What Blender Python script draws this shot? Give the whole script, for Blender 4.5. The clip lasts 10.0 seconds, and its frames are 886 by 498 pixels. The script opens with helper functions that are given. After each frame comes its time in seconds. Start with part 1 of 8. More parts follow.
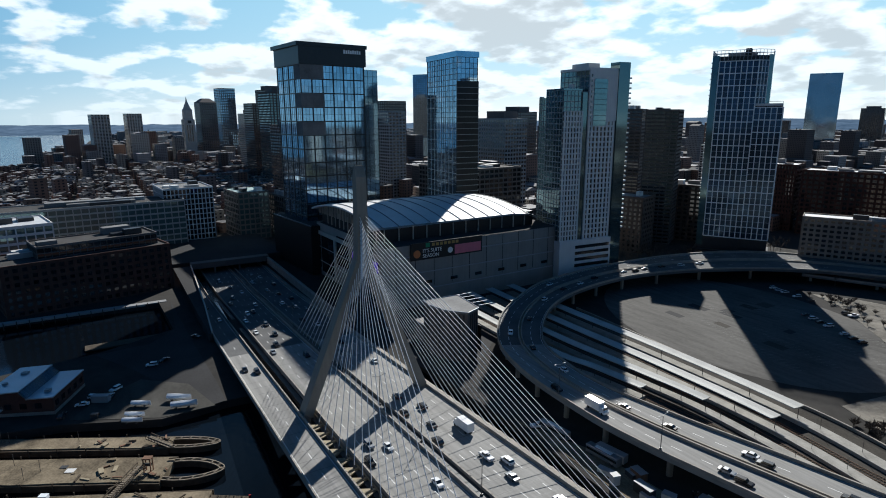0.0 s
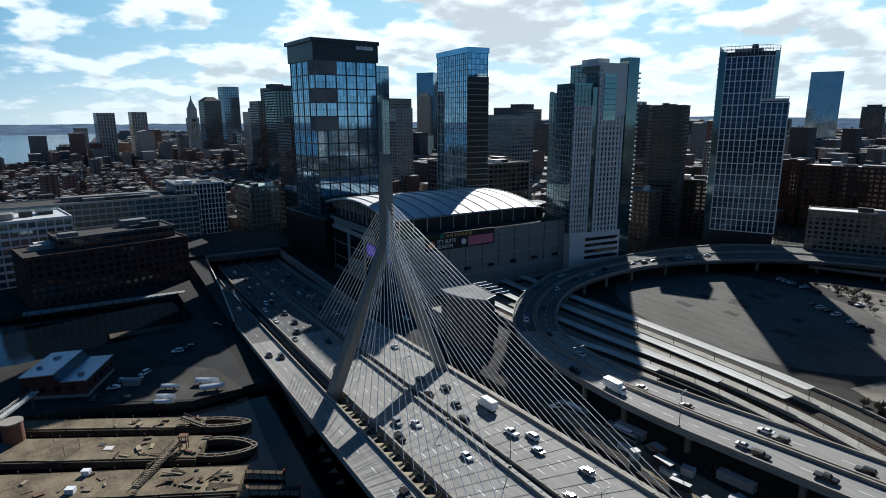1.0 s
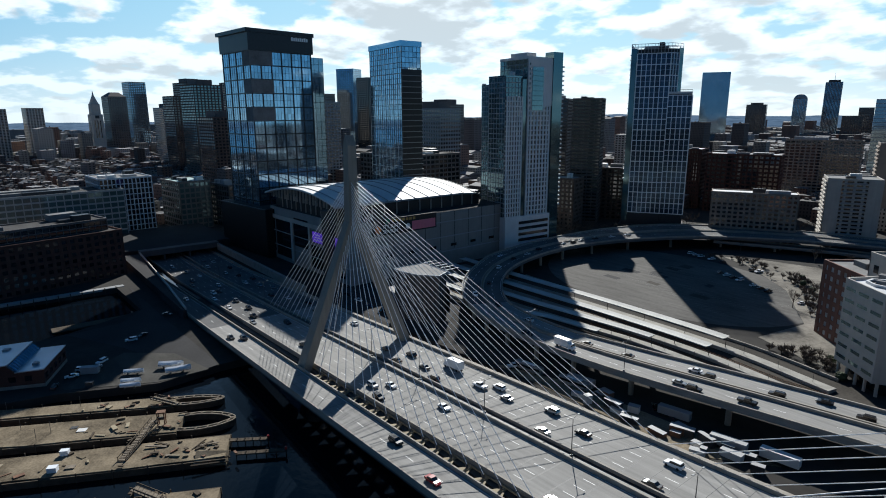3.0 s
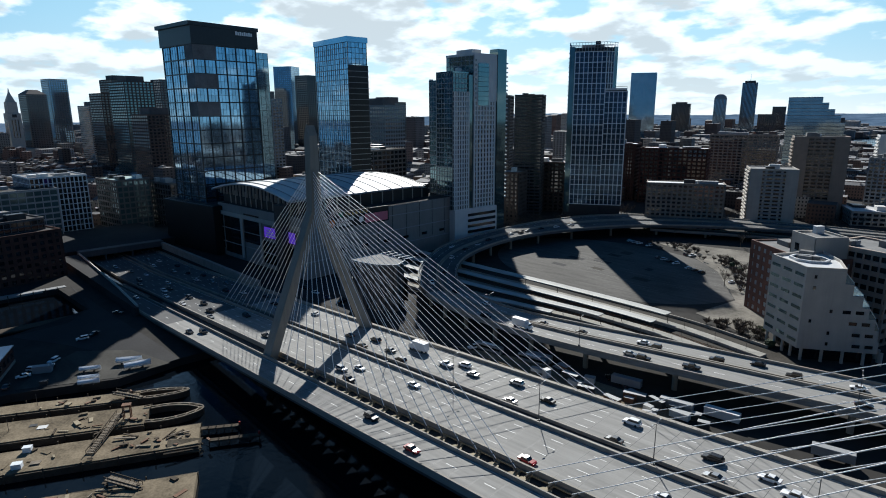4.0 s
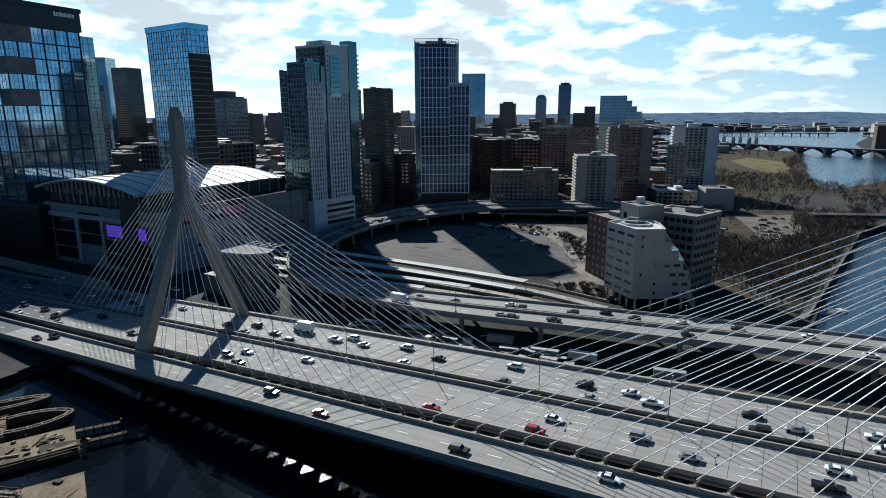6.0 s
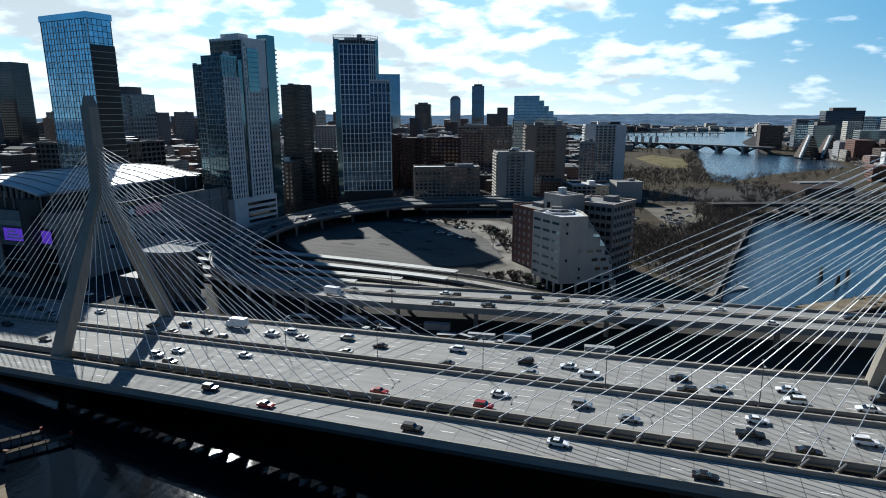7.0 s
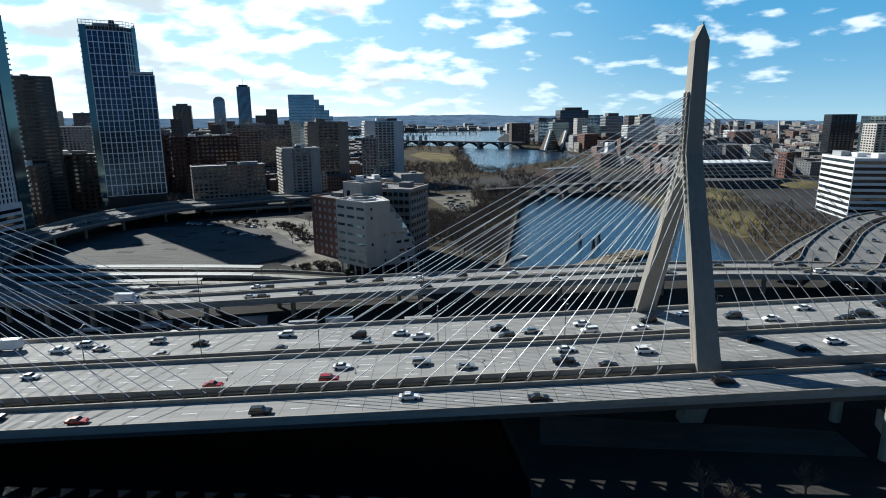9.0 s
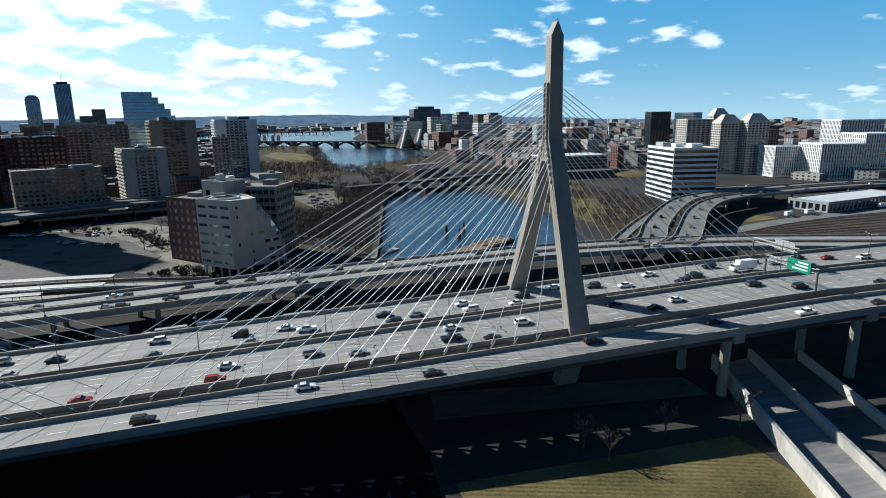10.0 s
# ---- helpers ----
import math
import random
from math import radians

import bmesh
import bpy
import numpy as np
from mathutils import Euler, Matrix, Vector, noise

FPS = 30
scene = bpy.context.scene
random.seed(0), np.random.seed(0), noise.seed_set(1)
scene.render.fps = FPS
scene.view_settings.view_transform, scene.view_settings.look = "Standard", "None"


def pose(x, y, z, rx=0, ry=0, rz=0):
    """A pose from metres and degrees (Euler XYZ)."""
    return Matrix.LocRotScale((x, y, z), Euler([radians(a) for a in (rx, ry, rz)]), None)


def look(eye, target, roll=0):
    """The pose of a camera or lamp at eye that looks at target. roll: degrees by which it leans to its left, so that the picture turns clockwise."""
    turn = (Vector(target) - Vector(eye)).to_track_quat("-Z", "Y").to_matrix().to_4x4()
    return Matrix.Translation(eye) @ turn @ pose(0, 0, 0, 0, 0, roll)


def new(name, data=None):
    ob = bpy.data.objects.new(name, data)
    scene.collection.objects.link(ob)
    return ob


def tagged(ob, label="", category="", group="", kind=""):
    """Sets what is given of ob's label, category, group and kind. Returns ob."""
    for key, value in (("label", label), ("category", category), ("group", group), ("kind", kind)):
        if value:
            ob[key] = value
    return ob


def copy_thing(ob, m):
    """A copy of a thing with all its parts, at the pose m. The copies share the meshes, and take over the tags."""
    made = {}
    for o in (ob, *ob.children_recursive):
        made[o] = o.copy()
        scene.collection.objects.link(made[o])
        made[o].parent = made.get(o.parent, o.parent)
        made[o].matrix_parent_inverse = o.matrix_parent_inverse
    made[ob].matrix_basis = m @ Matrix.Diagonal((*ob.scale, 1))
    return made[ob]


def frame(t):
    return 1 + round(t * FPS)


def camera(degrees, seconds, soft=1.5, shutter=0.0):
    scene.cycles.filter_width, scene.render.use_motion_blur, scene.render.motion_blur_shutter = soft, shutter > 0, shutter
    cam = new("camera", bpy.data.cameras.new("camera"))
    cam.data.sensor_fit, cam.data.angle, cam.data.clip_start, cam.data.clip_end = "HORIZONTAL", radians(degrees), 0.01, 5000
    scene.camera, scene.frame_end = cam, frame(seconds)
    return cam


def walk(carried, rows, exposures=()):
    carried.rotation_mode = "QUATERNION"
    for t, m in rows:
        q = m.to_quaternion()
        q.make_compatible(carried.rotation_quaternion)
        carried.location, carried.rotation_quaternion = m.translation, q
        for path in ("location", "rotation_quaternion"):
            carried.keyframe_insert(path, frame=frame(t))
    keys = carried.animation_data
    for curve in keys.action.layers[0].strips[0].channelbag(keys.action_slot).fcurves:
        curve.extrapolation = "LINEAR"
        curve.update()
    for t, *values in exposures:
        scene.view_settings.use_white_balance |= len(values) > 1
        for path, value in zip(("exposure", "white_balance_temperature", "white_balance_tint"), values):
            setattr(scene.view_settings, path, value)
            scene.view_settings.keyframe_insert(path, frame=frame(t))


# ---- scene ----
cam = camera(73.95, 10.0, soft=1.0)
PATH = [
    (0, (178.24, -51.47, 105.81), (93.97, -2.33, 83.84), -0.10),
    (0.5, (179.19, -56.52, 104.18), (94.90, -7.41, 82.18), -0.12),
    (1, (180.53, -61.90, 102.73), (96.27, -12.76, 80.70), -0.14),
    (1.5, (181.97, -66.98, 101.35), (98.37, -16.75, 79.26), -0.13),
    (2, (183.23, -72.20, 99.79), (101.53, -18.90, 77.76), -0.17),
    (2.5, (184.35, -77.91, 98.68), (105.30, -20.81, 76.54), -0.17),
    (4, (186.23, -95.06, 94.08), (116.58, -26.86, 71.79), -0.26),
    (4.5, (186.54, -100.21, 92.34), (122.01, -27.13, 70.07), -0.27),
    (5, (185.84, -104.60, 90.55), (127.00, -26.87, 68.28), -0.24),
    (5.5, (184.78, -108.80, 89.42), (130.88, -27.60, 67.05), -0.21),
    (7, (178.90, -118.02, 84.21), (142.63, -27.51, 62.04), -0.08),
    (7.5, (176.53, -120.80, 82.31), (147.78, -27.59, 60.29), -0.07),
    (8, (173.98, -123.00, 81.00), (153.58, -27.62, 59.10), -0.20),
    (8.5, (171.22, -124.61, 79.22), (160.22, -27.64, 57.28), -0.33),
    (9, (168.10, -126.11, 77.78), (167.74, -28.53, 55.89), -0.48),
    (9.5, (165.11, -127.42, 76.29), (176.15, -30.49, 54.32), -0.66),
    (10, (161.43, -129.16, 74.99), (184.54, -34.41, 52.88), -0.75),
]
walk(cam, [(t, look(eye, target, roll)) for t, eye, target, roll in PATH], ((0.0, 0.44, 6180, 9), (5.0, 0.52, 6110, 8), (7.0, 0.57, 6050, 7), (10.0, 0.68, 6060, 6)))

# ---- light ----
SUN_AZ, SUN_EL = radians(134.5), radians(31.8)          # plan angle from +x, height
SUN_WAY = Vector((math.cos(SUN_AZ) * math.cos(SUN_EL), math.sin(SUN_AZ) * math.cos(SUN_EL), math.sin(SUN_EL)))
sun_data = bpy.data.lights.new("sun", "SUN")
sun_data.energy, sun_data.angle, sun_data.color = 5.0, radians(0.55), (1.0, 0.955, 0.875)
sun = new("sun", sun_data)
sun.matrix_world = look(SUN_WAY * 800, (0, 0, 0))


def link(tree, a, b):
    tree.links.new(a, b)


def make_world():
    """Clear blue winter sky with a field of flat cumulus; the clouds thin out away from the sun."""
    w = bpy.data.worlds.new("sky")
    scene.world = w
    w.use_nodes = True
    t = w.node_tree
    t.nodes.clear()
    N = t.nodes.new
    sky = N("ShaderNodeTexSky")
    sky.sky_type, sky.sun_disc = "NISHITA", False
    sky.sun_elevation, sky.sun_rotation = SUN_EL, math.pi / 2 - SUN_AZ
    sky.air_density, sky.dust_density, sky.ozone_density = 1.0, 0.4, 2.0
    tex = N("ShaderNodeTexCoord")
    sep = N("ShaderNodeSeparateXYZ")
    link(t, tex.outputs["Generated"], sep.inputs[0])

    def m(op, a, b=None, clamp=False):
        n = N("ShaderNodeMath")
        n.operation, n.use_clamp = op, clamp
        for k, v in ((0, a), (1, b)):
            if v is None:
                continue
            if isinstance(v, (int, float)):
                n.inputs[k].default_value = v
            else:
                link(t, v, n.inputs[k])
        return n.outputs[0]
    up = m("MAXIMUM", sep.outputs[2], 0.0)
    dot = N("ShaderNodeVectorMath")
    dot.operation = "DOT_PRODUCT"
    link(t, tex.outputs["Generated"], dot.inputs[0])
    dot.inputs[1].default_value = (math.cos(SUN_AZ), math.sin(SUN_AZ), 0)
    near = N("ShaderNodeMapRange")                     # 0 away from the sun, 1 below it
    near.inputs["From Min"].default_value, near.inputs["From Max"].default_value = 0.35, 1.0
    near.interpolation_type = "SMOOTHSTEP"
    link(t, dot.outputs["Value"], near.inputs["Value"])

    def blend(fac, a, b):
        n = N("ShaderNodeMix")
        n.data_type = "RGBA"
        for key, v in (("Factor", fac), ("A", a), ("B", b)):
            if isinstance(v, (int, float)):
                n.inputs[key].default_value = v
            elif isinstance(v, tuple):
                n.inputs[key].default_value = (*v, 1)
            else:
                link(t, v, n.inputs[key])
        return n.outputs["Result"]
    # clear air: deep blue overhead, paler near the horizon and below the sun
    low = m("POWER", 2.718, m("MULTIPLY", up, -15.0))
    air = blend(low, blend(near.outputs[0], (0.42, 2.75, 5.3), (3.6, 6.6, 8.2)), blend(near.outputs[0], (3.3, 5.5, 6.8), (8.4, 9.2, 9.4)))
    high = N("ShaderNodeMapRange")                     # sky above the view dimmed to deepen the scene's shade
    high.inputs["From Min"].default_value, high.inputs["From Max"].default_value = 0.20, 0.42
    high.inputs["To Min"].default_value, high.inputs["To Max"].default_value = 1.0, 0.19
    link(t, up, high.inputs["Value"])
    # the unseen sky opposite the sun is dimmed too, darkening shaded walls
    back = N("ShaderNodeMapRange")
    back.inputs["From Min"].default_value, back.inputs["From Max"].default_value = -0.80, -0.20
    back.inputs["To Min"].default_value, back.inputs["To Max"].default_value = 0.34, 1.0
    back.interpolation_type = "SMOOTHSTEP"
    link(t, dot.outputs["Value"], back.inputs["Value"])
    clear = blend(0.10, air, sky.outputs[0])
    # cumulus heaps: noise in a flattened sky dome, denser towards the sun
    depth = m("ADD", up, 0.25)
    com = N("ShaderNodeCombineXYZ")
    link(t, m("DIVIDE", sep.outputs[0], depth), com.inputs[0]), link(t, m("DIVIDE", sep.outputs[1], depth), com.inputs[1])

    def heap(lift):
        """Amount of cloud, looked up a little further out for the shaded base."""
        v = com.outputs[0]
        if lift:
            sc = N("ShaderNodeVectorMath")
            sc.operation = "SCALE"
            link(t, com.outputs[0], sc.inputs[0])
            sc.inputs["Scale"].default_value = lift
            v = sc.outputs[0]
        big, puff = N("ShaderNodeTexNoise"), N("ShaderNodeTexNoise")
        big.inputs["Scale"].default_value, big.inputs["Detail"].default_value = 1.2, 1.5
        puff.inputs["Scale"].default_value, puff.inputs["Detail"].default_value, puff.inputs["Roughness"].default_value = 4.3, 8, 0.50
        link(t, v, big.inputs["Vector"]), link(t, v, puff.inputs["Vector"])
        a = m("ADD", m("MULTIPLY", big.outputs["Fac"], 0.40), m("MULTIPLY", puff.outputs["Fac"], 0.60))
        return m("ADD", a, m("MULTIPLY", near.outputs[0], 0.105))
    share, above = heap(0), heap(0.955)
    ramp = N("ShaderNodeMapRange")
    ramp.inputs["From Min"].default_value, ramp.inputs["From Max"].default_value = 0.540, 0.618
    ramp.interpolation_type = "SMOOTHSTEP"
    link(t, share, ramp.inputs["Value"])
    core = N("ShaderNodeMapRange")
    core.inputs["From Min"].default_value, core.inputs["From Max"].default_value = 0.60, 0.70
    core.inputs["To Min"].default_value, core.inputs["To Max"].default_value = 9.8, 5.6
    core.interpolation_type = "SMOOTHSTEP"
    link(t, above, core.inputs["Value"])
    col = N("ShaderNodeVectorMath")
    col.operation = "SCALE"
    col.inputs[0].default_value = (0.93, 1.0, 1.03)
    link(t, m("MULTIPLY", core.outputs[0], m("ADD", 0.97, m("MULTIPLY", near.outputs[0], 0.17))), col.inputs["Scale"])
    mix = N("ShaderNodeMix")
    mix.data_type = "RGBA"
    link(t, m("MULTIPLY", ramp.outputs[0], m("SUBTRACT", 0.95, m("MULTIPLY", low, 0.55))), mix.inputs["Factor"])
    link(t, clear, mix.inputs["A"])
    link(t, col.outputs[0], mix.inputs["B"])
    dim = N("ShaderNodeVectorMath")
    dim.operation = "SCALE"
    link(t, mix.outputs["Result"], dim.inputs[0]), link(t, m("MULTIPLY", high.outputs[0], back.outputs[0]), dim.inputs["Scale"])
    lift = N("ShaderNodeMapRange")                     # blue tint on the upper and far sky, to colour the shade
    lift.inputs["From Min"].default_value, lift.inputs["From Max"].default_value = 0.19, 0.34
    link(t, up, lift.inputs["Value"])
    deep = N("ShaderNodeMix")
    deep.data_type, deep.blend_type = "RGBA", "MULTIPLY"
    link(t, m("MAXIMUM", lift.outputs[0], m("SUBTRACT", 1.0, back.outputs[0])), deep.inputs["Factor"])
    link(t, dim.outputs[0], deep.inputs["A"])
    deep.inputs["B"].default_value = (0.52, 0.88, 1.36, 1)
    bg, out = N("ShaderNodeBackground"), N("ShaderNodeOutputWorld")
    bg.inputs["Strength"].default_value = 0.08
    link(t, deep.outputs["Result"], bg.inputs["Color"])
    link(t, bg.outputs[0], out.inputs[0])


make_world()

# ---- materials ----


def mat(name, base, rough=0.7, metal=0.0, vary=0.25, scale=0.5, fine=6.0, bump=0.0, spec=0.5, streak=0.0, island=False, objvar=0.0, tint=None, grain=(0.9, 0.9, 0.04)):
    """A surface with blotches, grain and, where wanted, streaks, relief or a random shade for each piece. Scales are per metre."""
    m = bpy.data.materials.new(name)
    m.use_nodes = True
    t = m.node_tree
    b = t.nodes["Principled BSDF"]
    N = t.nodes.new
    geo = N("ShaderNodeNewGeometry")
    n1, n2 = N("ShaderNodeTexNoise"), N("ShaderNodeTexNoise")
    n1.inputs["Scale"].default_value, n1.inputs["Detail"].default_value = scale, 4
    n2.inputs["Scale"].default_value, n2.inputs["Detail"].default_value = fine, 3
    link(t, geo.outputs["Position"], n1.inputs["Vector"])
    link(t, geo.outputs["Position"], n2.inputs["Vector"])
    add = N("ShaderNodeMath")
    add.operation = "MULTIPLY_ADD"
    link(t, n1.outputs["Fac"], add.inputs[0])
    add.inputs[1].default_value = 0.65
    half = N("ShaderNodeMath")
    half.operation = "MULTIPLY"
    half.inputs[1].default_value = 0.35
    link(t, n2.outputs["Fac"], half.inputs[0])
    link(t, half.outputs[0], add.inputs[2])
    value = add.outputs[0]
    if streak:
        mp = N("ShaderNodeMapping")
        mp.inputs["Scale"].default_value = grain
        link(t, geo.outputs["Position"], mp.inputs["Vector"])
        n3 = N("ShaderNodeTexNoise")
        n3.inputs["Scale"].default_value, n3.inputs["Detail"].default_value = 1.0, 4
        link(t, mp.outputs[0], n3.inputs["Vector"])
        mx = N("ShaderNodeMix")
        mx.inputs["Factor"].default_value = streak
        link(t, value, mx.inputs["A"])
        link(t, n3.outputs["Fac"], mx.inputs["B"])
        value = mx.outputs["Result"]
    if objvar:
        info = N("ShaderNodeObjectInfo") if not island else geo
        k = N("ShaderNodeMath")
        k.operation = "MULTIPLY_ADD"
        link(t, info.outputs["Random" if not island else "Random Per Island"], k.inputs[0])
        k.inputs[1].default_value = objvar
        link(t, value, k.inputs[2])
        k2 = N("ShaderNodeMath")
        k2.operation = "SUBTRACT"
        link(t, k.outputs[0], k2.inputs[0])
        k2.inputs[1].default_value = objvar / 2
        value = k2.outputs[0]
    r = N("ShaderNodeMapRange")
    r.inputs["From Min"].default_value, r.inputs["From Max"].default_value = 0.3, 0.7
    r.inputs["To Min"].default_value, r.inputs["To Max"].default_value = 0.0, 1.0
    link(t, value, r.inputs["Value"])
    c = N("ShaderNodeMix")
    c.data_type = "RGBA"
    lo = tint or base
    c.inputs["A"].default_value = (*[x * (1 - vary) for x in lo], 1)
    c.inputs["B"].default_value = (*[min(1, x * (1 + vary)) for x in base], 1)
    link(t, r.outputs[0], c.inputs["Factor"])
    link(t, c.outputs["Result"], b.inputs["Base Color"])
    b.inputs["Roughness"].default_value, b.inputs["Metallic"].default_value = rough, metal
    b.inputs["Specular IOR Level"].default_value = spec
    if bump:
        bp = N("ShaderNodeBump")
        bp.inputs["Strength"].default_value, bp.inputs["Distance"].default_value = 0.6, bump
        link(t, n2.outputs["Fac"], bp.inputs["Height"])
        link(t, bp.outputs[0], b.inputs["Normal"])
    return m


def water_material(name, colour, wave=0.25, size=0.35, rough=0.06, spec=0.5):
    m = mat(name, colour, rough=rough, vary=0.2, scale=0.02, fine=0.1, spec=spec)
    t = m.node_tree
    geo = t.nodes.new("ShaderNodeNewGeometry")
    n = t.nodes.new("ShaderNodeTexNoise")
    n.inputs["Scale"].default_value, n.inputs["Detail"].default_value = size, 5
    link(t, geo.outputs["Position"], n.inputs["Vector"])
    bp = t.nodes.new("ShaderNodeBump")
    bp.inputs["Strength"].default_value, bp.inputs["Distance"].default_value = 1.0, wave
    link(t, n.outputs["Fac"], bp.inputs["Height"])
    link(t, bp.outputs[0], t.nodes["Principled BSDF"].inputs["Normal"])
    return m


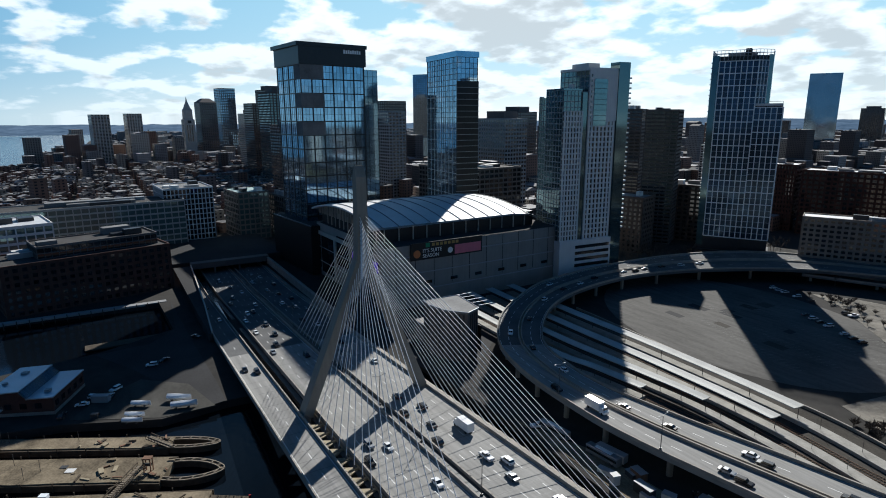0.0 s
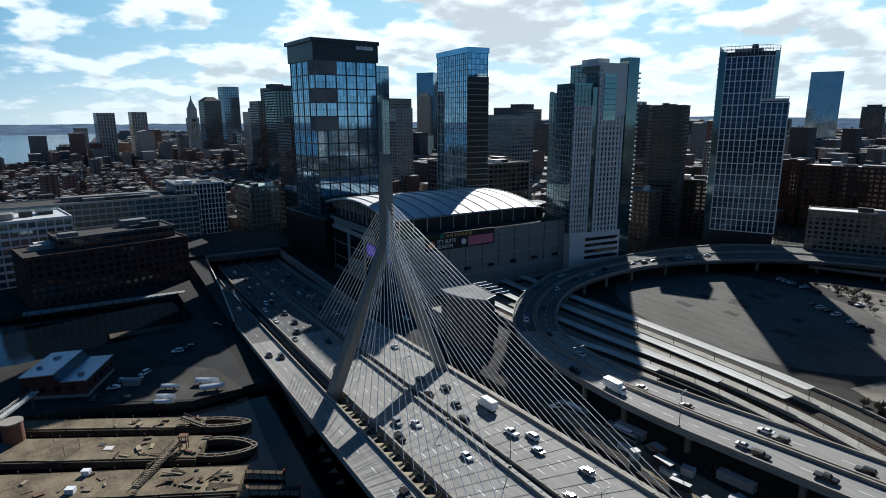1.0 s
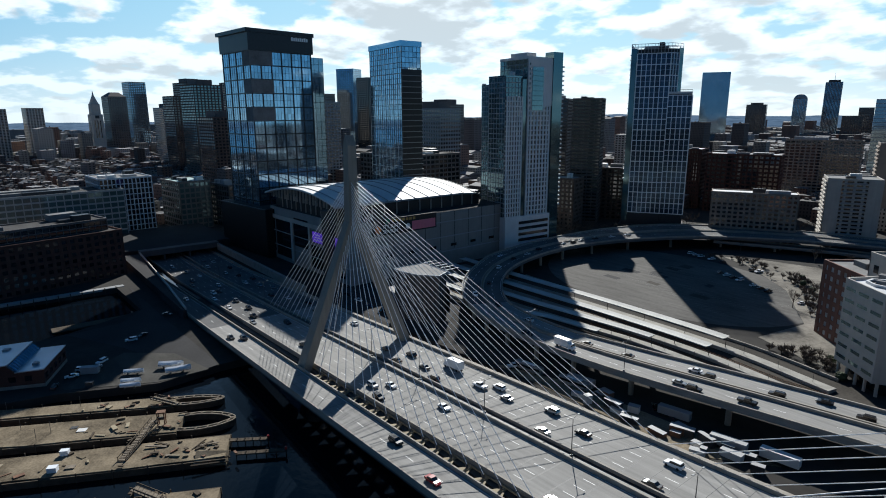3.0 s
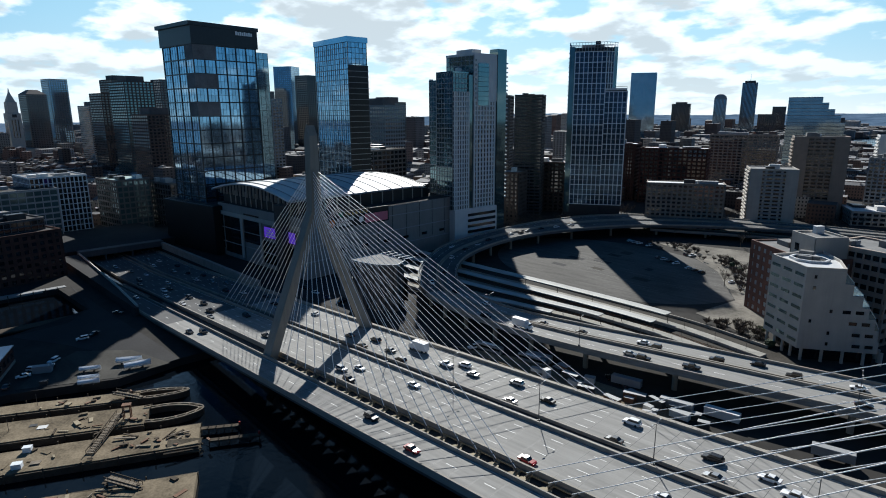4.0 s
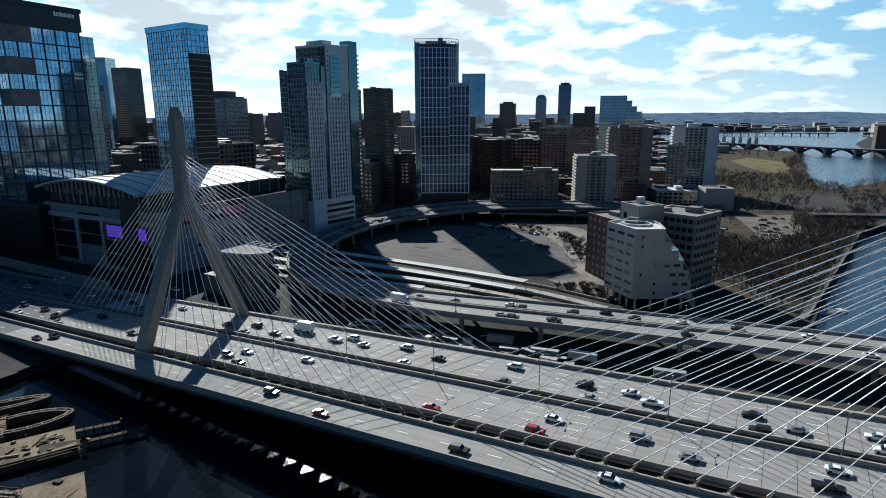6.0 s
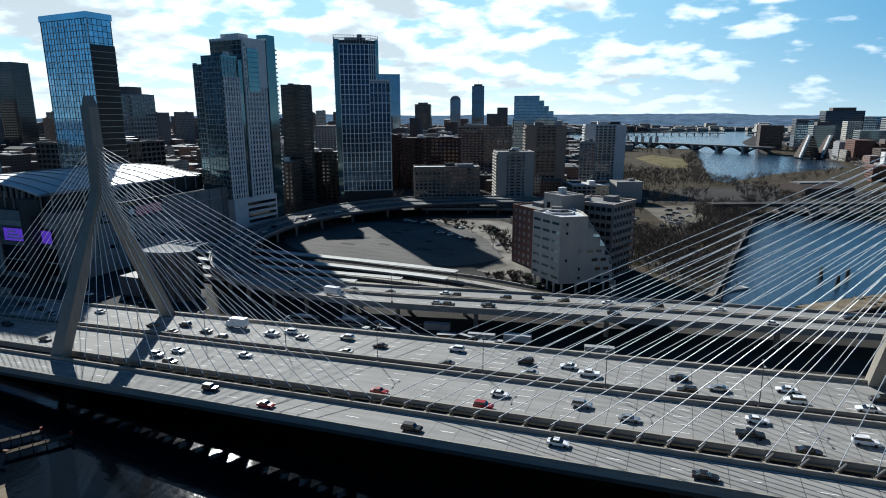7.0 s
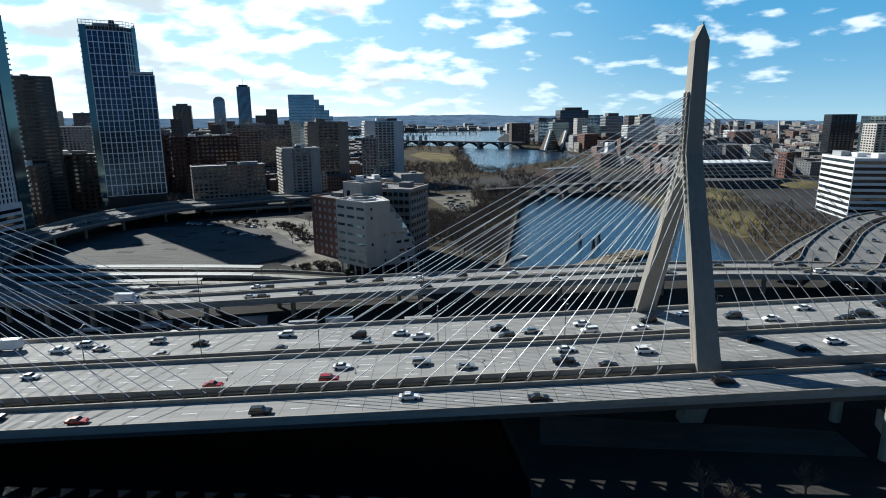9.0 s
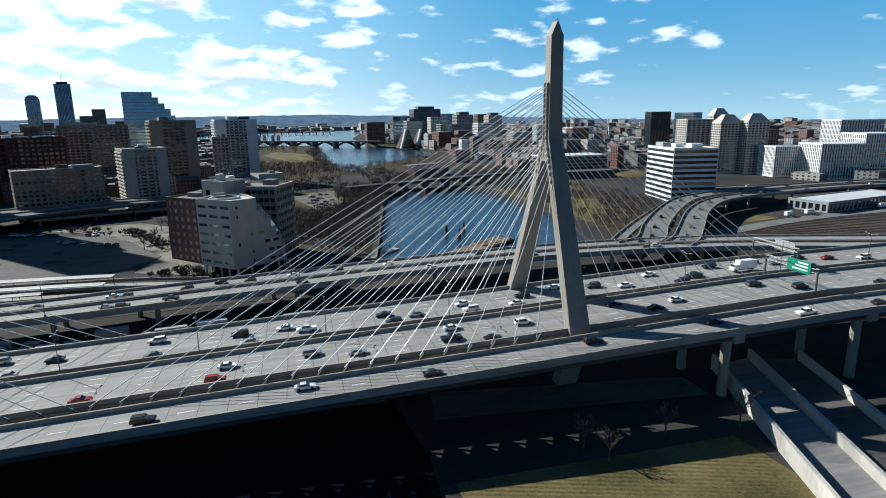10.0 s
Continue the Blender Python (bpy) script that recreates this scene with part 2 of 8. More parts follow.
M = {
    "concrete": mat("tower_concrete", (0.245, 0.222, 0.187), 0.8, vary=0.22, scale=0.12, fine=2.0, bump=0.03, streak=0.45),
    "deck": mat("deck_concrete", (0.235, 0.23, 0.22), 0.85, vary=0.30, scale=0.10, fine=2.5, streak=0.6, grain=(0.02, 0.75, 0.5), spec=0.3),
    "barrier": mat("barrier_concrete", (0.264, 0.24, 0.208), 0.85, vary=0.25, scale=0.3, fine=3.0),
    "tan": mat("tan_concrete", (0.288, 0.24, 0.16), 0.85, vary=0.25, scale=0.3, fine=3.0),
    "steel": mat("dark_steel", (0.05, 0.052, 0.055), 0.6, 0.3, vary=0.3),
    "cable": mat("white_cable_sheath", (0.78, 0.78, 0.78), 0.35, vary=0.05),
    "asphalt": mat("asphalt", (0.034, 0.034, 0.036), 0.9, vary=0.3, scale=0.05, fine=1.0, spec=0.15),
    "lot": mat("worn_asphalt", (0.100, 0.096, 0.090), 0.9, vary=0.5, scale=0.03, fine=0.6, streak=0.4, grain=(0.05, 0.3, 0.3), spec=0.12),
    "ground": mat("city_ground", (0.04, 0.038, 0.036), 0.95, vary=0.45, scale=0.012, fine=0.2, spec=0.1),
    "gravel": mat("gravel", (0.128, 0.116, 0.096), 0.95, vary=0.4, scale=0.08, fine=1.5, bump=0.05, spec=0.1),
    "sand": mat("bare_earth", (0.205, 0.168, 0.118), 0.95, vary=0.45, scale=0.14, fine=1.6, bump=0.08, tint=(0.105, 0.085, 0.06), spec=0.1),
    "grass": mat("winter_grass", (0.15, 0.115, 0.052), 0.95, vary=0.35, scale=0.05, fine=1.5, bump=0.06, tint=(0.07, 0.075, 0.03), spec=0.1),
    "paint": mat("white_road_paint", (0.75, 0.75, 0.73), 0.7, vary=0.12, scale=0.8),
    "water": water_material("harbour_water", (0.003, 0.005, 0.008), 0.045, 0.4, 0.06, 0.25),
    "river": water_material("river_water", (0.016, 0.036, 0.062), 0.40, 0.6, 0.12),
    "glass": mat("dark_window_glass", (0.012, 0.016, 0.02), 0.06, 0.0, vary=0.3, spec=0.9, objvar=0.5),
    "blueglass": mat("blue_curtain_glass", (0.27, 0.42, 0.54), 0.05, 0.85, vary=0.25, scale=0.05, spec=0.9, objvar=0.4),
    "paleglass": mat("pale_curtain_glass", (0.26, 0.36, 0.42), 0.07, 0.8, vary=0.25, scale=0.05, spec=0.9, objvar=0.4),
    "tealglass": mat("deep_blue_glass", (0.040, 0.078, 0.125), 0.08, 0.6, vary=0.3, scale=0.05, spec=0.35, objvar=0.5),
    "greenglass": mat("green_curtain_glass", (0.125, 0.21, 0.225), 0.06, 0.7, vary=0.25, scale=0.05, spec=0.9, objvar=0.4),
    "blackmetal": mat("black_metal_panel", (0.018, 0.019, 0.022), 0.35, 0.4, vary=0.2),
    "mullion": mat("dark_mullion", (0.03, 0.033, 0.038), 0.45, 0.5, vary=0.2),
    "whitepanel": mat("white_facade_panel", (0.62, 0.62, 0.61), 0.6, vary=0.10, scale=0.2, streak=0.3),
    "rampgrey": mat("worn_grey_roadway", (0.155, 0.153, 0.148), 0.9, vary=0.3, scale=0.08, fine=1.5, spec=0.2),
    # roadway darkened in its colour for stretches that lie in shade
    "rampshade": mat("worn_shade_dark_roadway", (0.105, 0.105, 0.106), 0.9, vary=0.3, scale=0.08, fine=1.5, spec=0.2),
    "frost": mat("pale_blue_grey_frame", (0.46, 0.50, 0.55), 0.5, vary=0.08, scale=0.2),
    "yardground": mat("dark_gravel_yard", (0.062, 0.060, 0.055), 0.95, vary=0.45, scale=0.06, fine=0.9, spec=0.1, streak=0.4, grain=(0.06, 0.25, 0.3)),
    # darker copy of the red brick; the wharf's shade is in this colour
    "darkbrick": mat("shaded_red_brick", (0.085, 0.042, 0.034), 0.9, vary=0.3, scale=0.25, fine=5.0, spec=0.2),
    "palepane": mat("pale_curtained_window", (0.30, 0.31, 0.31), 0.35, vary=0.3, objvar=0.5),
    "greypanel": mat("grey_facade_panel", (0.272, 0.28, 0.288), 0.6, vary=0.12, scale=0.2, streak=0.3),
    "precast": mat("precast_concrete", (0.40, 0.37, 0.33), 0.8, vary=0.15, scale=0.2, streak=0.3),
    "brownconc": mat("brown_concrete", (0.25, 0.205, 0.17), 0.85, vary=0.2, scale=0.2, streak=0.3),
    "brick": mat("red_brick", (0.152, 0.068, 0.048), 0.85, vary=0.25, scale=0.3, fine=5.0),
    "brownbrick": mat("brown_brick", (0.096, 0.068, 0.056), 0.85, vary=0.25, scale=0.3, fine=5.0),
    "darkstone": mat("dark_stone", (0.105, 0.092, 0.088), 0.7, vary=0.2, scale=0.3),
    "roofgrey": mat("grey_roof_membrane", (0.176, 0.176, 0.176), 0.85, vary=0.35, scale=0.1, fine=1.2, spec=0.25),
    "roofdark": mat("dark_roof_gravel", (0.056, 0.054, 0.053), 0.9, vary=0.35, scale=0.1, fine=1.5, spec=0.15),
    "rooflight": mat("white_roof_membrane", (0.54, 0.55, 0.56), 0.55, vary=0.12, scale=0.08, fine=0.8),
    "metalroof": mat("blue_grey_metal_roof", (0.40, 0.45, 0.50), 0.35, 0.6, vary=0.15, scale=0.1),
    "platform": mat("platform_roof", (0.44, 0.44, 0.42), 0.8, vary=0.25, scale=0.1, fine=2.0, spec=0.3),
    "slab": mat("platform_slab", (0.30, 0.29, 0.265), 0.9, vary=0.3, scale=0.2, fine=2.0, spec=0.15),
    "paleground": mat("pale_trodden_ground", (0.20, 0.185, 0.16), 0.95, vary=0.4, scale=0.08, fine=0.8, bump=0.04, spec=0.1, tint=(0.13, 0.12, 0.105)),
    "ballast": mat("dark_ballast", (0.055, 0.050, 0.044), 0.95, vary=0.5, scale=0.06, fine=1.2, spec=0.1),
    "arenawall": mat("grey_arena_panel", (0.22, 0.215, 0.205), 0.75, vary=0.15, scale=0.2, streak=0.4),
    "banded": mat("pinkish_brown_concrete", (0.36, 0.28, 0.23), 0.85, vary=0.2, scale=0.2, streak=0.3),
    "slabline": mat("faded_paint", (0.22, 0.22, 0.21), 0.9, vary=0.4, scale=0.5, spec=0.1),
    "litter": mat("leaf_litter", (0.055, 0.042, 0.028), 0.95, vary=0.5, scale=0.08, fine=1.0, tint=(0.04, 0.038, 0.022), spec=0.08),
    "timber": mat("weathered_timber", (0.08, 0.064, 0.048), 0.9, vary=0.4, scale=0.4, fine=4.0, spec=0.15),
    "driftwood": mat("bleached_timber", (0.20, 0.165, 0.125), 0.9, vary=0.4, scale=0.5, fine=4.0),
    "rust": mat("rusty_steel", (0.16, 0.08, 0.045), 0.85, vary=0.4, scale=0.3, fine=3.0),
    "bark": mat("bark", (0.075, 0.06, 0.048), 0.95, vary=0.3, scale=1.0),
    "twigs": mat("bare_twigs", (0.085, 0.066, 0.055), 0.95, vary=0.4, scale=0.2, objvar=0.5, island=True),
    "shrub": mat("dark_evergreen", (0.035, 0.05, 0.022), 0.95, vary=0.4, scale=0.4),
    "tyre": mat("tyre_rubber", (0.02, 0.02, 0.02), 0.9, vary=0.1),
    "carglass": mat("car_glass", (0.01, 0.012, 0.014), 0.05, vary=0.1, spec=0.9),
    "tail": mat("red_lamp", (0.35, 0.02, 0.015), 0.3, vary=0.05),
    "lamp": mat("clear_lamp", (0.7, 0.7, 0.68), 0.2, vary=0.05),
    "green_sign": mat("green_sign", (0.0, 0.19, 0.10), 0.5, vary=0.05),
    "pole": mat("galvanised_pole", (0.12, 0.12, 0.12), 0.5, 0.6, vary=0.15),
    "hill": mat("hazed_wooded_hills", (0.06, 0.08, 0.105), 1.0, vary=0.8, scale=0.012, fine=0.05, spec=0.0),
    "pink": mat("pink_screen", (0.62, 0.16, 0.22), 0.5, vary=0.1),
    "purple": mat("violet_screen", (0.10, 0.05, 0.45), 0.4, vary=0.1),
    "tarp": mat("white_boat_shrink_wrap", (0.72, 0.76, 0.80), 0.5, vary=0.08),
    "newconc": mat("pale_new_concrete", (0.46, 0.43, 0.385), 0.85, vary=0.2, scale=0.2, fine=2.0, streak=0.4),
    "woods": mat("bare_wood_twigs", (0.072, 0.058, 0.050), 0.95, vary=0.4, scale=0.05, objvar=0.5, island=True),
    "skyblue": mat("pale_green_roof", (0.30, 0.42, 0.40), 0.6, vary=0.2, scale=0.1),
}
pn_ = M["purple"].node_tree.nodes["Principled BSDF"]                # lit display panel
pn_.inputs["Emission Color"].default_value, pn_.inputs["Emission Strength"].default_value = (0.16, 0.06, 0.75, 1), 0.28
hz_ = M["hill"].node_tree.nodes["Principled BSDF"]                  # haze on the far hills painted as blue colour and added glow
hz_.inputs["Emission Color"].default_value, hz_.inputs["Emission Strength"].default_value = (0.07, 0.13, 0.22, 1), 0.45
CITY = [mat("city_" + n, c, 0.85, vary=0.3, scale=0.06, fine=0.5, objvar=0.9, island=True) for n, c in (
    ("brick", (0.165, 0.105, 0.085)), ("stone", (0.36, 0.33, 0.29)), ("grey", (0.27, 0.27, 0.27)), ("dark", (0.11, 0.10, 0.10)))]
CAR = {n: mat("car_paint_" + n, c, 0.25, me, vary=0.05, spec=0.6) for n, c, me in (
    ("white", (0.75, 0.75, 0.75), 0.0), ("silver", (0.42, 0.43, 0.44), 0.6), ("black", (0.012, 0.012, 0.014), 0.0),
    ("grey", (0.09, 0.095, 0.10), 0.4), ("red", (0.28, 0.015, 0.02), 0.0), ("blue", (0.03, 0.06, 0.14), 0.2))}

# ---- building blocks ----


def thing(name, m=None, label="", category="", group="", kind=""):
    ob = new(name)
    ob.empty_display_size = 0.5
    if m is not None:
        ob.matrix_world = m
    return tagged(ob, label, category, group, kind)


def to_mesh(name, bm, material):
    me = bpy.data.meshes.new(name)
    bm.to_mesh(me)
    bm.free()
    for mm in (material if isinstance(material, (list, tuple)) else [material]):
        me.materials.append(mm)
    return me


def part(name, bm, material, parent=None, label="", m=None, kind=""):
    me = bm if isinstance(bm, bpy.types.Mesh) else to_mesh(name, bm, material)
    ob = new(name, me)
    if parent is not None:
        ob.parent = parent
    if m is not None:
        ob.matrix_local = m
    return tagged(ob, label, kind=kind)


def raw(name, verts, faces, material, parent=None, label="", kind="", idx=None):
    me = bpy.data.meshes.new(name)
    me.from_pydata(verts, [], faces)
    for mm in (material if isinstance(material, (list, tuple)) else [material]):
        me.materials.append(mm)
    if idx is not None:
        me.polygons.foreach_set("material_index", idx)
    me.update()
    ob = new(name, me)
    if parent is not None:
        ob.parent = parent
    return tagged(ob, label, kind=kind)


def box(bm, x0, x1, y0, y1, z0, z1, bevel=0.0):
    v = [bm.verts.new((x, y, z)) for z in (z0, z1) for y in (y0, y1) for x in (x0, x1)]
    fs = [bm.faces.new([v[i] for i in f]) for f in ((0, 2, 3, 1), (4, 5, 7, 6), (0, 1, 5, 4), (2, 6, 7, 3), (0, 4, 6, 2), (1, 3, 7, 5))]
    if bevel:
        bmesh.ops.bevel(bm, geom=list({e for f in fs for e in f.edges}), offset=bevel, segments=1, affect="EDGES")
    return bm


def boxes(*bs, bevel=0.0):
    bm = bmesh.new()
    for b in bs:
        box(bm, *b, bevel=bevel)
    return bm


def prism(bm, pts, z0, z1):
    """An upright block over a plan outline given anticlockwise."""
    a = [bm.verts.new((x, y, z0)) for x, y in pts]
    b = [bm.verts.new((x, y, z1)) for x, y in pts]
    n = len(pts)
    bm.faces.new(a[::-1])
    bm.faces.new(b)
    for i in range(n):
        bm.faces.new((a[i], a[(i + 1) % n], b[(i + 1) % n], b[i]))
    return bm


def loft(bm, rings, cap=True):
    vs = [[bm.verts.new(p) for p in r] for r in rings]
    n = len(rings[0])
    for a, b in zip(vs, vs[1:]):
        for i in range(n):
            bm.faces.new((a[i], a[(i + 1) % n], b[(i + 1) % n], b[i]))
    if cap:
        bm.faces.new(vs[0][::-1])
        bm.faces.new(vs[-1])
    return bm


def rect(cx, cy, z, w, d):
    return [(cx - w / 2, cy - d / 2, z), (cx + w / 2, cy - d / 2, z), (cx + w / 2, cy + d / 2, z), (cx - w / 2, cy + d / 2, z)]


def tube(bm, a, b, r, n=6, r2=None):
    a, b = Vector(a), Vector(b)
    q = (b - a).to_track_quat("Z", "Y").to_matrix()
    r2 = r if r2 is None else r2
    ring = lambda c, rr: [c + q @ Vector((rr * math.cos(k * 2 * math.pi / n), rr * math.sin(k * 2 * math.pi / n), 0)) for k in range(n)]
    return loft(bm, [ring(a, r), ring(b, r2)])


def smooth(pts, steps=6):
    """A Catmull-Rom line through the points, of any dimension."""
    p = [np.array(q, float) for q in pts]
    p = [2 * p[0] - p[1]] + p + [2 * p[-1] - p[-2]]
    out = []
    for i in range(1, len(p) - 2):
        for k in range(steps):
            t = k / steps
            out.append(0.5 * ((2 * p[i]) + (p[i + 1] - p[i - 1]) * t + (2 * p[i - 1] - 5 * p[i] + 4 * p[i + 1] - p[i + 2]) * t * t
                              + (3 * p[i] - p[i - 1] - 3 * p[i + 1] + p[i + 2]) * t ** 3))
    out.append(p[-2])
    return out


def normals(line):
    out = []
    for i in range(len(line)):
        d = line[min(i + 1, len(line) - 1)][:2] - line[max(i - 1, 0)][:2]
        d = d / (np.hypot(*d) + 1e-9)
        out.append(np.array((-d[1], d[0])))
    return out


def sweep(bm, line, profile):
    """A closed profile of (sideways, up) points, left of the way positive, carried along a line of (x, y, z)."""
    nn = normals(line)
    rings = [[(p[0] + n[0] * s, p[1] + n[1] * s, p[2] + h) for s, h in profile] for p, n in zip(line, nn)]
    return loft(bm, rings)

# ---- ground and water ----


def deck_z(x):
    return max(0.6, 9.3 + 0.0476 * x) if x < 300 else 23.58 + 0.012 * (x - 300)


HARBOUR = [(-36, -19), (-30, 58), (40, 62), (176, 60), (186, -12), (184, -60), (200, -300), (150, -900), (-420, -900), (-420, -260), (-250, -160), (-90, -112), (-52, -102), (-46, -72), (-33, -42)]
BASIN = [(-183, -175), (-183, -100), (-178, -30), (-128, -28), (-112, -60), (-104, -100), (-110, -180)]
RIVER = [(199, 150), (206, 205), (218, 280), (230, 352), (238, 405), (268, 460), (330, 450), (343, 425), (350, 330), (346, 280), (335, 216), (318, 150), (296, 136), (240, 138)]
CHARLES = [(220, 700), (213, 785), (212, 1031), (206, 1350), (200, 1440), (-60, 1560), (-300, 2050), (-330, 2480), (-77, 3045), (532, 3450), (420, 2400), (352, 1940), (352, 1600), (350, 1400), (356, 1325), (425, 1259), (440, 1128), (428, 985), (370, 920), (300, 820), (258, 735), (234, 690)]
APPROACH = [(-262, -13.5), (-128, -13.5), (-128, 46.1), (-262, 46.1)]
SEA = [(-1400, -172), (-2000, -100), (-4800, 0), (-4800, -4000), (-1200, -1500), (-1250, -400)]


def ground_sheet(name, outer, holes, z, depth, material, label):
    bm = bmesh.new()
    loops = []
    for pts in [outer] + holes:
        vs = [bm.verts.new((x, y, z)) for x, y in pts]
        loops.append([bm.edges.new((vs[i], vs[(i + 1) % len(vs)])) for i in range(len(vs))])
    bmesh.ops.triangle_fill(bm, use_beauty=True, edges=list(bm.edges))
    for f in bm.faces:
        if f.normal.z < 0:
            f.normal_flip()
    for es in loops[1:]:
        for e in es:
            a, b = e.verts
            c, d = bm.verts.new((b.co.x, b.co.y, z - depth)), bm.verts.new((a.co.x, a.co.y, z - depth))
            bm.faces.new((a, b, c, d))
    return tagged(part(name, bm, material), label, "ground", kind="structure")


far = [(-4900, -4900), (4900, -4900), (4900, 4900), (-4900, 4900)]
ground_sheet("ground", far, [HARBOUR, BASIN, RIVER, CHARLES, SEA, APPROACH], 3.0, 5.0, M["ground"], "grey and brown city ground with stone quay walls")
bm = bmesh.new()
bm.faces.new([bm.verts.new((x, y, 0)) for x, y in far])
tagged(part("water", bm, M["water"]), "nearly black calm harbour water", "water", kind="structure")
for pts, words in ((RIVER, "blue wind-rippled river basin"), (CHARLES, "wide blue rippled river"), (SEA, "pale blue outer harbour")):
    bm = bmesh.new()
    f_ = bm.faces.new([bm.verts.new((x, y, 0.06)) for x, y in pts])
    bmesh.ops.triangulate(bm, faces=[f_])
    for f_ in bm.faces:
        if f_.normal.z < 0:
            f_.normal_flip()
    tagged(part("river_water", bm, M["river"]), words, "water", kind="structure")


def patch(name, pts, z, material, label, category="ground"):
    bm = bmesh.new()
    prism(bm, pts, z - 0.5, z)
    return tagged(part(name, bm, material), label, category, kind="structure")


lot = [(95 * math.cos(a) * 0.85 + 5 - 0.25 * 62 * math.sin(a), 225 + 62 * math.sin(a)) for a in np.linspace(0, 2 * math.pi, 40, endpoint=False)]
patch("car_park", lot, 3.05, M["lot"], "worn grey asphalt car park inside the loop", "car park")

# ---- the bridge ----
bridge = thing("cable_stayed_bridge", label="grey concrete cable-stayed highway bridge with two inverted-Y towers", category="bridge")
XS = list(range(-265, 561, 15))


def along(name, y0, y1, h0, h1, material, label="", x0=-265, x1=560):
    line = [np.array((x, 0.0, deck_z(x))) for x in range(x0, x1 + 1, 15)]
    bm = bmesh.new()
    sweep(bm, line, [(y1, h0), (y0, h0), (y0, h1), (y1, h1)])
    return part(name, bm, material, bridge, label)


along("deck_slab", 2.4, 44.0, -0.9, 0.0, M["deck"], "pale grey grooved concrete roadway", -70)
along("side_deck_slab", -13.4, -2.6, -0.9, 0.0, M["deck"], "pale grey two-lane side roadway", -70)
# approach slabs take the darker colour in place of cast shade
along("approach_slab", 2.4, 44.0, -0.9, 0.0, M["rampshade"], "dark worn roadway of the tunnel approach, shade put into its colour", -265, -70)
along("approach_slab", -13.4, -2.6, -0.9, 0.0, M["rampshade"], "dark worn roadway of the tunnel approach, shade put into its colour", -265, -70)
for y, w in ((-13.4, 0.45), (-3.0, 0.45), (2.4, 0.5), (20.9, 0.5), (24.2, 0.5), (43.5, 0.5)):
    along("parapet", y, y + w, 0.0, 1.05, M["barrier"])
# no slot is cut; its darkness is only this sheet's colour
along("median_floor", 21.4, 24.2, 0.02, 0.12, M["steel"], "dark sheet laid between the median barriers to read as a slot")
along("edge_girder", 0.3, 2.2, -3.2, -0.95, M["steel"])
along("edge_girder", 44.2, 46.0, -3.2, 0.4, M["barrier"])
along("side_girder", -12.6, -11.4, -2.4, -0.92, M["steel"])


def tower(x, zd, tip, bend, yc, near, far):
    """Legs from below the deck meet in a slim mast with a gabled top; near and far give each foot's x, y and width."""
    t = part("tower", boxes((x - 3, x + 3, -3, 45, -3, -2)), M["concrete"], bridge, "weathered tan concrete inverted-Y tower")
    for side, (fx, fy, fw) in ((-1, near), (1, far)):
        bm = bmesh.new()
        rings = []
        for z, xx, yy, w, d in ((-2, fx, fy - side * 9.0, fw, 3.6), (zd - 2, fx, fy, fw, 3.6), (zd, fx, fy, fw, 3.5), (bend, x, yc + side * 0.7, 3.92, 3.3)):
            rings.append(rect(xx, yy, z, w, d))
        loft(bm, rings)
        part("leg", bm, M["concrete"], t)
    bm = bmesh.new()
    loft(bm, [rect(x, yc, bend - 6, 3.96, 5.6), rect(x, yc, bend, 3.96, 4.7), rect(x, yc, bend + 2.5, 3.86, 4.1), rect(x, yc, tip - 12, 3.55, 3.5), rect(x, yc, tip - 3.6, 3.4, 3.4), rect(x, yc, tip, 0.15, 3.3)])
    part("mast", bm, M["concrete"], t)
    part("construction_joint", boxes((x - 2.02, x + 2.02, yc - 2.42, yc + 2.42, bend - 0.12, bend + 0.12)), M["brownconc"], t)
    part("warning_light", boxes((x - 0.12, x + 0.12, yc - 1.5, yc - 1.2, tip - 0.3, tip + 0.6)), M["pole"], t)
    return t


tower(0.3, 9.3, 90.5, 60.0, 21.0, (0.3, -0.6, 5.0), (0.3, 42.6, 5.0))
tower(229.0, 20.1, 98.5, 68.5, 21.3, (229.1, 2.4, 5.6), (228.3, 44.2, 5.6))


def cables(x0, way, top, low, edge_first, edge_step, n, y_deck, yc, foot, bend, zd):
    """Stays from the mast and, below the bend, from the leg that stands at foot."""
    for k in range(n):
        zt = low + (top - low) * (k / (n - 1)) ** 0.9
        y_mast = yc + (0.9 if foot > yc else -0.9 if foot < yc else 0.0)
        if zt < bend:
            y_mast += (foot - y_mast) * (bend - zt) / (bend - zd)
        xd = x0 + way * (edge_first + edge_step * k)
        bm = bmesh.new()
        xm = x0 * 1.008 + way * 1.6
        tube(bm, (xm, y_mast, zt), (xd, y_deck, deck_z(xd) + 0.6), 0.098, 6)
        part("stay_cable", bm, M["cable"], bridge)
        xf = x0 * 1.008 + way * 1.75
        fin = bmesh.new()
        loft(fin, [rect(xf - way * 0.1, y_mast, zt - 0.85, 0.5, 0.55), rect(xf + way * 0.12, y_mast, zt - 0.3, 0.9, 0.55), rect(xf + way * 0.12, y_mast, zt + 0.4, 0.9, 0.55), rect(xf - way * 0.1, y_mast, zt + 0.7, 0.4, 0.5)])
        part("anchor_fin", fin, M["concrete"], bridge)


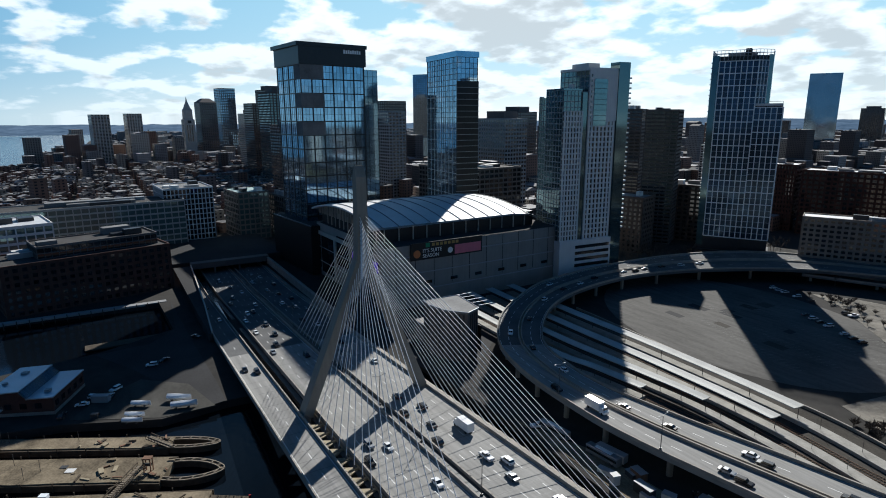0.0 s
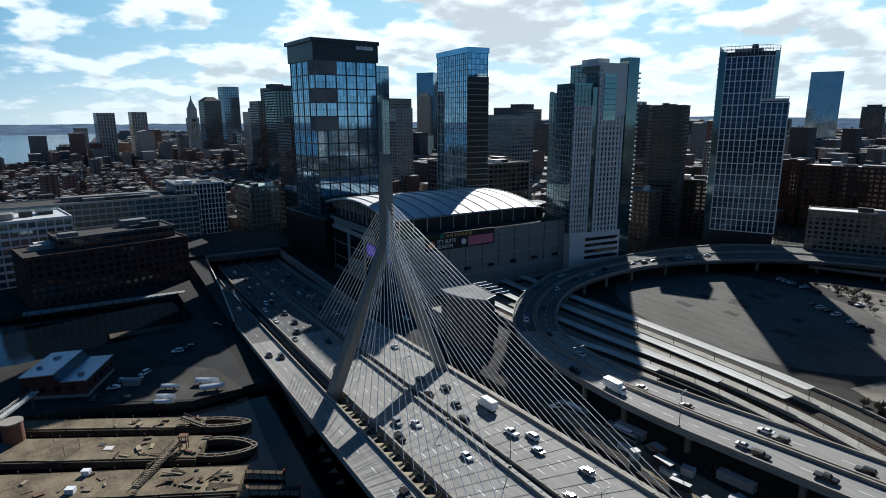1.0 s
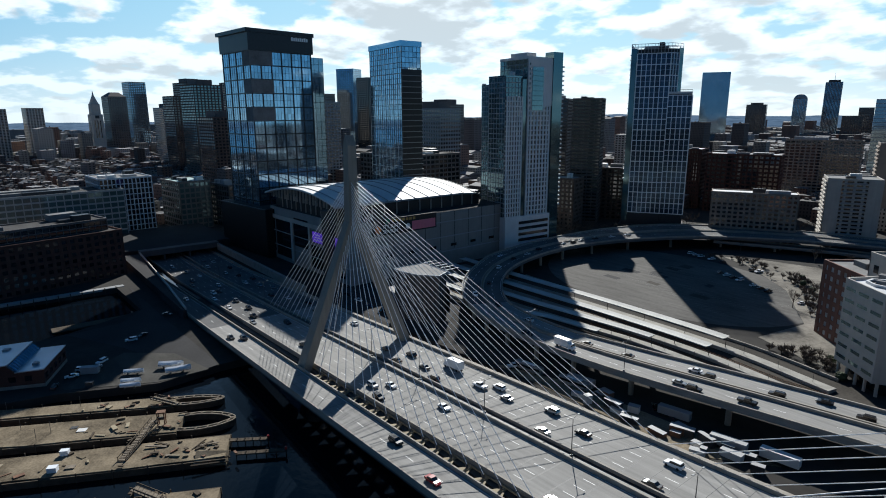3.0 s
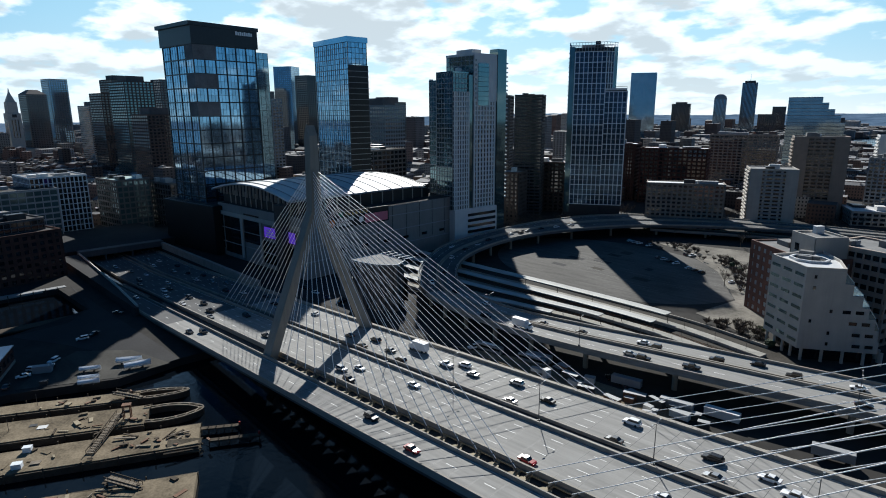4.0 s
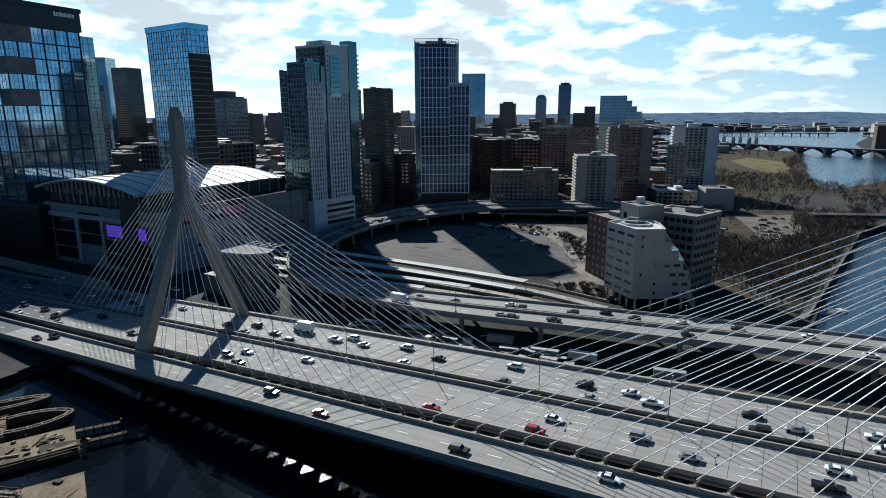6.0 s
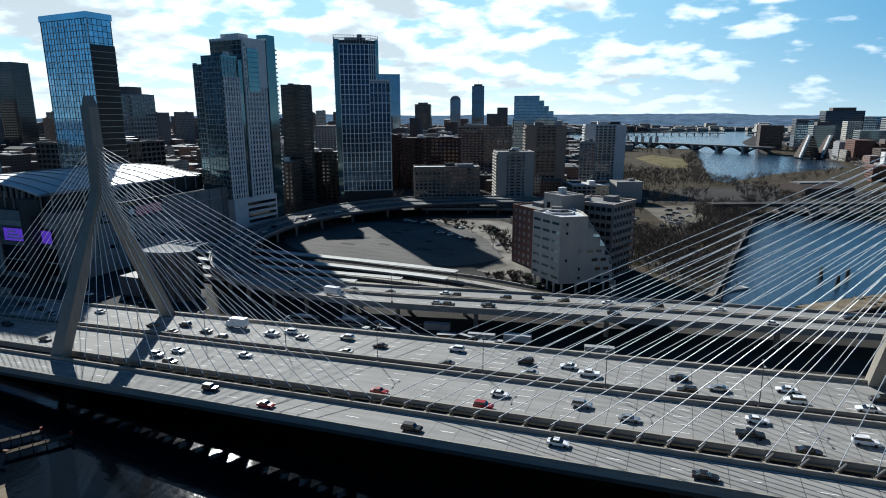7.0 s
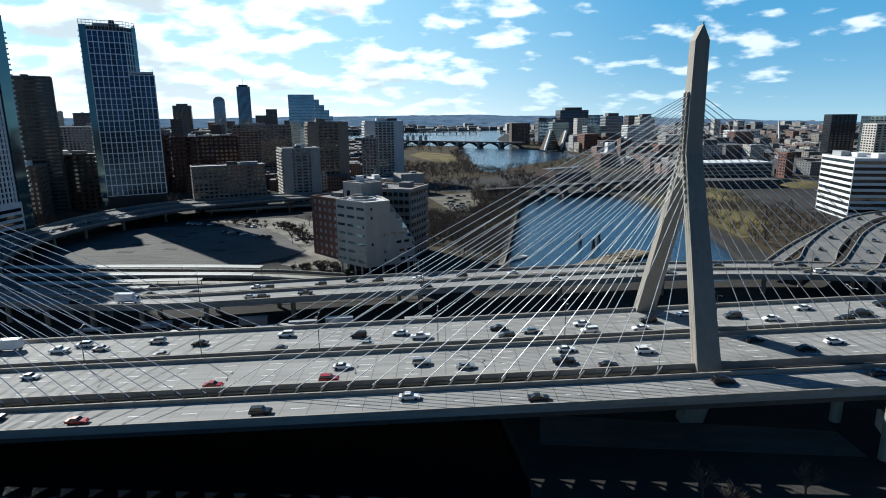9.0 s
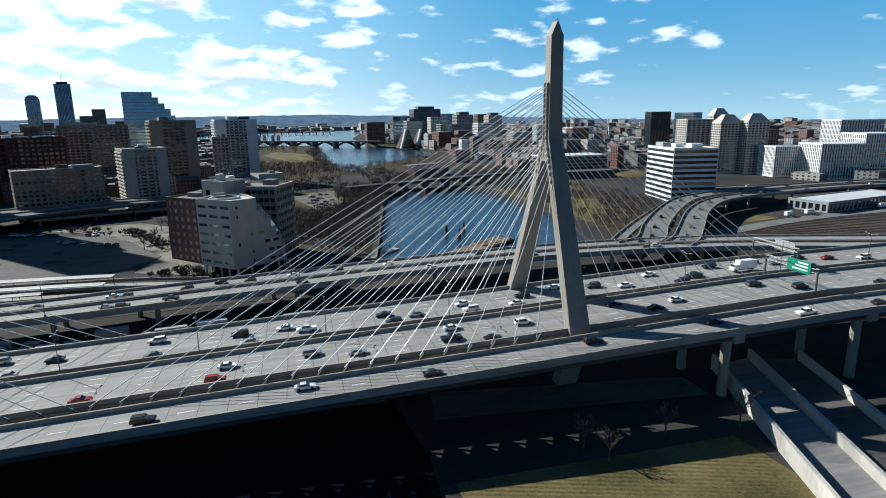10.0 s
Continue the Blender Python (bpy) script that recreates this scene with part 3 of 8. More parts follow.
for x0, way, top, yc, feet, bend, zd in ((0.0, 1, 74.5, 21.0, (-0.6, 42.6), 60.0, 9.3), (227.0, -1, 82.5, 21.3, (2.4, 44.2), 68.5, 20.1)):
    for y_deck, foot in zip((0.6, 45.0), feet):
        cables(x0, way, top, top - 25, 10, 6.0, 18, y_deck, yc, foot, bend, zd)
    cables(x0, -way, top, top - 22, 22, 4.4, 16, 22.8, yc, yc, top - 60, 0.0)

# ---- the loop ramp ----
loop = thing("elevated_loop_ramp", label="elevated concrete highway ramp curving round the car park", category="ramp")
OUT = [(560, 40), (426, 82), (354, 104), (284, 111), (216, 103), (129, 87), (73, 77), (41, 76), (12, 79), (-16, 89), (-43, 111), (-66, 143), (-78, 170), (-86, 223), (-82, 290), (-58, 345), (3, 385), (70, 402), (128, 408)]
INN = [(566, 68), (438, 108), (362, 128), (284, 134), (207, 126), (110, 109), (73, 101), (41, 96), (16, 98), (-6, 106), (-32, 130), (-48, 157), (-57, 192), (-58, 226), (-47, 268), (-20, 315), (25, 350), (80, 374), (130, 384)]
out_l = smooth([(x, y, 12.0) for x, y in OUT], 5)
inn_l = smooth([(x, y, 12.0) for x, y in INN], 5)


def strip(name, a, b, f0, f1, h0, h1, material, parent, label=""):
    """A band between two edge lines, from share f0 to f1 of the way across."""
    rings = []
    for p, q in zip(a, b):
        s, e = p + (q - p) * f0, p + (q - p) * f1
        rings.append([(*s[:2], s[2] + h0), (*e[:2], e[2] + h0), (*e[:2], e[2] + h1), (*s[:2], s[2] + h1)])
    bm = bmesh.new()
    loft(bm, rings)
    bmesh.ops.recalc_face_normals(bm, faces=bm.faces)
    return part(name, bm, material, parent, label)


# past the seam the slab's colour is darkened to stand for shade
SEAM = 44
strip("road_slab", out_l[:SEAM + 1], inn_l[:SEAM + 1], 0, 1, -1.4, 0, M["deck"], loop, "pale grey concrete roadway")
strip("road_slab", out_l[SEAM:], inn_l[SEAM:], 0, 1, -1.4, 0, M["rampshade"], loop, "dark worn roadway, shade put into its colour")
for f in (0.0, 0.46, 0.52, 0.975):
    strip("parapet", out_l, inn_l, f, f + 0.022, 0, 1.0, M["barrier"], loop)
strip("median", out_l, inn_l, 0.483, 0.519, 0.0, 0.1, M["tan"], loop)

# ---- buildings ----
PANE = {}


def pane_mesh(w, h, material):
    key = (round(w, 2), round(h, 2), material.name)
    if key not in PANE:
        PANE[key] = to_mesh("window_pane", boxes((-w / 2, w / 2, -0.06, 0.06, -h / 2, h / 2)), material)
    return PANE[key]


BAR = {}


def bar_mesh(name, w, d, h, material):
    key = (name, round(w, 3), round(d, 3), round(h, 3), material.name)
    if key not in BAR:
        BAR[key] = to_mesh(name, boxes((-w / 2, w / 2, -d / 2, d / 2, 0, h)), material)
    return BAR[key]


def facade(parent, w, d, z0, h, floors, nx, ny, band, pier, wall, glass, proud=0.3, singles=300, faces="FLRB", first="FR", at=(0, 0), solid=""):
    """Glazed storeys between wall bands and piers on the sides of a w x d block; the panes stand back from the wall. Sides in solid have no openings."""
    ox, oy = at
    fh = h / floors
    bm = boxes((ox - w / 2 + 0.25, ox + w / 2 - 0.25, oy - d / 2 + 0.25, oy + d / 2 - 0.25, z0, z0 + h - 0.05))
    part("core", bm, wall if solid else M["mullion"], parent)
    e = proud * 0.8
    for k in range(floors + 1):
        zb = z0 + k * fh
        za, zc = max(z0, zb - band / 2), min(z0 + h, zb + band / 2)
        bm = boxes((ox - w / 2 - e, ox + w / 2 + e, oy - d / 2 - e, oy - d / 2 + 0.3, za, zc), (ox - w / 2 - e, ox + w / 2 + e, oy + d / 2 - 0.3, oy + d / 2 + e, za, zc),
                   (ox - w / 2 - e, ox - w / 2 + 0.3, oy - d / 2 + 0.3, oy + d / 2 - 0.3, za, zc), (ox + w / 2 - 0.3, ox + w / 2 + e, oy - d / 2 + 0.3, oy + d / 2 - 0.3, za, zc))
        part("floor_band", bm, wall, parent)
    cells = []
    order = sorted(faces, key=lambda q: first.find(q) if q in first else 9)
    for s in order:
        n, run = (nx, w) if s in "FB" else (ny, d)
        step = run / n
        off = {"F": (0, -d / 2 - proud + 0.25), "B": (0, d / 2 + proud - 0.25), "L": (-w / 2 - proud + 0.25, 0), "R": (w / 2 + proud - 0.25, 0)}[s]
        ang = 0 if s in "FB" else 90
        if s in solid:
            continue
        me = bar_mesh("pier", pier, 0.5, h, wall)
        for k in range(n + 1):
            p = -run / 2 + k * step
            p = max(-run / 2 + pier / 2 - proud, min(run / 2 - pier / 2 + proud, p))
            x, y = (p, off[1]) if ang == 0 else (off[0], p)
            part("pier", me, None, parent, m=pose(ox + x, oy + y, z0, 0, 0, ang))
        inn = {"F": -d / 2 + 0.12, "B": d / 2 - 0.12, "L": -w / 2 + 0.12, "R": w / 2 - 0.12}[s]
        for f in range(floors - 1, -1, -1):
            for k in range(n):
                p = -run / 2 + (k + 0.5) * step
                x, y = (p, inn) if ang == 0 else (inn, p)
                cells.append((ox + x, oy + y, ang, 1 if s in "BR" else -1, z0 + (f + 0.5) * fh, step - pier + 0.1, fh - band + 0.1))
    for x, y, ang, sg, z, pw, ph in cells[:singles]:
        part("window_pane", pane_mesh(pw, ph, glass), None, parent, m=pose(x, y, z, 0, 0, ang))
    vs, fs = [], []
    for x, y, ang, sg, z, pw, ph in cells[singles:]:
        k = len(vs)
        if ang == 0:
            yy = y + 0.06 * sg
            vs += [(x - pw / 2, yy, z - ph / 2), (x + pw / 2, yy, z - ph / 2), (x + pw / 2, yy, z + ph / 2), (x - pw / 2, yy, z + ph / 2)]
        else:
            xx = x + 0.06 * sg
            vs += [(xx, y - pw / 2, z - ph / 2), (xx, y + pw / 2, z - ph / 2), (xx, y + pw / 2, z + ph / 2), (xx, y - pw / 2, z + ph / 2)]
        fs.append((k, k + 1, k + 2, k + 3))
    if fs:
        raw("glazing", vs, fs, ISLAND.get(glass.name, glass), parent, kind="stuff")


ISLAND = {"dark_window_glass": mat("dark_window_glass_run", (0.012, 0.016, 0.02), 0.06, 0.0, vary=0.3, spec=0.9, objvar=0.5, island=True),
          "blue_curtain_glass": mat("blue_curtain_glass_run", (0.27, 0.42, 0.54), 0.05, 0.85, vary=0.25, scale=0.05, spec=0.9, objvar=0.4, island=True),
          "deep_blue_glass": mat("deep_blue_glass_run", (0.040, 0.078, 0.125), 0.08, 0.6, vary=0.3, scale=0.05, spec=0.35, objvar=0.4, island=True)}


def rooftop(parent, w, d, zt, wall, proud=0.3, parapet=1.0, units=2, roof="roofgrey", seed=1, at=(0, 0)):
    ox, oy = at
    part("roof", boxes((ox - w / 2 + 0.4, ox + w / 2 - 0.4, oy - d / 2 + 0.4, oy + d / 2 - 0.4, zt - 0.02, zt + 0.25)), M[roof], parent)
    if parapet:
        o = proud
        part("parapet", boxes((ox - w / 2 - o, ox + w / 2 + o, oy - d / 2 - o, oy - d / 2 + 0.3, zt + 0.01, zt + parapet), (ox - w / 2 - o, ox + w / 2 + o, oy + d / 2 - 0.3, oy + d / 2 + o, zt + 0.01, zt + parapet),
                              (ox - w / 2 - o, ox - w / 2 + 0.3, oy - d / 2 + 0.3, oy + d / 2 - 0.3, zt + 0.01, zt + parapet), (ox + w / 2 - 0.3, ox + w / 2 + o, oy - d / 2 + 0.3, oy + d / 2 - 0.3, zt + 0.01, zt + parapet)), wall, parent)
    rnd = random.Random(seed * 77 + int(w * 10))
    for k in range(units):
        uw, ud, uh = rnd.uniform(0.1, 0.28) * w, rnd.uniform(0.12, 0.3) * d, rnd.uniform(1.5, 4.0)
        ux, uy = ox + rnd.uniform(-w / 2 + uw / 2 + 1, w / 2 - uw / 2 - 1), oy + rnd.uniform(-d / 2 + ud / 2 + 1, d / 2 - ud / 2 - 1)
        part("rooftop_unit", boxes((ux - uw / 2, ux + uw / 2, uy - ud / 2, uy + ud / 2, zt + 0.24, zt + 0.25 + uh), bevel=0.1), M[rnd.choice(["greypanel", "roofgrey", "mullion", "whitepanel"])], parent)


def building(name, label, cx, cy, w, d, h, rot, floors, nx, ny, wall, glass, band=1.2, pier=0.8, z0=3.0, roof="roofgrey", singles=300, proud=0.3, units=3, parapet=1.0, faces="FLRB", seed=1, category="building", group="", first="FR"):
    t = thing(name, pose(cx, cy, 0, 0, 0, rot), label, category, group)
    facade(t, w, d, z0, h, floors, nx, ny, band, pier, M[wall], M[glass], proud, singles, faces, first)
    rooftop(t, w, d, z0 + h, M[wall], proud, parapet, units, roof, seed)
    return t


def grid_bars(parent, w, d, z0, h, rows, nx, ny, size, proud, material, faces="FR", at=(0, 0)):
    """Heavy bars laid over a curtain wall."""
    ox, oy = at
    for s in faces:
        n, run = (nx, w) if s in "FB" else (ny, d)
        for k in range(n + 1):
            p = -run / 2 + k * run / n
            m = pose(ox + (p if s == "F" else w / 2 + proud / 2), oy + (-d / 2 - proud / 2 if s == "F" else p), z0, 0, 0, 0 if s == "F" else 90)
            part("mullion", bar_mesh("mullion", size, proud, h, material), None, parent, m=m)
        for k in range(rows + 1):
            z = z0 + k * h / rows - size / 2
            m = pose(ox + (0 if s == "F" else w / 2 + proud / 2 + 0.02), oy + (-d / 2 - proud / 2 - 0.02 if s == "F" else 0), z, 0, 0, 0 if s == "F" else 90)
            part("transom", bar_mesh("transom", run + proud, proud, size, material), None, parent, m=m)


# blue glass office tower with a black crown
vz = thing("office_tower", pose(-232.4, 89.4, 0, 0, 0, 6), "tall blue glass office tower with a black crown", "office tower")
facade(vz, 42, 49, 3, 136, 30, 12, 18, 0.14, 0.09, M["mullion"], M["blueglass"], 0.08, 160, "FRLB", "RF")
grid_bars(vz, 42, 49, 3, 136, 15, 4, 6, 0.75, 0.35, M["blackmetal"])
part("crown", boxes((-22.4, 22.4, -25.9, 25.9, 139.05, 152.5), (-24.0, 23.2, -27.5, 26.6, 150.5, 152.9)), M["blackmetal"], vz, "black metal crown with overhanging edge")
for k in range(8):
    wz = 0.9 if k % 2 else 1.25
    part("sign_bar", boxes((22.45, 22.65, 8.0 + k * 1.75, 9.3 + k * 1.75, 147.0, 148.2 + wz)), M["cable"], vz, "white sign bar")
for k in range(6):
    za = 139 - (k + 1) * 9.07 * 1.0
    long = 17.5 if k % 2 == 0 else 9.5
    if k % 2 == 0:
        part("projecting_bay", boxes((20.8, 21.9, -25.2, -25.2 + long, za, za + 9.0), (12.0, 20.79, -25.2, -24.4, za, za + 9.0)), M["roofgrey"], vz, "grey projecting bay")
part("rear_wing", boxes((-14, 12, 24.6, 41, 3, 138)), M["paleglass"], vz, "pale glass rear wing")
grid_bars(vz, 26, 16.4, 3, 135, 30, 6, 4, 0.2, 0.12, M["mullion"], "FR", (-1, 32.8))
part("podium", boxes((-30, 40, -31, 46, 3, 36), bevel=0.3), M["blackmetal"], vz, "dark podium")
part("podium_roof", boxes((-29, 39, -30, 45, 36.01, 36.3)), M["roofdark"], vz)

vz.scale = (0.95, 0.945, 1.0)

# slim blue glass tower with a striped dark side
gt = thing("residential_tower", pose(-211.8, 183.6, 0, 0, 0, -4), "slim blue glass residential tower with a dark striped side", "tower")
facade(gt, 47, 16, 3, 142, 38, 16, 5, 0.3, 0.18, M["mullion"], M["blueglass"], 0.08, 115, "FRLB", "FR")
grid_bars(gt, 47, 16, 3, 146, 19, 8, 2, 0.22, 0.25, M["whitepanel"], "F")
part("dark_side", boxes((23.6 + 0.1, 23.6 + 0.5, -8.4, 8.5, 3, 129)), M["blackmetal"], gt, "dark side wall")
for k in range(30):
    part("balcony_line", bar_mesh("balcony_line", 0.9, 17.4, 0.4, M["greypanel"]), None, gt, m=pose(23.6 + 0.75, 0, 7 + k * 4.05))
part("top_screen", boxes((-23.6 - 0.3, 23.6 + 0.3, -8.8, -8.4, 145.1, 149), (23.3, 23.6 + 0.3, -8.4, 8.8, 145.1, 149), (-23.6 - 0.3, 23.3, 8.4, 8.8, 145.1, 149), (-23.6 - 0.3, -23.3, -8.4, 8.4, 145.1, 149)), M["blueglass"], gt, "glass roof screen")
part("roof", boxes((-23.2, 23.2, -8.3, 8.3, 145.02, 146)), M["roofdark"], gt)

gt.scale = (1.05, 1.05, 1.010)

# pale apartment tower with green glass blocks on a garage podium
av = thing("apartment_tower", pose(-98.3, 193.2, 0, 0, 0, -4), "pale apartment tower with punched windows, green glass blocks and garage podium", "apartment tower")
facade(av, 17, 14, 29, 92, 28, 6, 5, 0.5, 0.3, M["greypanel"], M["greenglass"], 0.1, 60, "FLRB", "F", (-8.5, 7))
facade(av, 10, 14, 29, 87, 26, 4, 5, 0.5, 0.3, M["greypanel"], M["greenglass"], 0.1, 0, "FLRB", "F", (-22.2, 9))
for k in range(24):
    part("balcony", bar_mesh("end_balcony", 1.3, 2.6, 0.9, M["frost"]), None, av, m=pose(-26.6, 3.4, 40 + k * 3.35))
rooftop(av, 17, 14, 121, M["greenglass"], 0.1, 1.0, 1, "roofgrey", 3, (-8.5, 7))
rooftop(av, 10, 14, 116, M["greenglass"], 0.1, 1.0, 0, "roofgrey", 3, (-22.2, 9))
facade(av, 1.6, 13.6, 29, 80, 25, 1, 6, 0.85, 1.2, M["whitepanel"], M["glass"], 0.25, 150, "R", "R", (0.75, 6.9))
facade(av, 28, 22, 29, 104, 33, 7, 1, 0.5, 0.35, M["greypanel"], M["greenglass"], 0.1, 0, "FLB", "F", (-13, 29))
part("wall_panel", boxes((0.6, 1.75, 18.1, 40, 103, 133.6)), M["whitepanel"], av, "smooth pale wall panel")
facade(av, 1.6, 20.6, 29, 74, 23, 1, 7, 0.85, 1.5, M["whitepanel"], M["glass"], 0.25, 150, "R", "R", (0.75, 28.6))
for k in range(9):
    part("window_pane", pane_mesh(0.9, 1.5, M["glass"]), None, av, m=pose(1.78, 19.6, 105 + k * 3.1, 0, 0, 90))
rooftop(av, 28, 22, 133, M["whitepanel"], 0.3, 1.6, 1, "roofgrey", 4, (-13, 29))
part("penthouse", boxes((-20, -4, 21, 30, 133.2, 137.6), bevel=0.2), M["whitepanel"], av, "pale penthouse block")
part("recess_glass", boxes((0.0, 0.9, 13.9, 18.1, 29, 120)), M["greenglass"], av, "dark glazed recess")
part("upper_glass", boxes((1.76, 2.2, 21.5, 31.5, 100, 128)), M["greenglass"], av, "dark glazed bay")
for k in range(8):
    part("floor_line", bar_mesh("bay_line", 0.12, 10, 0.25, M["mullion"]), None, av, m=pose(2.22, 26.5, 103 + k * 3.2))
part("corner_glass", boxes((-6, 2.2, 40.2, 49.0, 3, 138.4)), M["greenglass"], av, "dark glass corner with balconies")
for k in range(32):
    part("balcony", bar_mesh("balcony", 2.2, 2.6, 1.0, M["whitepanel"]), None, av, m=pose(0.6, 50.0, 34 + k * 3.05))
part("podium", boxes((-30, 2.6, -0.2, 40.9, 3, 29)), M["whitepanel"], av, "pale garage podium")
for k, z in enumerate((11.5, 15.5, 19.5, 23.5)):
    part("louvre", boxes((2.55, 2.75, 12, 39.5, z, z + 2.0)), M["glass"], av, "dark garage opening")
part("louvre", boxes((2.55, 2.75, 22, 34, 4.2, 8.2)), M["glass"], av, "dark garage entrance")

# tall tower with a pale facade grid
al = thing("gridded_tower", pose(-100.5, 331.5, 0, 0, 0, 30), "tall blue glass apartment tower with pale grid and stepped wing", "apartment tower")


def glazed_side(parent, p, q, z0, z1, cols, rows, glass, bar, size, out=0.4):
    """Glass panes and a proud grid of bars on the upright wall from p to q; the outside lies to the right of the way."""
    p, q = Vector(p), Vector(q)
    run, ang = (q - p).length, math.degrees(math.atan2(q.y - p.y, q.x - p.x))
    n = Vector((q.y - p.y, p.x - q.x)).normalized()
    cw, rh = run / cols, (z1 - z0) / rows
    for c in range(cols + 1):
        a = p.lerp(q, c / cols) + n * out * 0.5
        part("mullion", bar_mesh("grid_mullion", size, out, z1 - z0, bar), None, parent, m=pose(a.x, a.y, z0, 0, 0, ang))
    mid = p.lerp(q, 0.5) + n * (out * 0.5 + 0.02)
    for r in range(rows + 1):
        part("transom", bar_mesh("grid_transom", run, out, size, bar), None, parent, m=pose(mid.x, mid.y, z0 + r * rh - size / 2, 0, 0, ang))
    thin = to_mesh("thin_bars", boxes(*[(-run / 2 + (c + f) * cw - 0.09, -run / 2 + (c + f) * cw + 0.09, -0.09, 0.09, 0, z1 - z0) for c in range(cols) for f in (0.5,)]), M["mullion"])
    m0 = p.lerp(q, 0.5) + n * 0.12
    part("thin_mullion", thin, None, parent, m=pose(m0.x, m0.y, z0, 0, 0, ang), kind="stuff")
    low_bars = to_mesh("thin_rails", boxes(*[(-run / 2, run / 2, -0.07, 0.07, (r + 0.5) * rh - 0.12, (r + 0.5) * rh + 0.12) for r in range(rows)]), M["frost"])
    part("thin_transom", low_bars, None, parent, m=pose(m0.x, m0.y, z0, 0, 0, ang), kind="stuff")
    for r in range(rows):
        for c in range(cols):
            a = p.lerp(q, (c + 0.5) / cols)
            part("window_pane", pane_mesh(cw - 0.1, rh - 0.1, glass), None, parent, m=pose(a.x, a.y, z0 + (r + 0.5) * rh, 0, 0, ang))


AL_FOOT = [(0, 0), (29.3, 0), (37.5, 7.5), (37.5, 27), (0, 27)]
bm = bmesh.new()
prism(bm, [(0.3, 0.3), (29.0, 0.3), (37.1, 7.8), (37.1, 26.7), (0.3, 26.7)], 3, 146)
part("core", bm, M["mullion"], al)
glazed_side(al, (4.6, 0), (29.3, 0), 19, 143, 7, 15, M["tealglass"], M["cable"], 0.6)
glazed_side(al, (29.3, 0), (35.0, 5.2), 110, 143, 3, 4, M["tealglass"], M["cable"], 0.5)
part("corner_strip", boxes((-0.1, 4.4, -0.15, 0.6, 12, 147)), M["greenglass"], al, "green glass corner with balconies")
part("side_glass", boxes((-0.15, 0.29, 0.7, 26.8, 12, 147)), M["greenglass"], al, "green glass side wall")
for k in range(27):
    part("balcony", bar_mesh("corner_balcony", 0.8, 5, 0.4, M["frost"]), None, al, m=pose(-0.5, 3.6, 46 + k * 3.7))
bm = bmesh.new()
prism(bm, [(35.0, 4.9), (37.9, 7.4), (37.9, 20), (37.2, 20), (37.2, 8), (34.6, 5.6)], 112, 147)
part("corner_strip", bm, M["greenglass"], al, "green glass corner strip")
part("wing_core", boxes((29.3, 46.6, 0.3, 14.5, 3, 112.6)), M["mullion"], al)
glazed_side(al, (29.4, 0), (46.8, 0), 19, 111.5, 5, 11, M["tealglass"], M["cable"], 0.6)
glazed_side(al, (46.9, 0.1), (46.9, 14.4), 19, 111.5, 4, 11, M["tealglass"], M["cable"], 0.6)
rooftop(al, 17.2, 14.2, 112.6, M["whitepanel"], 0.1, 1.6, 0, "roofgrey", 5, (38, 7.4))
part("roof_guard", boxes((37, 46.6, 0.2, 0.35, 115.4, 115.7), (37, 37.2, 0.2, 0.35, 114, 115.7), (46.4, 46.6, 0.2, 0.35, 114, 115.7)), M["pole"], al)
bm = bmesh.new()
prism(bm, [(0.4, 0.4), (28.9, 0.4), (37.0, 7.9), (37.0, 26.6), (0.4, 26.6)], 146.02, 146.4)
part("roof", bm, M["roofgrey"], al)
bm = bmesh.new()
for (xa, ya), (xb, yb) in zip(AL_FOOT, AL_FOOT[1:] + AL_FOOT[:1]):
    a, b = Vector((xa, ya, 0)), Vector((xb, yb, 0))
    n_ = max(3, int((b - a).length / 2.4))
    for k in range(n_):
        c = a.lerp(b, k / n_)
        tube(bm, (c.x, c.y, 143.5), (c.x, c.y, 150.2), 0.13, 4)
    for z in (148.2, 150.2):
        tube(bm, (a.x, a.y, z), (b.x, b.y, z), 0.2, 4)
part("roof_frame", bm, M["frost"], al, "open frame along the roof edge")
part("penthouse", boxes((9, 27, 9, 22, 146.4, 149.4), bevel=0.2), M["greypanel"], al)
part("roof_tank", boxes((20, 24, 4, 8, 146.4, 151.5), bevel=0.4), M["mullion"], al)
part("lobby", boxes((-2, 48, -2.5, 29, 3, 9), bevel=0.2), M["blackmetal"], al, "dark lobby storey")

# arena
ar = thing("arena", pose(-97, 74, 0, 0, 0, 2.2), "large concrete sports arena with a white vaulted roof", "arena")
part("wall_body", boxes((-100, 0, 0, 124, 3, 38)), M["arenawall"], ar, "pale concrete panel walls")
for k in range(11):
    part("panel_joint", bar_mesh("panel_joint", 0.25, 0.3, 24, M["mullion"]), None, ar, m=pose(0.02, 6 + k * 12, 14))
for k in range(3):
    part("ledge", boxes((-100.5, 0.5, -0.5, 124.5, 12.5 + k * 9.5, 13.0 + k * 9.5)), M["greypanel"], ar)
part("terrace", boxes((-96, -0.4, 0.4, 123.6, 38.01, 38.3)), M["roofdark"], ar)
part("dark_band", boxes((-97, -13, 3, 112, 38.32, 47)), M["blackmetal"], ar, "dark glazed upper band")
for k in range(12):
    part("band_post", bar_mesh("band_post", 0.5, 0.5, 9, M["precast"]), None, ar, m=pose(-12.7, 6 + k * 9, 38))
    part("band_post", bar_mesh("band_post", 0.5, 0.5, 9, M["precast"]), None, ar, m=pose(-16 - k * 6.4, 2.7, 38))
for k in range(6):
    part("vent_opening", boxes((-0.05, 0.35, 24 + k * 17, 28.5 + k * 17, 15.5, 17.2)), M["glass"], ar)
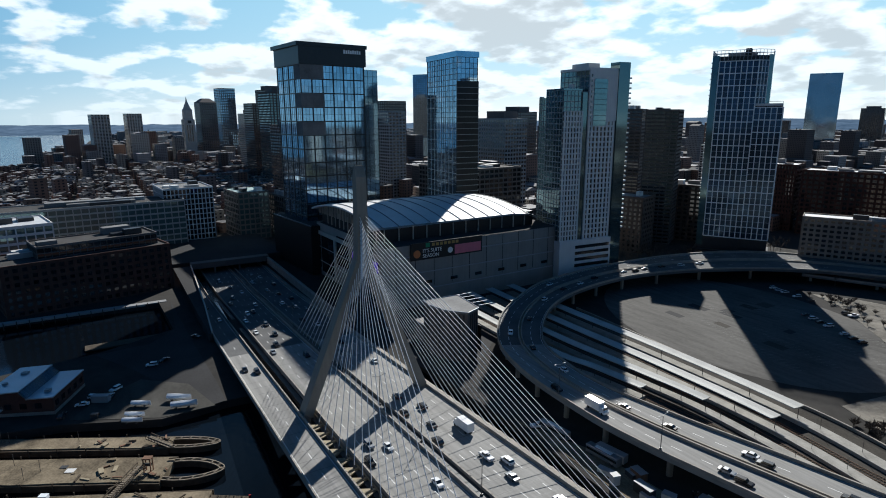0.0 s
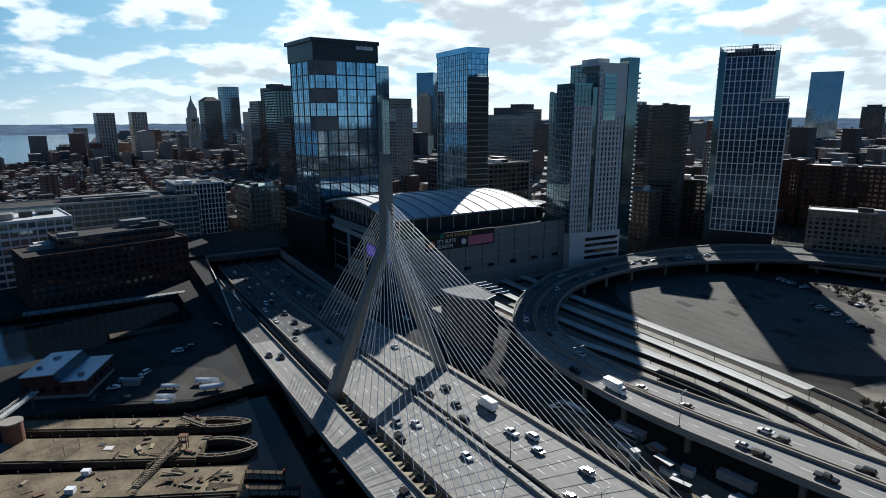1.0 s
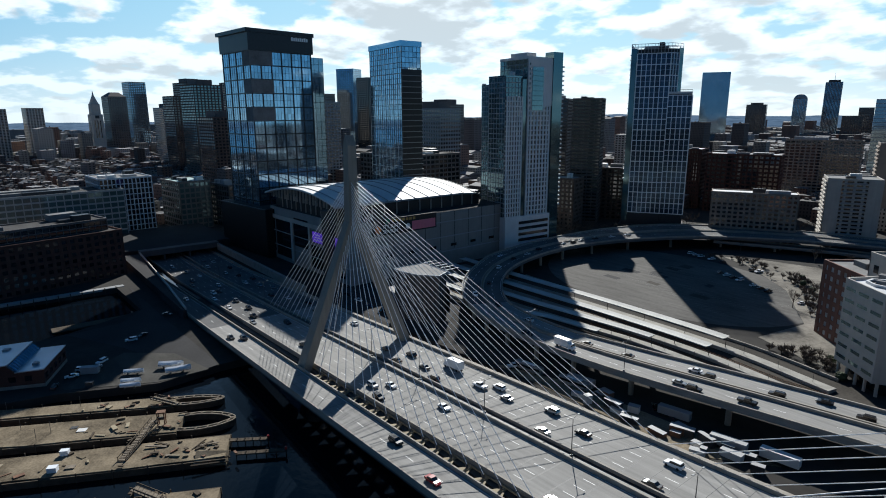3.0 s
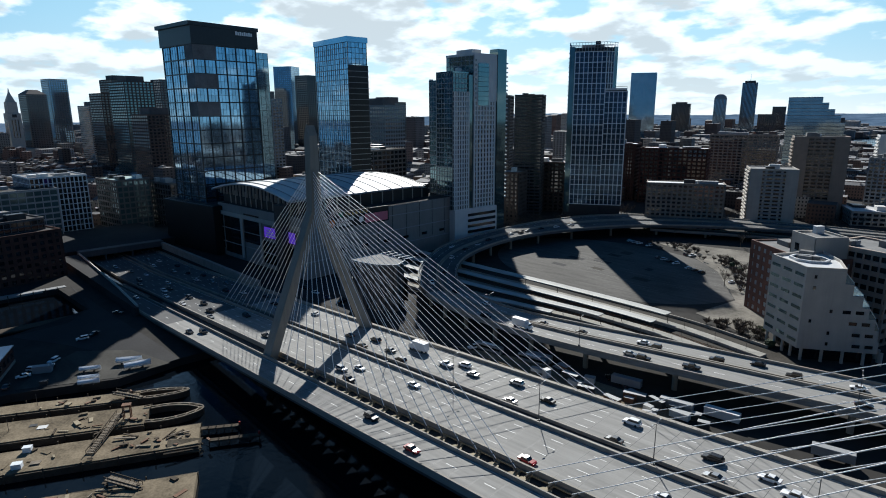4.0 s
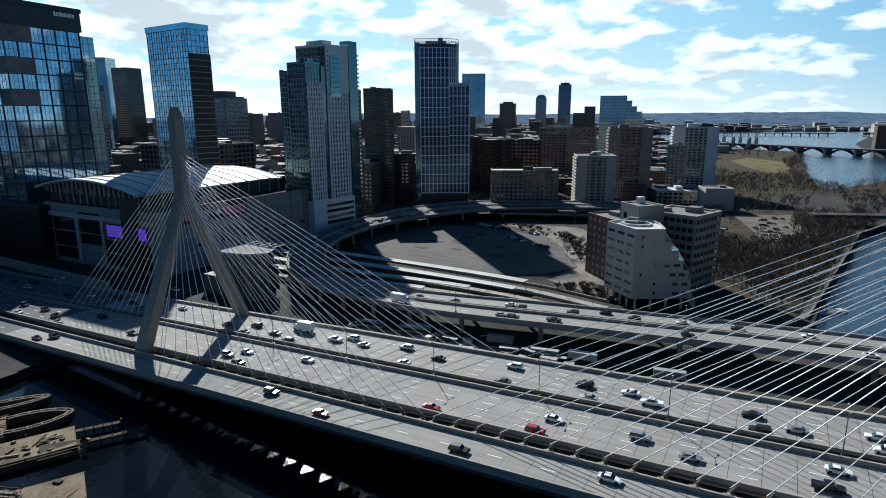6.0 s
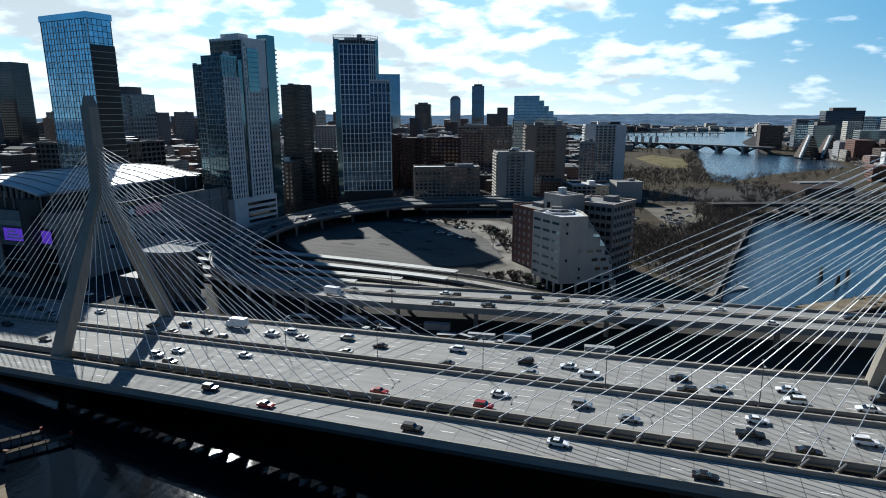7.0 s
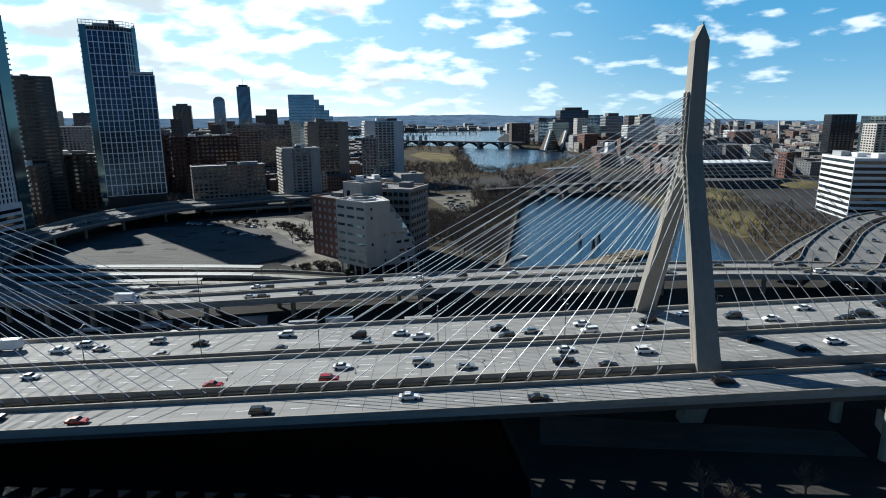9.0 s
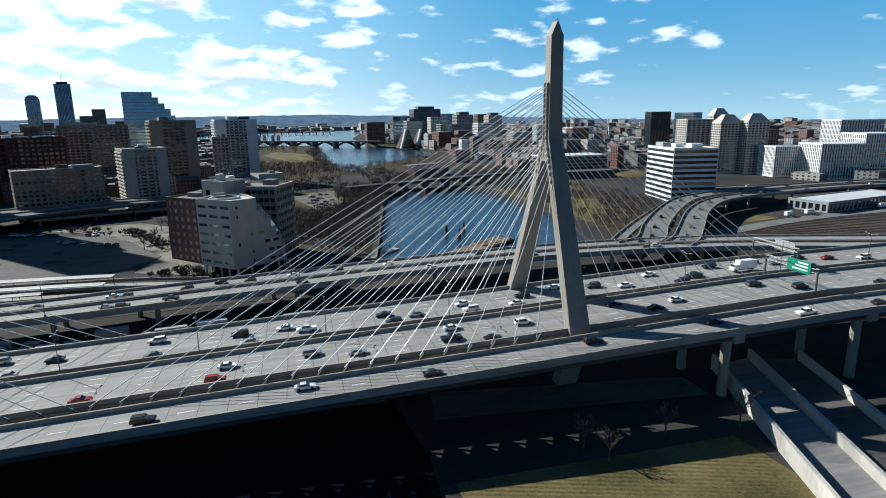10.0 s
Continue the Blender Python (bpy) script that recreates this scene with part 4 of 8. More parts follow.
for k, (a, b, c, e) in enumerate(((-92, -72, 6, 30), (-66, -48, 16, 34), (-44, -6, 6, 20), (-98, -94, 8, 36))):
    part("glazed_opening", boxes((a, b, -0.35, 0.05, c, e)), M["glass"], ar, "dark glazed entrance front")
part("frame_band", boxes((-96, -2, -0.9, -0.4, 30.5, 33.0), (-70, -67, -0.9, -0.4, 5, 30.4), (-46.5, -44.5, -0.9, -0.4, 5, 30.4)), M["precast"], ar, "concrete frame")
NV = 24
bm = bmesh.new()
prof = [(-104 + 93 * k / NV, 47.0 + 6.2 * (1 - (2 * k / NV - 1) ** 2)) for k in range(NV + 1)]
ring = lambda y, dz: [(x, y, z + dz) for x, z in prof]
rows = [ring(-1.5, 0.0), ring(94, 0.0), ring(107, -1.0), ring(114, -3.8)]
grid = [[bm.verts.new(p) for p in r] for r in rows]
low = [[bm.verts.new((p[0], p[1], p[2] - 1.0)) for p in r] for r in rows]
for g, flip in ((grid, 0), (low, 1)):
    for a, b in zip(g, g[1:]):
        for k in range(NV):
            q = (a[k], a[k + 1], b[k + 1], b[k])
            bm.faces.new(q[::-1] if flip else q)
for a, b in ((grid[0], low[0]), (low[-1], grid[-1])):
    for k in range(NV):
        bm.faces.new((a[k], b[k], b[k + 1], a[k + 1]))
bmesh.ops.recalc_face_normals(bm, faces=bm.faces)
part("vault_roof", bm, M["rooflight"], ar, "white vaulted membrane roof")
for j in range(11):
    y = 4 + j * 10.2
    bm = bmesh.new()
    for k in range(NV):
        (xa, za), (xb, zb) = prof[k], prof[k + 1]
        dz = 0 if y < 94 else -1.0 * (y - 94) / 13
        loft(bm, [[(xa, y - 0.2, za + dz - 0.1), (xa, y + 0.2, za + dz - 0.1), (xa, y + 0.2, za + dz + 0.45), (xa, y - 0.2, za + dz + 0.45)],
                  [(xb, y - 0.2, zb + dz - 0.1), (xb, y + 0.2, zb + dz - 0.1), (xb, y + 0.2, zb + dz + 0.45), (xb, y - 0.2, zb + dz + 0.45)]])
    part("roof_rib", bm, M["greypanel"], ar, "grey roof rib")
bm = bmesh.new()
for k in range(NV):
    (xa, za), (xb, zb) = prof[k], prof[k + 1]
    bm.faces.new([bm.verts.new(p) for p in ((xa, 2.9, 44), (xb, 2.9, 44), (xb, 2.9, zb - 1.1), (xa, 2.9, za - 1.1))])
part("gable", bm, M["blackmetal"], ar, "dark arched gable end")
for k in range(20):
    x = -98 + k * 4.2
    zt = 47.0 + 6.2 * (1 - (2 * (x + 104) / 93 - 1) ** 2)
    part("gable_fin", bar_mesh("gable_fin", 0.5, 1.2, max(1.0, zt - 45.2), M["precast"]), None, ar, m=pose(x, 2.2, 44))
part("stair_tower", boxes((-20, -13, -6, -0.4, 3, 45), bevel=0.3), M["mullion"], ar, "dark stair tower")
sc = part("screen", boxes((0.55, 1.1, 14.5, 62, 29.5, 39)), M["blackmetal"], ar, "large black display screen")
bm = bmesh.new()
bmesh.ops.create_circle(bm, cap_ends=True, radius=2.2, segments=20, matrix=pose(1.16, 18.5, 33.0, 0, 90, 0))
part("disc", bm, mat("orange_disc", (0.55, 0.17, 0.05), 0.5, vary=0.1), sc, "orange disc")
part("picture_block", boxes((1.1, 1.2, 43, 61, 30.3, 35.6)), M["pink"], sc, "pink picture")
bm = bmesh.new()
bmesh.ops.create_circle(bm, cap_ends=True, radius=1.7, segments=16, matrix=pose(1.16, 40, 33.0, 0, 90, 0))
part("disc", bm, M["cable"], sc, "white disc")
for k in range(7):
    part("sign_bar", boxes((1.1, 1.2, 28 + k * 2.6, 29.8 + k * 2.6, 36.6, 38.2)), mat("amber_sign", (0.35, 0.22, 0.06), 0.5, vary=0.1) if k == 0 else bpy.data.materials["amber_sign"], sc)
part("sign_square", boxes((1.1, 1.2, 24, 26.6, 36.2, 38.6)), M["green_sign"], sc)


def words(text, size, m, material, parent, name="lettering"):
    cu = bpy.data.curves.new(name, "FONT")
    cu.body, cu.size, cu.extrude, cu.align_x = text, size, 0.04, "LEFT"
    tmp = bpy.data.objects.new("tmp", cu)
    scene.collection.objects.link(tmp)
    me = bpy.data.meshes.new_from_object(tmp.evaluated_get(bpy.context.evaluated_depsgraph_get()))
    bpy.data.objects.remove(tmp)
    me.materials.clear()
    me.materials.append(material)
    return part(name, me, None, parent, m=m)


FACE_X = Matrix(((0, 0, 1, 0), (1, 0, 0, 0), (0, 1, 0, 0), (0, 0, 0, 1)))
for row, text in ((33.4, "IT'S SUITE"), (30.6, "SEASON")):
    words(text, 2.9, Matrix.Translation((1.14, 22, row)) @ FACE_X, M["cable"], sc)
bb = part("billboard", boxes((-40, -6, -1.5, -0.95, 22.4, 29.6)), M["blackmetal"], ar, "billboard with violet display")
part("display", boxes((-22, -6.4, -1.6, -1.5, 22.8, 29.2)), M["purple"], bb, "violet display")
part("display", boxes((-39.6, -22.2, -1.6, -1.5, 22.8, 29.2)), M["purple"], bb, "violet display")
for k in range(3):
    part("text_bar", boxes((-38 + k, -27 - k * 2, -1.66, -1.6, 24.0 + k * 1.6, 24.7 + k * 1.6)), M["cable"], bb)

# hospital with stepped glass corner, standing on columns
ho = thing("hospital", label="pale concrete hospital block with stepped glazed end, on columns", category="hospital")
HP = [(115, 158.5), (131, 144.5), (156, 160), (150, 174), (127, 180)]
AWAY = Vector((25, 15.5)).normalized()
REACH = (26.5, 26, 24.5, 22, 19.5, 16, 13)                # length of the end wall, floor by floor
for k, r in enumerate(REACH):
    e = Vector(HP[1]) + AWAY * r
    q = [HP[0], HP[1], tuple(e), (e.x - 5, e.y + 14), HP[4]]
    z = 8.0 + k * 4.286
    bm = bmesh.new()
    prism(bm, q, z, z + 4.286)
    part("storey", bm, M["precast"], ho, "pale concrete walls")
    if 0 < k:
        b = Vector(HP[1]) + AWAY * REACH[k - 1]
        n = Vector((-AWAY.y, AWAY.x))
        if (b - e).length > 1.2:
            rings = []
            for off in (0.4, 12.5):
                p0, p1 = e + n * off, b + n * off
                rings.append([(p0.x, p0.y, z + 0.02), (p1.x, p1.y, z + 0.02), (p1.x, p1.y, z + 0.5), (p0.x + AWAY.x * 0.05, p0.y + AWAY.y * 0.05, z + 3.9)])
            bm = bmesh.new()
            loft(bm, rings)
            bmesh.ops.recalc_face_normals(bm, faces=bm.faces)
            part("sloped_glazing", bm, M["blueglass"], ho, "sloped blue glazing")
            for f in (0.0, 0.5, 1.0):
                bm = bmesh.new()
                o = n * (0.4 + 12.1 * f)
                tube(bm, (e.x + o.x, e.y + o.y, z + 3.95), (b.x + o.x, b.y + o.y, z + 0.55), 0.14, 6)
                part("glazing_bar", bm, M["whitepanel"], ho)
    for j in range(2):
        if r > 20:
            w_ = Vector(HP[1]) + AWAY * (r - 3 - j * 4.2)
            ang_ = math.degrees(math.atan2(AWAY.y, AWAY.x))
            part("window_pane", pane_mesh(2.6, 1.3, M["glass"]), None, ho, m=pose(w_.x, w_.y, z + 2.3, 0, 0, ang_))
e = Vector(HP[1]) + AWAY * REACH[-1]
TOP = [HP[0], HP[1], tuple(e), (e.x - 5, e.y + 14), HP[4]]
mid = (127.0, 163.0)
bm = bmesh.new()
prism(bm, [(p[0] * 0.96 + mid[0] * 0.04, p[1] * 0.96 + mid[1] * 0.04) for p in TOP], 38.01, 38.4)
part("roof", bm, M["rooflight"], ho)
bm = bmesh.new()
for i in range(5):
    a, b = Vector(TOP[i]), Vector(TOP[(i + 1) % 5])
    n = Vector(mid) - (a + b) / 2
    n.normalize()
    prism(bm, [tuple(a), tuple(b), tuple(b + n * 0.6), tuple(a + n * 0.6)], 38.02, 39.4)
part("parapet", bm, M["precast"], ho)
SKYLIGHT = [(127.4 + 6.2 * math.cos(a), 161.6 + 5.2 * math.sin(a)) for a in np.linspace(0.3, 2 * math.pi + 0.3, 8, endpoint=False)]
# dark sheet laid on the roof as the skylight; nothing is sunken
bm = bmesh.new()
prism(bm, SKYLIGHT, 38.41, 38.6)
part("roof_court", bm, M["roofdark"], ho, "dark octagonal skylight sheet lying on the roof")
bm = bmesh.new()
grow = lambda f, z: [bm.verts.new((127.4 + (px - 127.4) * f, 161.6 + (py - 161.6) * f, z)) for px, py in SKYLIGHT]
hoops = [grow(1.0, 38.5), grow(1.0, 39.35), grow(1.14, 39.35), grow(1.14, 38.5)]
for lo_, hi_ in zip(hoops, hoops[1:] + hoops[:1]):
    for k in range(8):
        bm.faces.new((lo_[k], lo_[k - 1], hi_[k - 1], hi_[k]))
bmesh.ops.recalc_face_normals(bm, faces=bm.faces)
part("court_kerb", bm, M["rooflight"], ho, "white kerb round the roof skylight")
for cx_, cy_, w_, d_ in ((126, 160.5, 4.5, 1.6), (129, 162.5, 3.5, 1.8), (124, 171, 5, 3)):
    part("rooftop_unit", boxes((cx_ - w_ / 2, cx_ + w_ / 2, cy_ - d_ / 2, cy_ + d_ / 2, 38.4, 40.0), bevel=0.1), M["roofgrey"], ho)


def wall_windows(parent, a, b, z0, z1, rows, cols, w, h, glass, skip=None, seed=0):
    """Single windows, set as slabs into the wall from a to b."""
    a, b = Vector((*a, 0)), Vector((*b, 0))
    ang = math.degrees(math.atan2(b.y - a.y, b.x - a.x))
    rnd = random.Random(seed)
    for r in range(rows):
        for c in range(cols):
            if skip and rnd.random() < skip:
                continue
            p = a.lerp(b, (c + 0.5) / cols)
            part("window_pane", pane_mesh(w, h, glass), None, parent, m=pose(p.x, p.y, z0 + (r + 0.5) * (z1 - z0) / rows, 0, 0, ang))


wall_windows(ho, HP[0], HP[1], 8.4, 38, 7, 3, 5.2, 1.2, M["greenglass"])
wall_windows(ho, HP[1], (142, 151.3), 8.4, 38, 7, 2, 0.9, 1.3, M["glass"], 0.5, 3)
wall_windows(ho, HP[4], HP[0], 8.4, 38, 7, 5, 2.2, 1.5, M["glass"])
for i, (a, b) in enumerate(zip(HP, HP[1:] + HP[:1])):
    for k in range(4):
        p = Vector((*a, 0)).lerp(Vector((*b, 0)), (k + 0.15) / 4)
        c = p.lerp(Vector((136, 164, 0)), 0.06)
        bm = bmesh.new()
        tube(bm, (c.x, c.y, 2.8), (c.x, c.y, 8.05), 0.55, 10)
        part("column", bm, M["precast"], ho)
bm = bmesh.new()
prism(bm, [(p[0] * 0.8 + 136 * 0.2, p[1] * 0.8 + 164 * 0.2) for p in HP], 2.9, 8.02)
part("ground_storey", bm, M["glass"], ho, "dark recessed ground storey")
bb1 = building("brick_block", "brown brick hospital wing with square pale windows", 116, 193, 40, 20, 32, -42, 8, 9, 5, "brick", "palepane", band=1.9, pier=2.1, first="FL", singles=72, units=2)
rh_ = building("roof_house", "pale concrete block rising behind the hospital", 124.5, 185, 15, 13, 41, -42, 1, 1, 1, "precast", "precast", band=40, pier=14, singles=0, units=1)
part("louvre", boxes((-4.6, -2.0, -6.95, -6.75, 37.5, 40.5)), M["glass"], rh_, "dark square opening")
building("banded_block", "brown building with stacked balconies and dark windows", 142, 198, 25, 24, 37, -20, 9, 8, 7, "banded", "glass", band=1.9, pier=0.55, singles=54, proud=0.9, units=3)

# west side towers
for nm, lb, x, y, w, d, h, rot, fl, nx, ny, wall, gl, bd, pr in (
    ("apartment_slab", "low brown apartment slab with a pale roof edge", -16, 377, 58, 18, 36, 26, 11, 15, 4, "brownconc", "glass", 1.5, 1.4),
    ("apartment_tower", "pale concrete apartment tower with dark window strips", 34, 419.5, 33, 30, 48, 24, 17, 6, 5, "precast", "glass", 1.3, 1.6),
    ("brown_tower", "brown concrete apartment tower with window strips", 42, 515, 41, 30, 70, 19, 22, 8, 6, "brownconc", "glass", 1.3, 1.4),
    ("pale_tower", "pale blue-grey apartment tower", 95, 585, 44, 30, 70, 14, 23, 9, 6, "whitepanel", "glass", 1.2, 1.3),
    ("balcony_tower", "dark brown apartment tower ringed by balconies", -153, 350, 24, 23, 107, 30, 36, 5, 5, "darkstone", "glass", 1.5, 0.5),
    ("balcony_tower", "dark brown apartment tower ringed by balconies", -203, 366, 23, 23, 108, 30, 36, 5, 5, "darkstone", "glass", 1.5, 0.5),
    ("slab_block", "long grey apartment slab", -64, 640, 70, 22, 66, 12, 20, 14, 4, "brownconc", "glass", 1.3, 1.2),
    ("low_block", "small grey apartment block between towers", 84, 545, 16, 20, 52, 5, 16, 4, 5, "greypanel", "glass", 1.3, 1.2),
):
    blk = building(nm, lb, x, y, w, d, h, rot, fl, nx, ny, wall, gl, band=bd, pier=pr, singles=18, roof="rooflight" if nm == "apartment_slab" else "roofgrey", category="apartment building", proud=0.7 if nm == "balcony_tower" else 0.3)
    if nm not in ("apartment_tower", "pale_tower", "brown_tower"):
        continue
    fh = h / fl
    for side in (-1, 1):                               # blank flanks beside a column of balconies
        part("flank_wall", boxes((min(side * w * 0.24, side * w / 2), max(side * w * 0.24, side * w / 2), -d / 2 - 0.95, -d / 2 - 0.32, 3, 3 + h + 0.6)), M[wall], blk, "blank flank wall")
    for k in range(fl):
        part("balcony", bar_mesh(nm + "_balcony", w * 0.44, 1.1, 1.0, M["greypanel" if nm != "brown_tower" else "brownconc"]), None, blk, m=pose(0, -d / 2 - 0.9, 3 + k * fh))
        for side in (-1, 1):
            part("gallery", bar_mesh(nm + "_gallery", 1.0, d * 0.43, 1.15, M[wall]), None, blk, m=pose(-w / 2 - 0.85, side * d * 0.25, 3 + k * fh))

for x, y, w, d, h, fl in ((-84, 505, 64, 26, 56, 14), (-142, 500, 36, 30, 59, 15)):
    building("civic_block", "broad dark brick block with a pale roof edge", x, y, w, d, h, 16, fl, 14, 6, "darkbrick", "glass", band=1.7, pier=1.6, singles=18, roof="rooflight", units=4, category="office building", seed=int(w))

for x, y, w, d, h, rot, fl in ((-146, 306, 34, 24, 42, 20, 12), (-148, 384, 44, 28, 46, 24, 13), (-190, 306, 30, 44, 26, 10, 8)):
    building("brick_midrise", "dark brown brick mid-rise block with rows of windows", x, y, w, d, h, rot, fl, 9, 7, "brownbrick", "glass", band=1.6, pier=1.8, singles=18, roof="roofgrey", units=2, category="apartment building", seed=int(-x))

# waterfront blocks to the south-east
for nm, lb, x, y, w, d, h, rot, fl, nx, ny, wall, gl, bd, pr, rf, z0 in (
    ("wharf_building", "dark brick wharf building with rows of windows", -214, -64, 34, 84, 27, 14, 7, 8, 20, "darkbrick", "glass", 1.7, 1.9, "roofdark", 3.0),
    ("wharf_extension", "dark set-back upper floors on the wharf building", -220, -58, 24, 62, 6, 14, 2, 8, 18, "darkstone", "glass", 0.6, 0.3, "roofdark", 30.3),
    ("wharf_annex", "pale green roofed office behind the wharf", -330, -72, 34, 150, 39, 6, 9, 9, 30, "greypanel", "greenglass", 1.2, 0.6, "roofdark", 3.0),
    ("white_office", "pale gridded office block with tall windows", -358, 8, 44, 38, 46, 4, 11, 12, 13, "frost", "glass", 0.6, 0.75, "roofgrey", 3.0),
    ("dark_office", "dark glass office block with pale roof edge", -352, 58, 40, 26, 40, 6, 9, 9, 6, "darkstone", "greenglass", 1.3, 1.0, "skyblue", 3.0),
    ("dark_office", "dark stone office block", -335, 92, 40, 24, 36, 6, 8, 9, 6, "darkstone", "glass", 1.3, 1.0, "roofgrey", 3.0),
    ("low_hall", "dark low hall beside the arena", -262, 140, 30, 110, 28, 6, 6, 6, 18, "darkstone", "glass", 1.6, 1.2, "roofdark", 3.0),
    ("office_block", "dark office block behind the arena", -262, 232, 70, 60, 60, 4, 15, 14, 12, "darkstone", "glass", 1.4, 1.0, "roofdark", 3.0),
    ("corner_white", "white office with flat roof and plant", -264, -104, 40, 42, 39, 12, 8, 10, 9, "whitepanel", "greenglass", 1.6, 0.7, "rooflight", 3.0),
):
    building(nm, lb, x, y, w, d, h, rot, fl, nx, ny, wall, gl, band=bd, pier=pr, singles=18, z0=z0, roof=rf, units=4, seed=int(abs(x)))

# added block, hidden behind the glass tower, that shades the approach
building("office_block", "office block added behind the glass tower to cast shade", -376, 145, 66, 40, 122, 6, 30, 12, 8, "darkstone", "glass", band=1.4, pier=1.0, singles=0, units=2)

# offices across the river to the north-west
building("striped_office", "white striped office block with dark ribbon windows", 480.5, 315.4, 37, 52, 43, -10, 10, 1, 1, "whitepanel", "glass", band=2.0, pier=0.3, singles=0, proud=0.25, roof="rooflight", units=3, first="F")
building("pavilion", "long low white-roofed hall by the ramps", 575, 236, 100, 30, 7, 12, 1, 20, 6, "greypanel", "glass", band=2.2, pier=1.6, singles=30, roof="rooflight", units=0)

# ---- fittings of the bridge ----
for x0, way in ((0.0, 1), (227.0, -1)):
    for k in range(18):
        x = x0 + way * (10 + 6.0 * k)
        z = deck_z(x)
        bm = boxes((x - 0.5, x + 0.5, -2.58, 2.38, -1.5 + z, -0.5 + z))
        for s in (-1, 1):
            prism_pts = [(x + s * 0.5, -2.55), (x + s * 2.7, -2.55), (x + s * 0.5, 1.6)]
            prism(bm, prism_pts if s > 0 else prism_pts[::-1], z - 1.2, z - 0.7)
        part("anchor_beam", bm, M["tan"], bridge, "tan anchorage beam between the roadways")
        bm = bmesh.new()
        tube(bm, (x - way * 1.4, 1.0, z + 1.3), (x, 0.6, z - 0.4), 0.32, 8)
        part("cable_socket", bm, M["pole"], bridge)
        bm = boxes((x - 0.5, x + 0.5, 44.9, 46.2, z - 0.6, z + 0.45), bevel=0.1)
        part("anchor_block", bm, M["barrier"], bridge)
along("outer_rail", 1.7, 2.0, -0.6, -0.2, M["tan"], "", 0, 225)
vs, fs = [], []
for lanes in ((6.6, 10.2, 13.8, 17.4), (28.4, 32.0, 35.6, 39.2), (-8.0,)):
    for y in lanes:
        for k in range(68):
            x = -250 + k * 12.0
            n = len(vs)
            vs += [(x, y - 0.09, deck_z(x) + 0.012), (x + 3.4, y - 0.09, deck_z(x + 3.4) + 0.012), (x + 3.4, y + 0.09, deck_z(x + 3.4) + 0.012), (x, y + 0.09, deck_z(x) + 0.012)]
            fs.append((n, n + 1, n + 2, n + 3))
raw("lane_marking", vs, fs, M["paint"], bridge, "white dashed lane lines", "stuff")
vs, fs = [], []
for y in (-12.4, -3.6, 3.4, 20.3, 25.3, 42.9):
    for k in range(55):
        x = -265 + k * 15
        n = len(vs)
        vs += [(x, y - 0.08, deck_z(x) + 0.012), (x + 15, y - 0.08, deck_z(x + 15) + 0.012), (x + 15, y + 0.08, deck_z(x + 15) + 0.012), (x, y + 0.08, deck_z(x) + 0.012)]
        fs.append((n, n + 1, n + 2, n + 3))
raw("edge_line", vs, fs, M["paint"], bridge, "pale edge lines", "stuff")
vs, fs = [], []
for k in range(90):
    x = -60 + k * 6.0
    for a, b in ((-12.9, -3.1), (3.0, 20.8), (24.8, 43.4)):
        n = len(vs)
        z = deck_z(x) + 0.008
        vs += [(x, a, z), (x + 0.12, a, z), (x + 0.12, b, z), (x, b, z)]
        fs.append((n, n + 1, n + 2, n + 3))
raw("deck_joint", vs, fs, M["steel"], bridge, "dark transverse joints", "stuff")
for x, ys in ((265, (-9, 8, 34)), (306, (-9, 8, 34)), (350, (-9, 8, 34)), (400, (-9, 8, 34)), (-95, (-9, 8, 34))):
    for y in ys:
        z = deck_z(x)
        if z < 6:
            continue
        bm = bmesh.new()
        tube(bm, (x, y, 2.5), (x, y, z - 3.0), 1.3, 12)
        box(bm, x - 1.5, x + 1.5, y - 4.5, y + 4.5, z - 3.0, z - 0.95)
        part("pier", bm, M["concrete"], bridge, "round concrete pier with crossbeam")


def lamp_post():
    t = thing("street_lamp", label="slim grey twin-arm lamp post on the median", category="street lamp", group="median lamps")
    bm = bmesh.new()
    tube(bm, (0, 0, 0), (0, 0, 10.5), 0.14, 8, 0.08)
    box(bm, -0.3, 0.3, -0.3, 0.3, 0, 0.5)
    part("shaft", bm, M["pole"], t)
    for s in (-1, 1):
        bm = bmesh.new()
        tube(bm, (0, 0, 10.4), (0, s * 1.8, 10.9), 0.06, 6)
        part("arm", bm, M["pole"], t)
        part("lantern", boxes((-0.2, 0.2, min(s * 1.6, s * 2.4), max(s * 1.6, s * 2.4), 10.82, 10.98), bevel=0.04), M["greypanel"], t)
    return t


lp = lamp_post()
lp.matrix_world = pose(102, 22.8, deck_z(102) + 0.12)
for x in (-200, -165, -130, -95, 8, 38, 70, 134, 166, 200, 240, 275, 310, 345, 380):
    copy_thing(lp, pose(x, 22.8, deck_z(x) + 0.12))


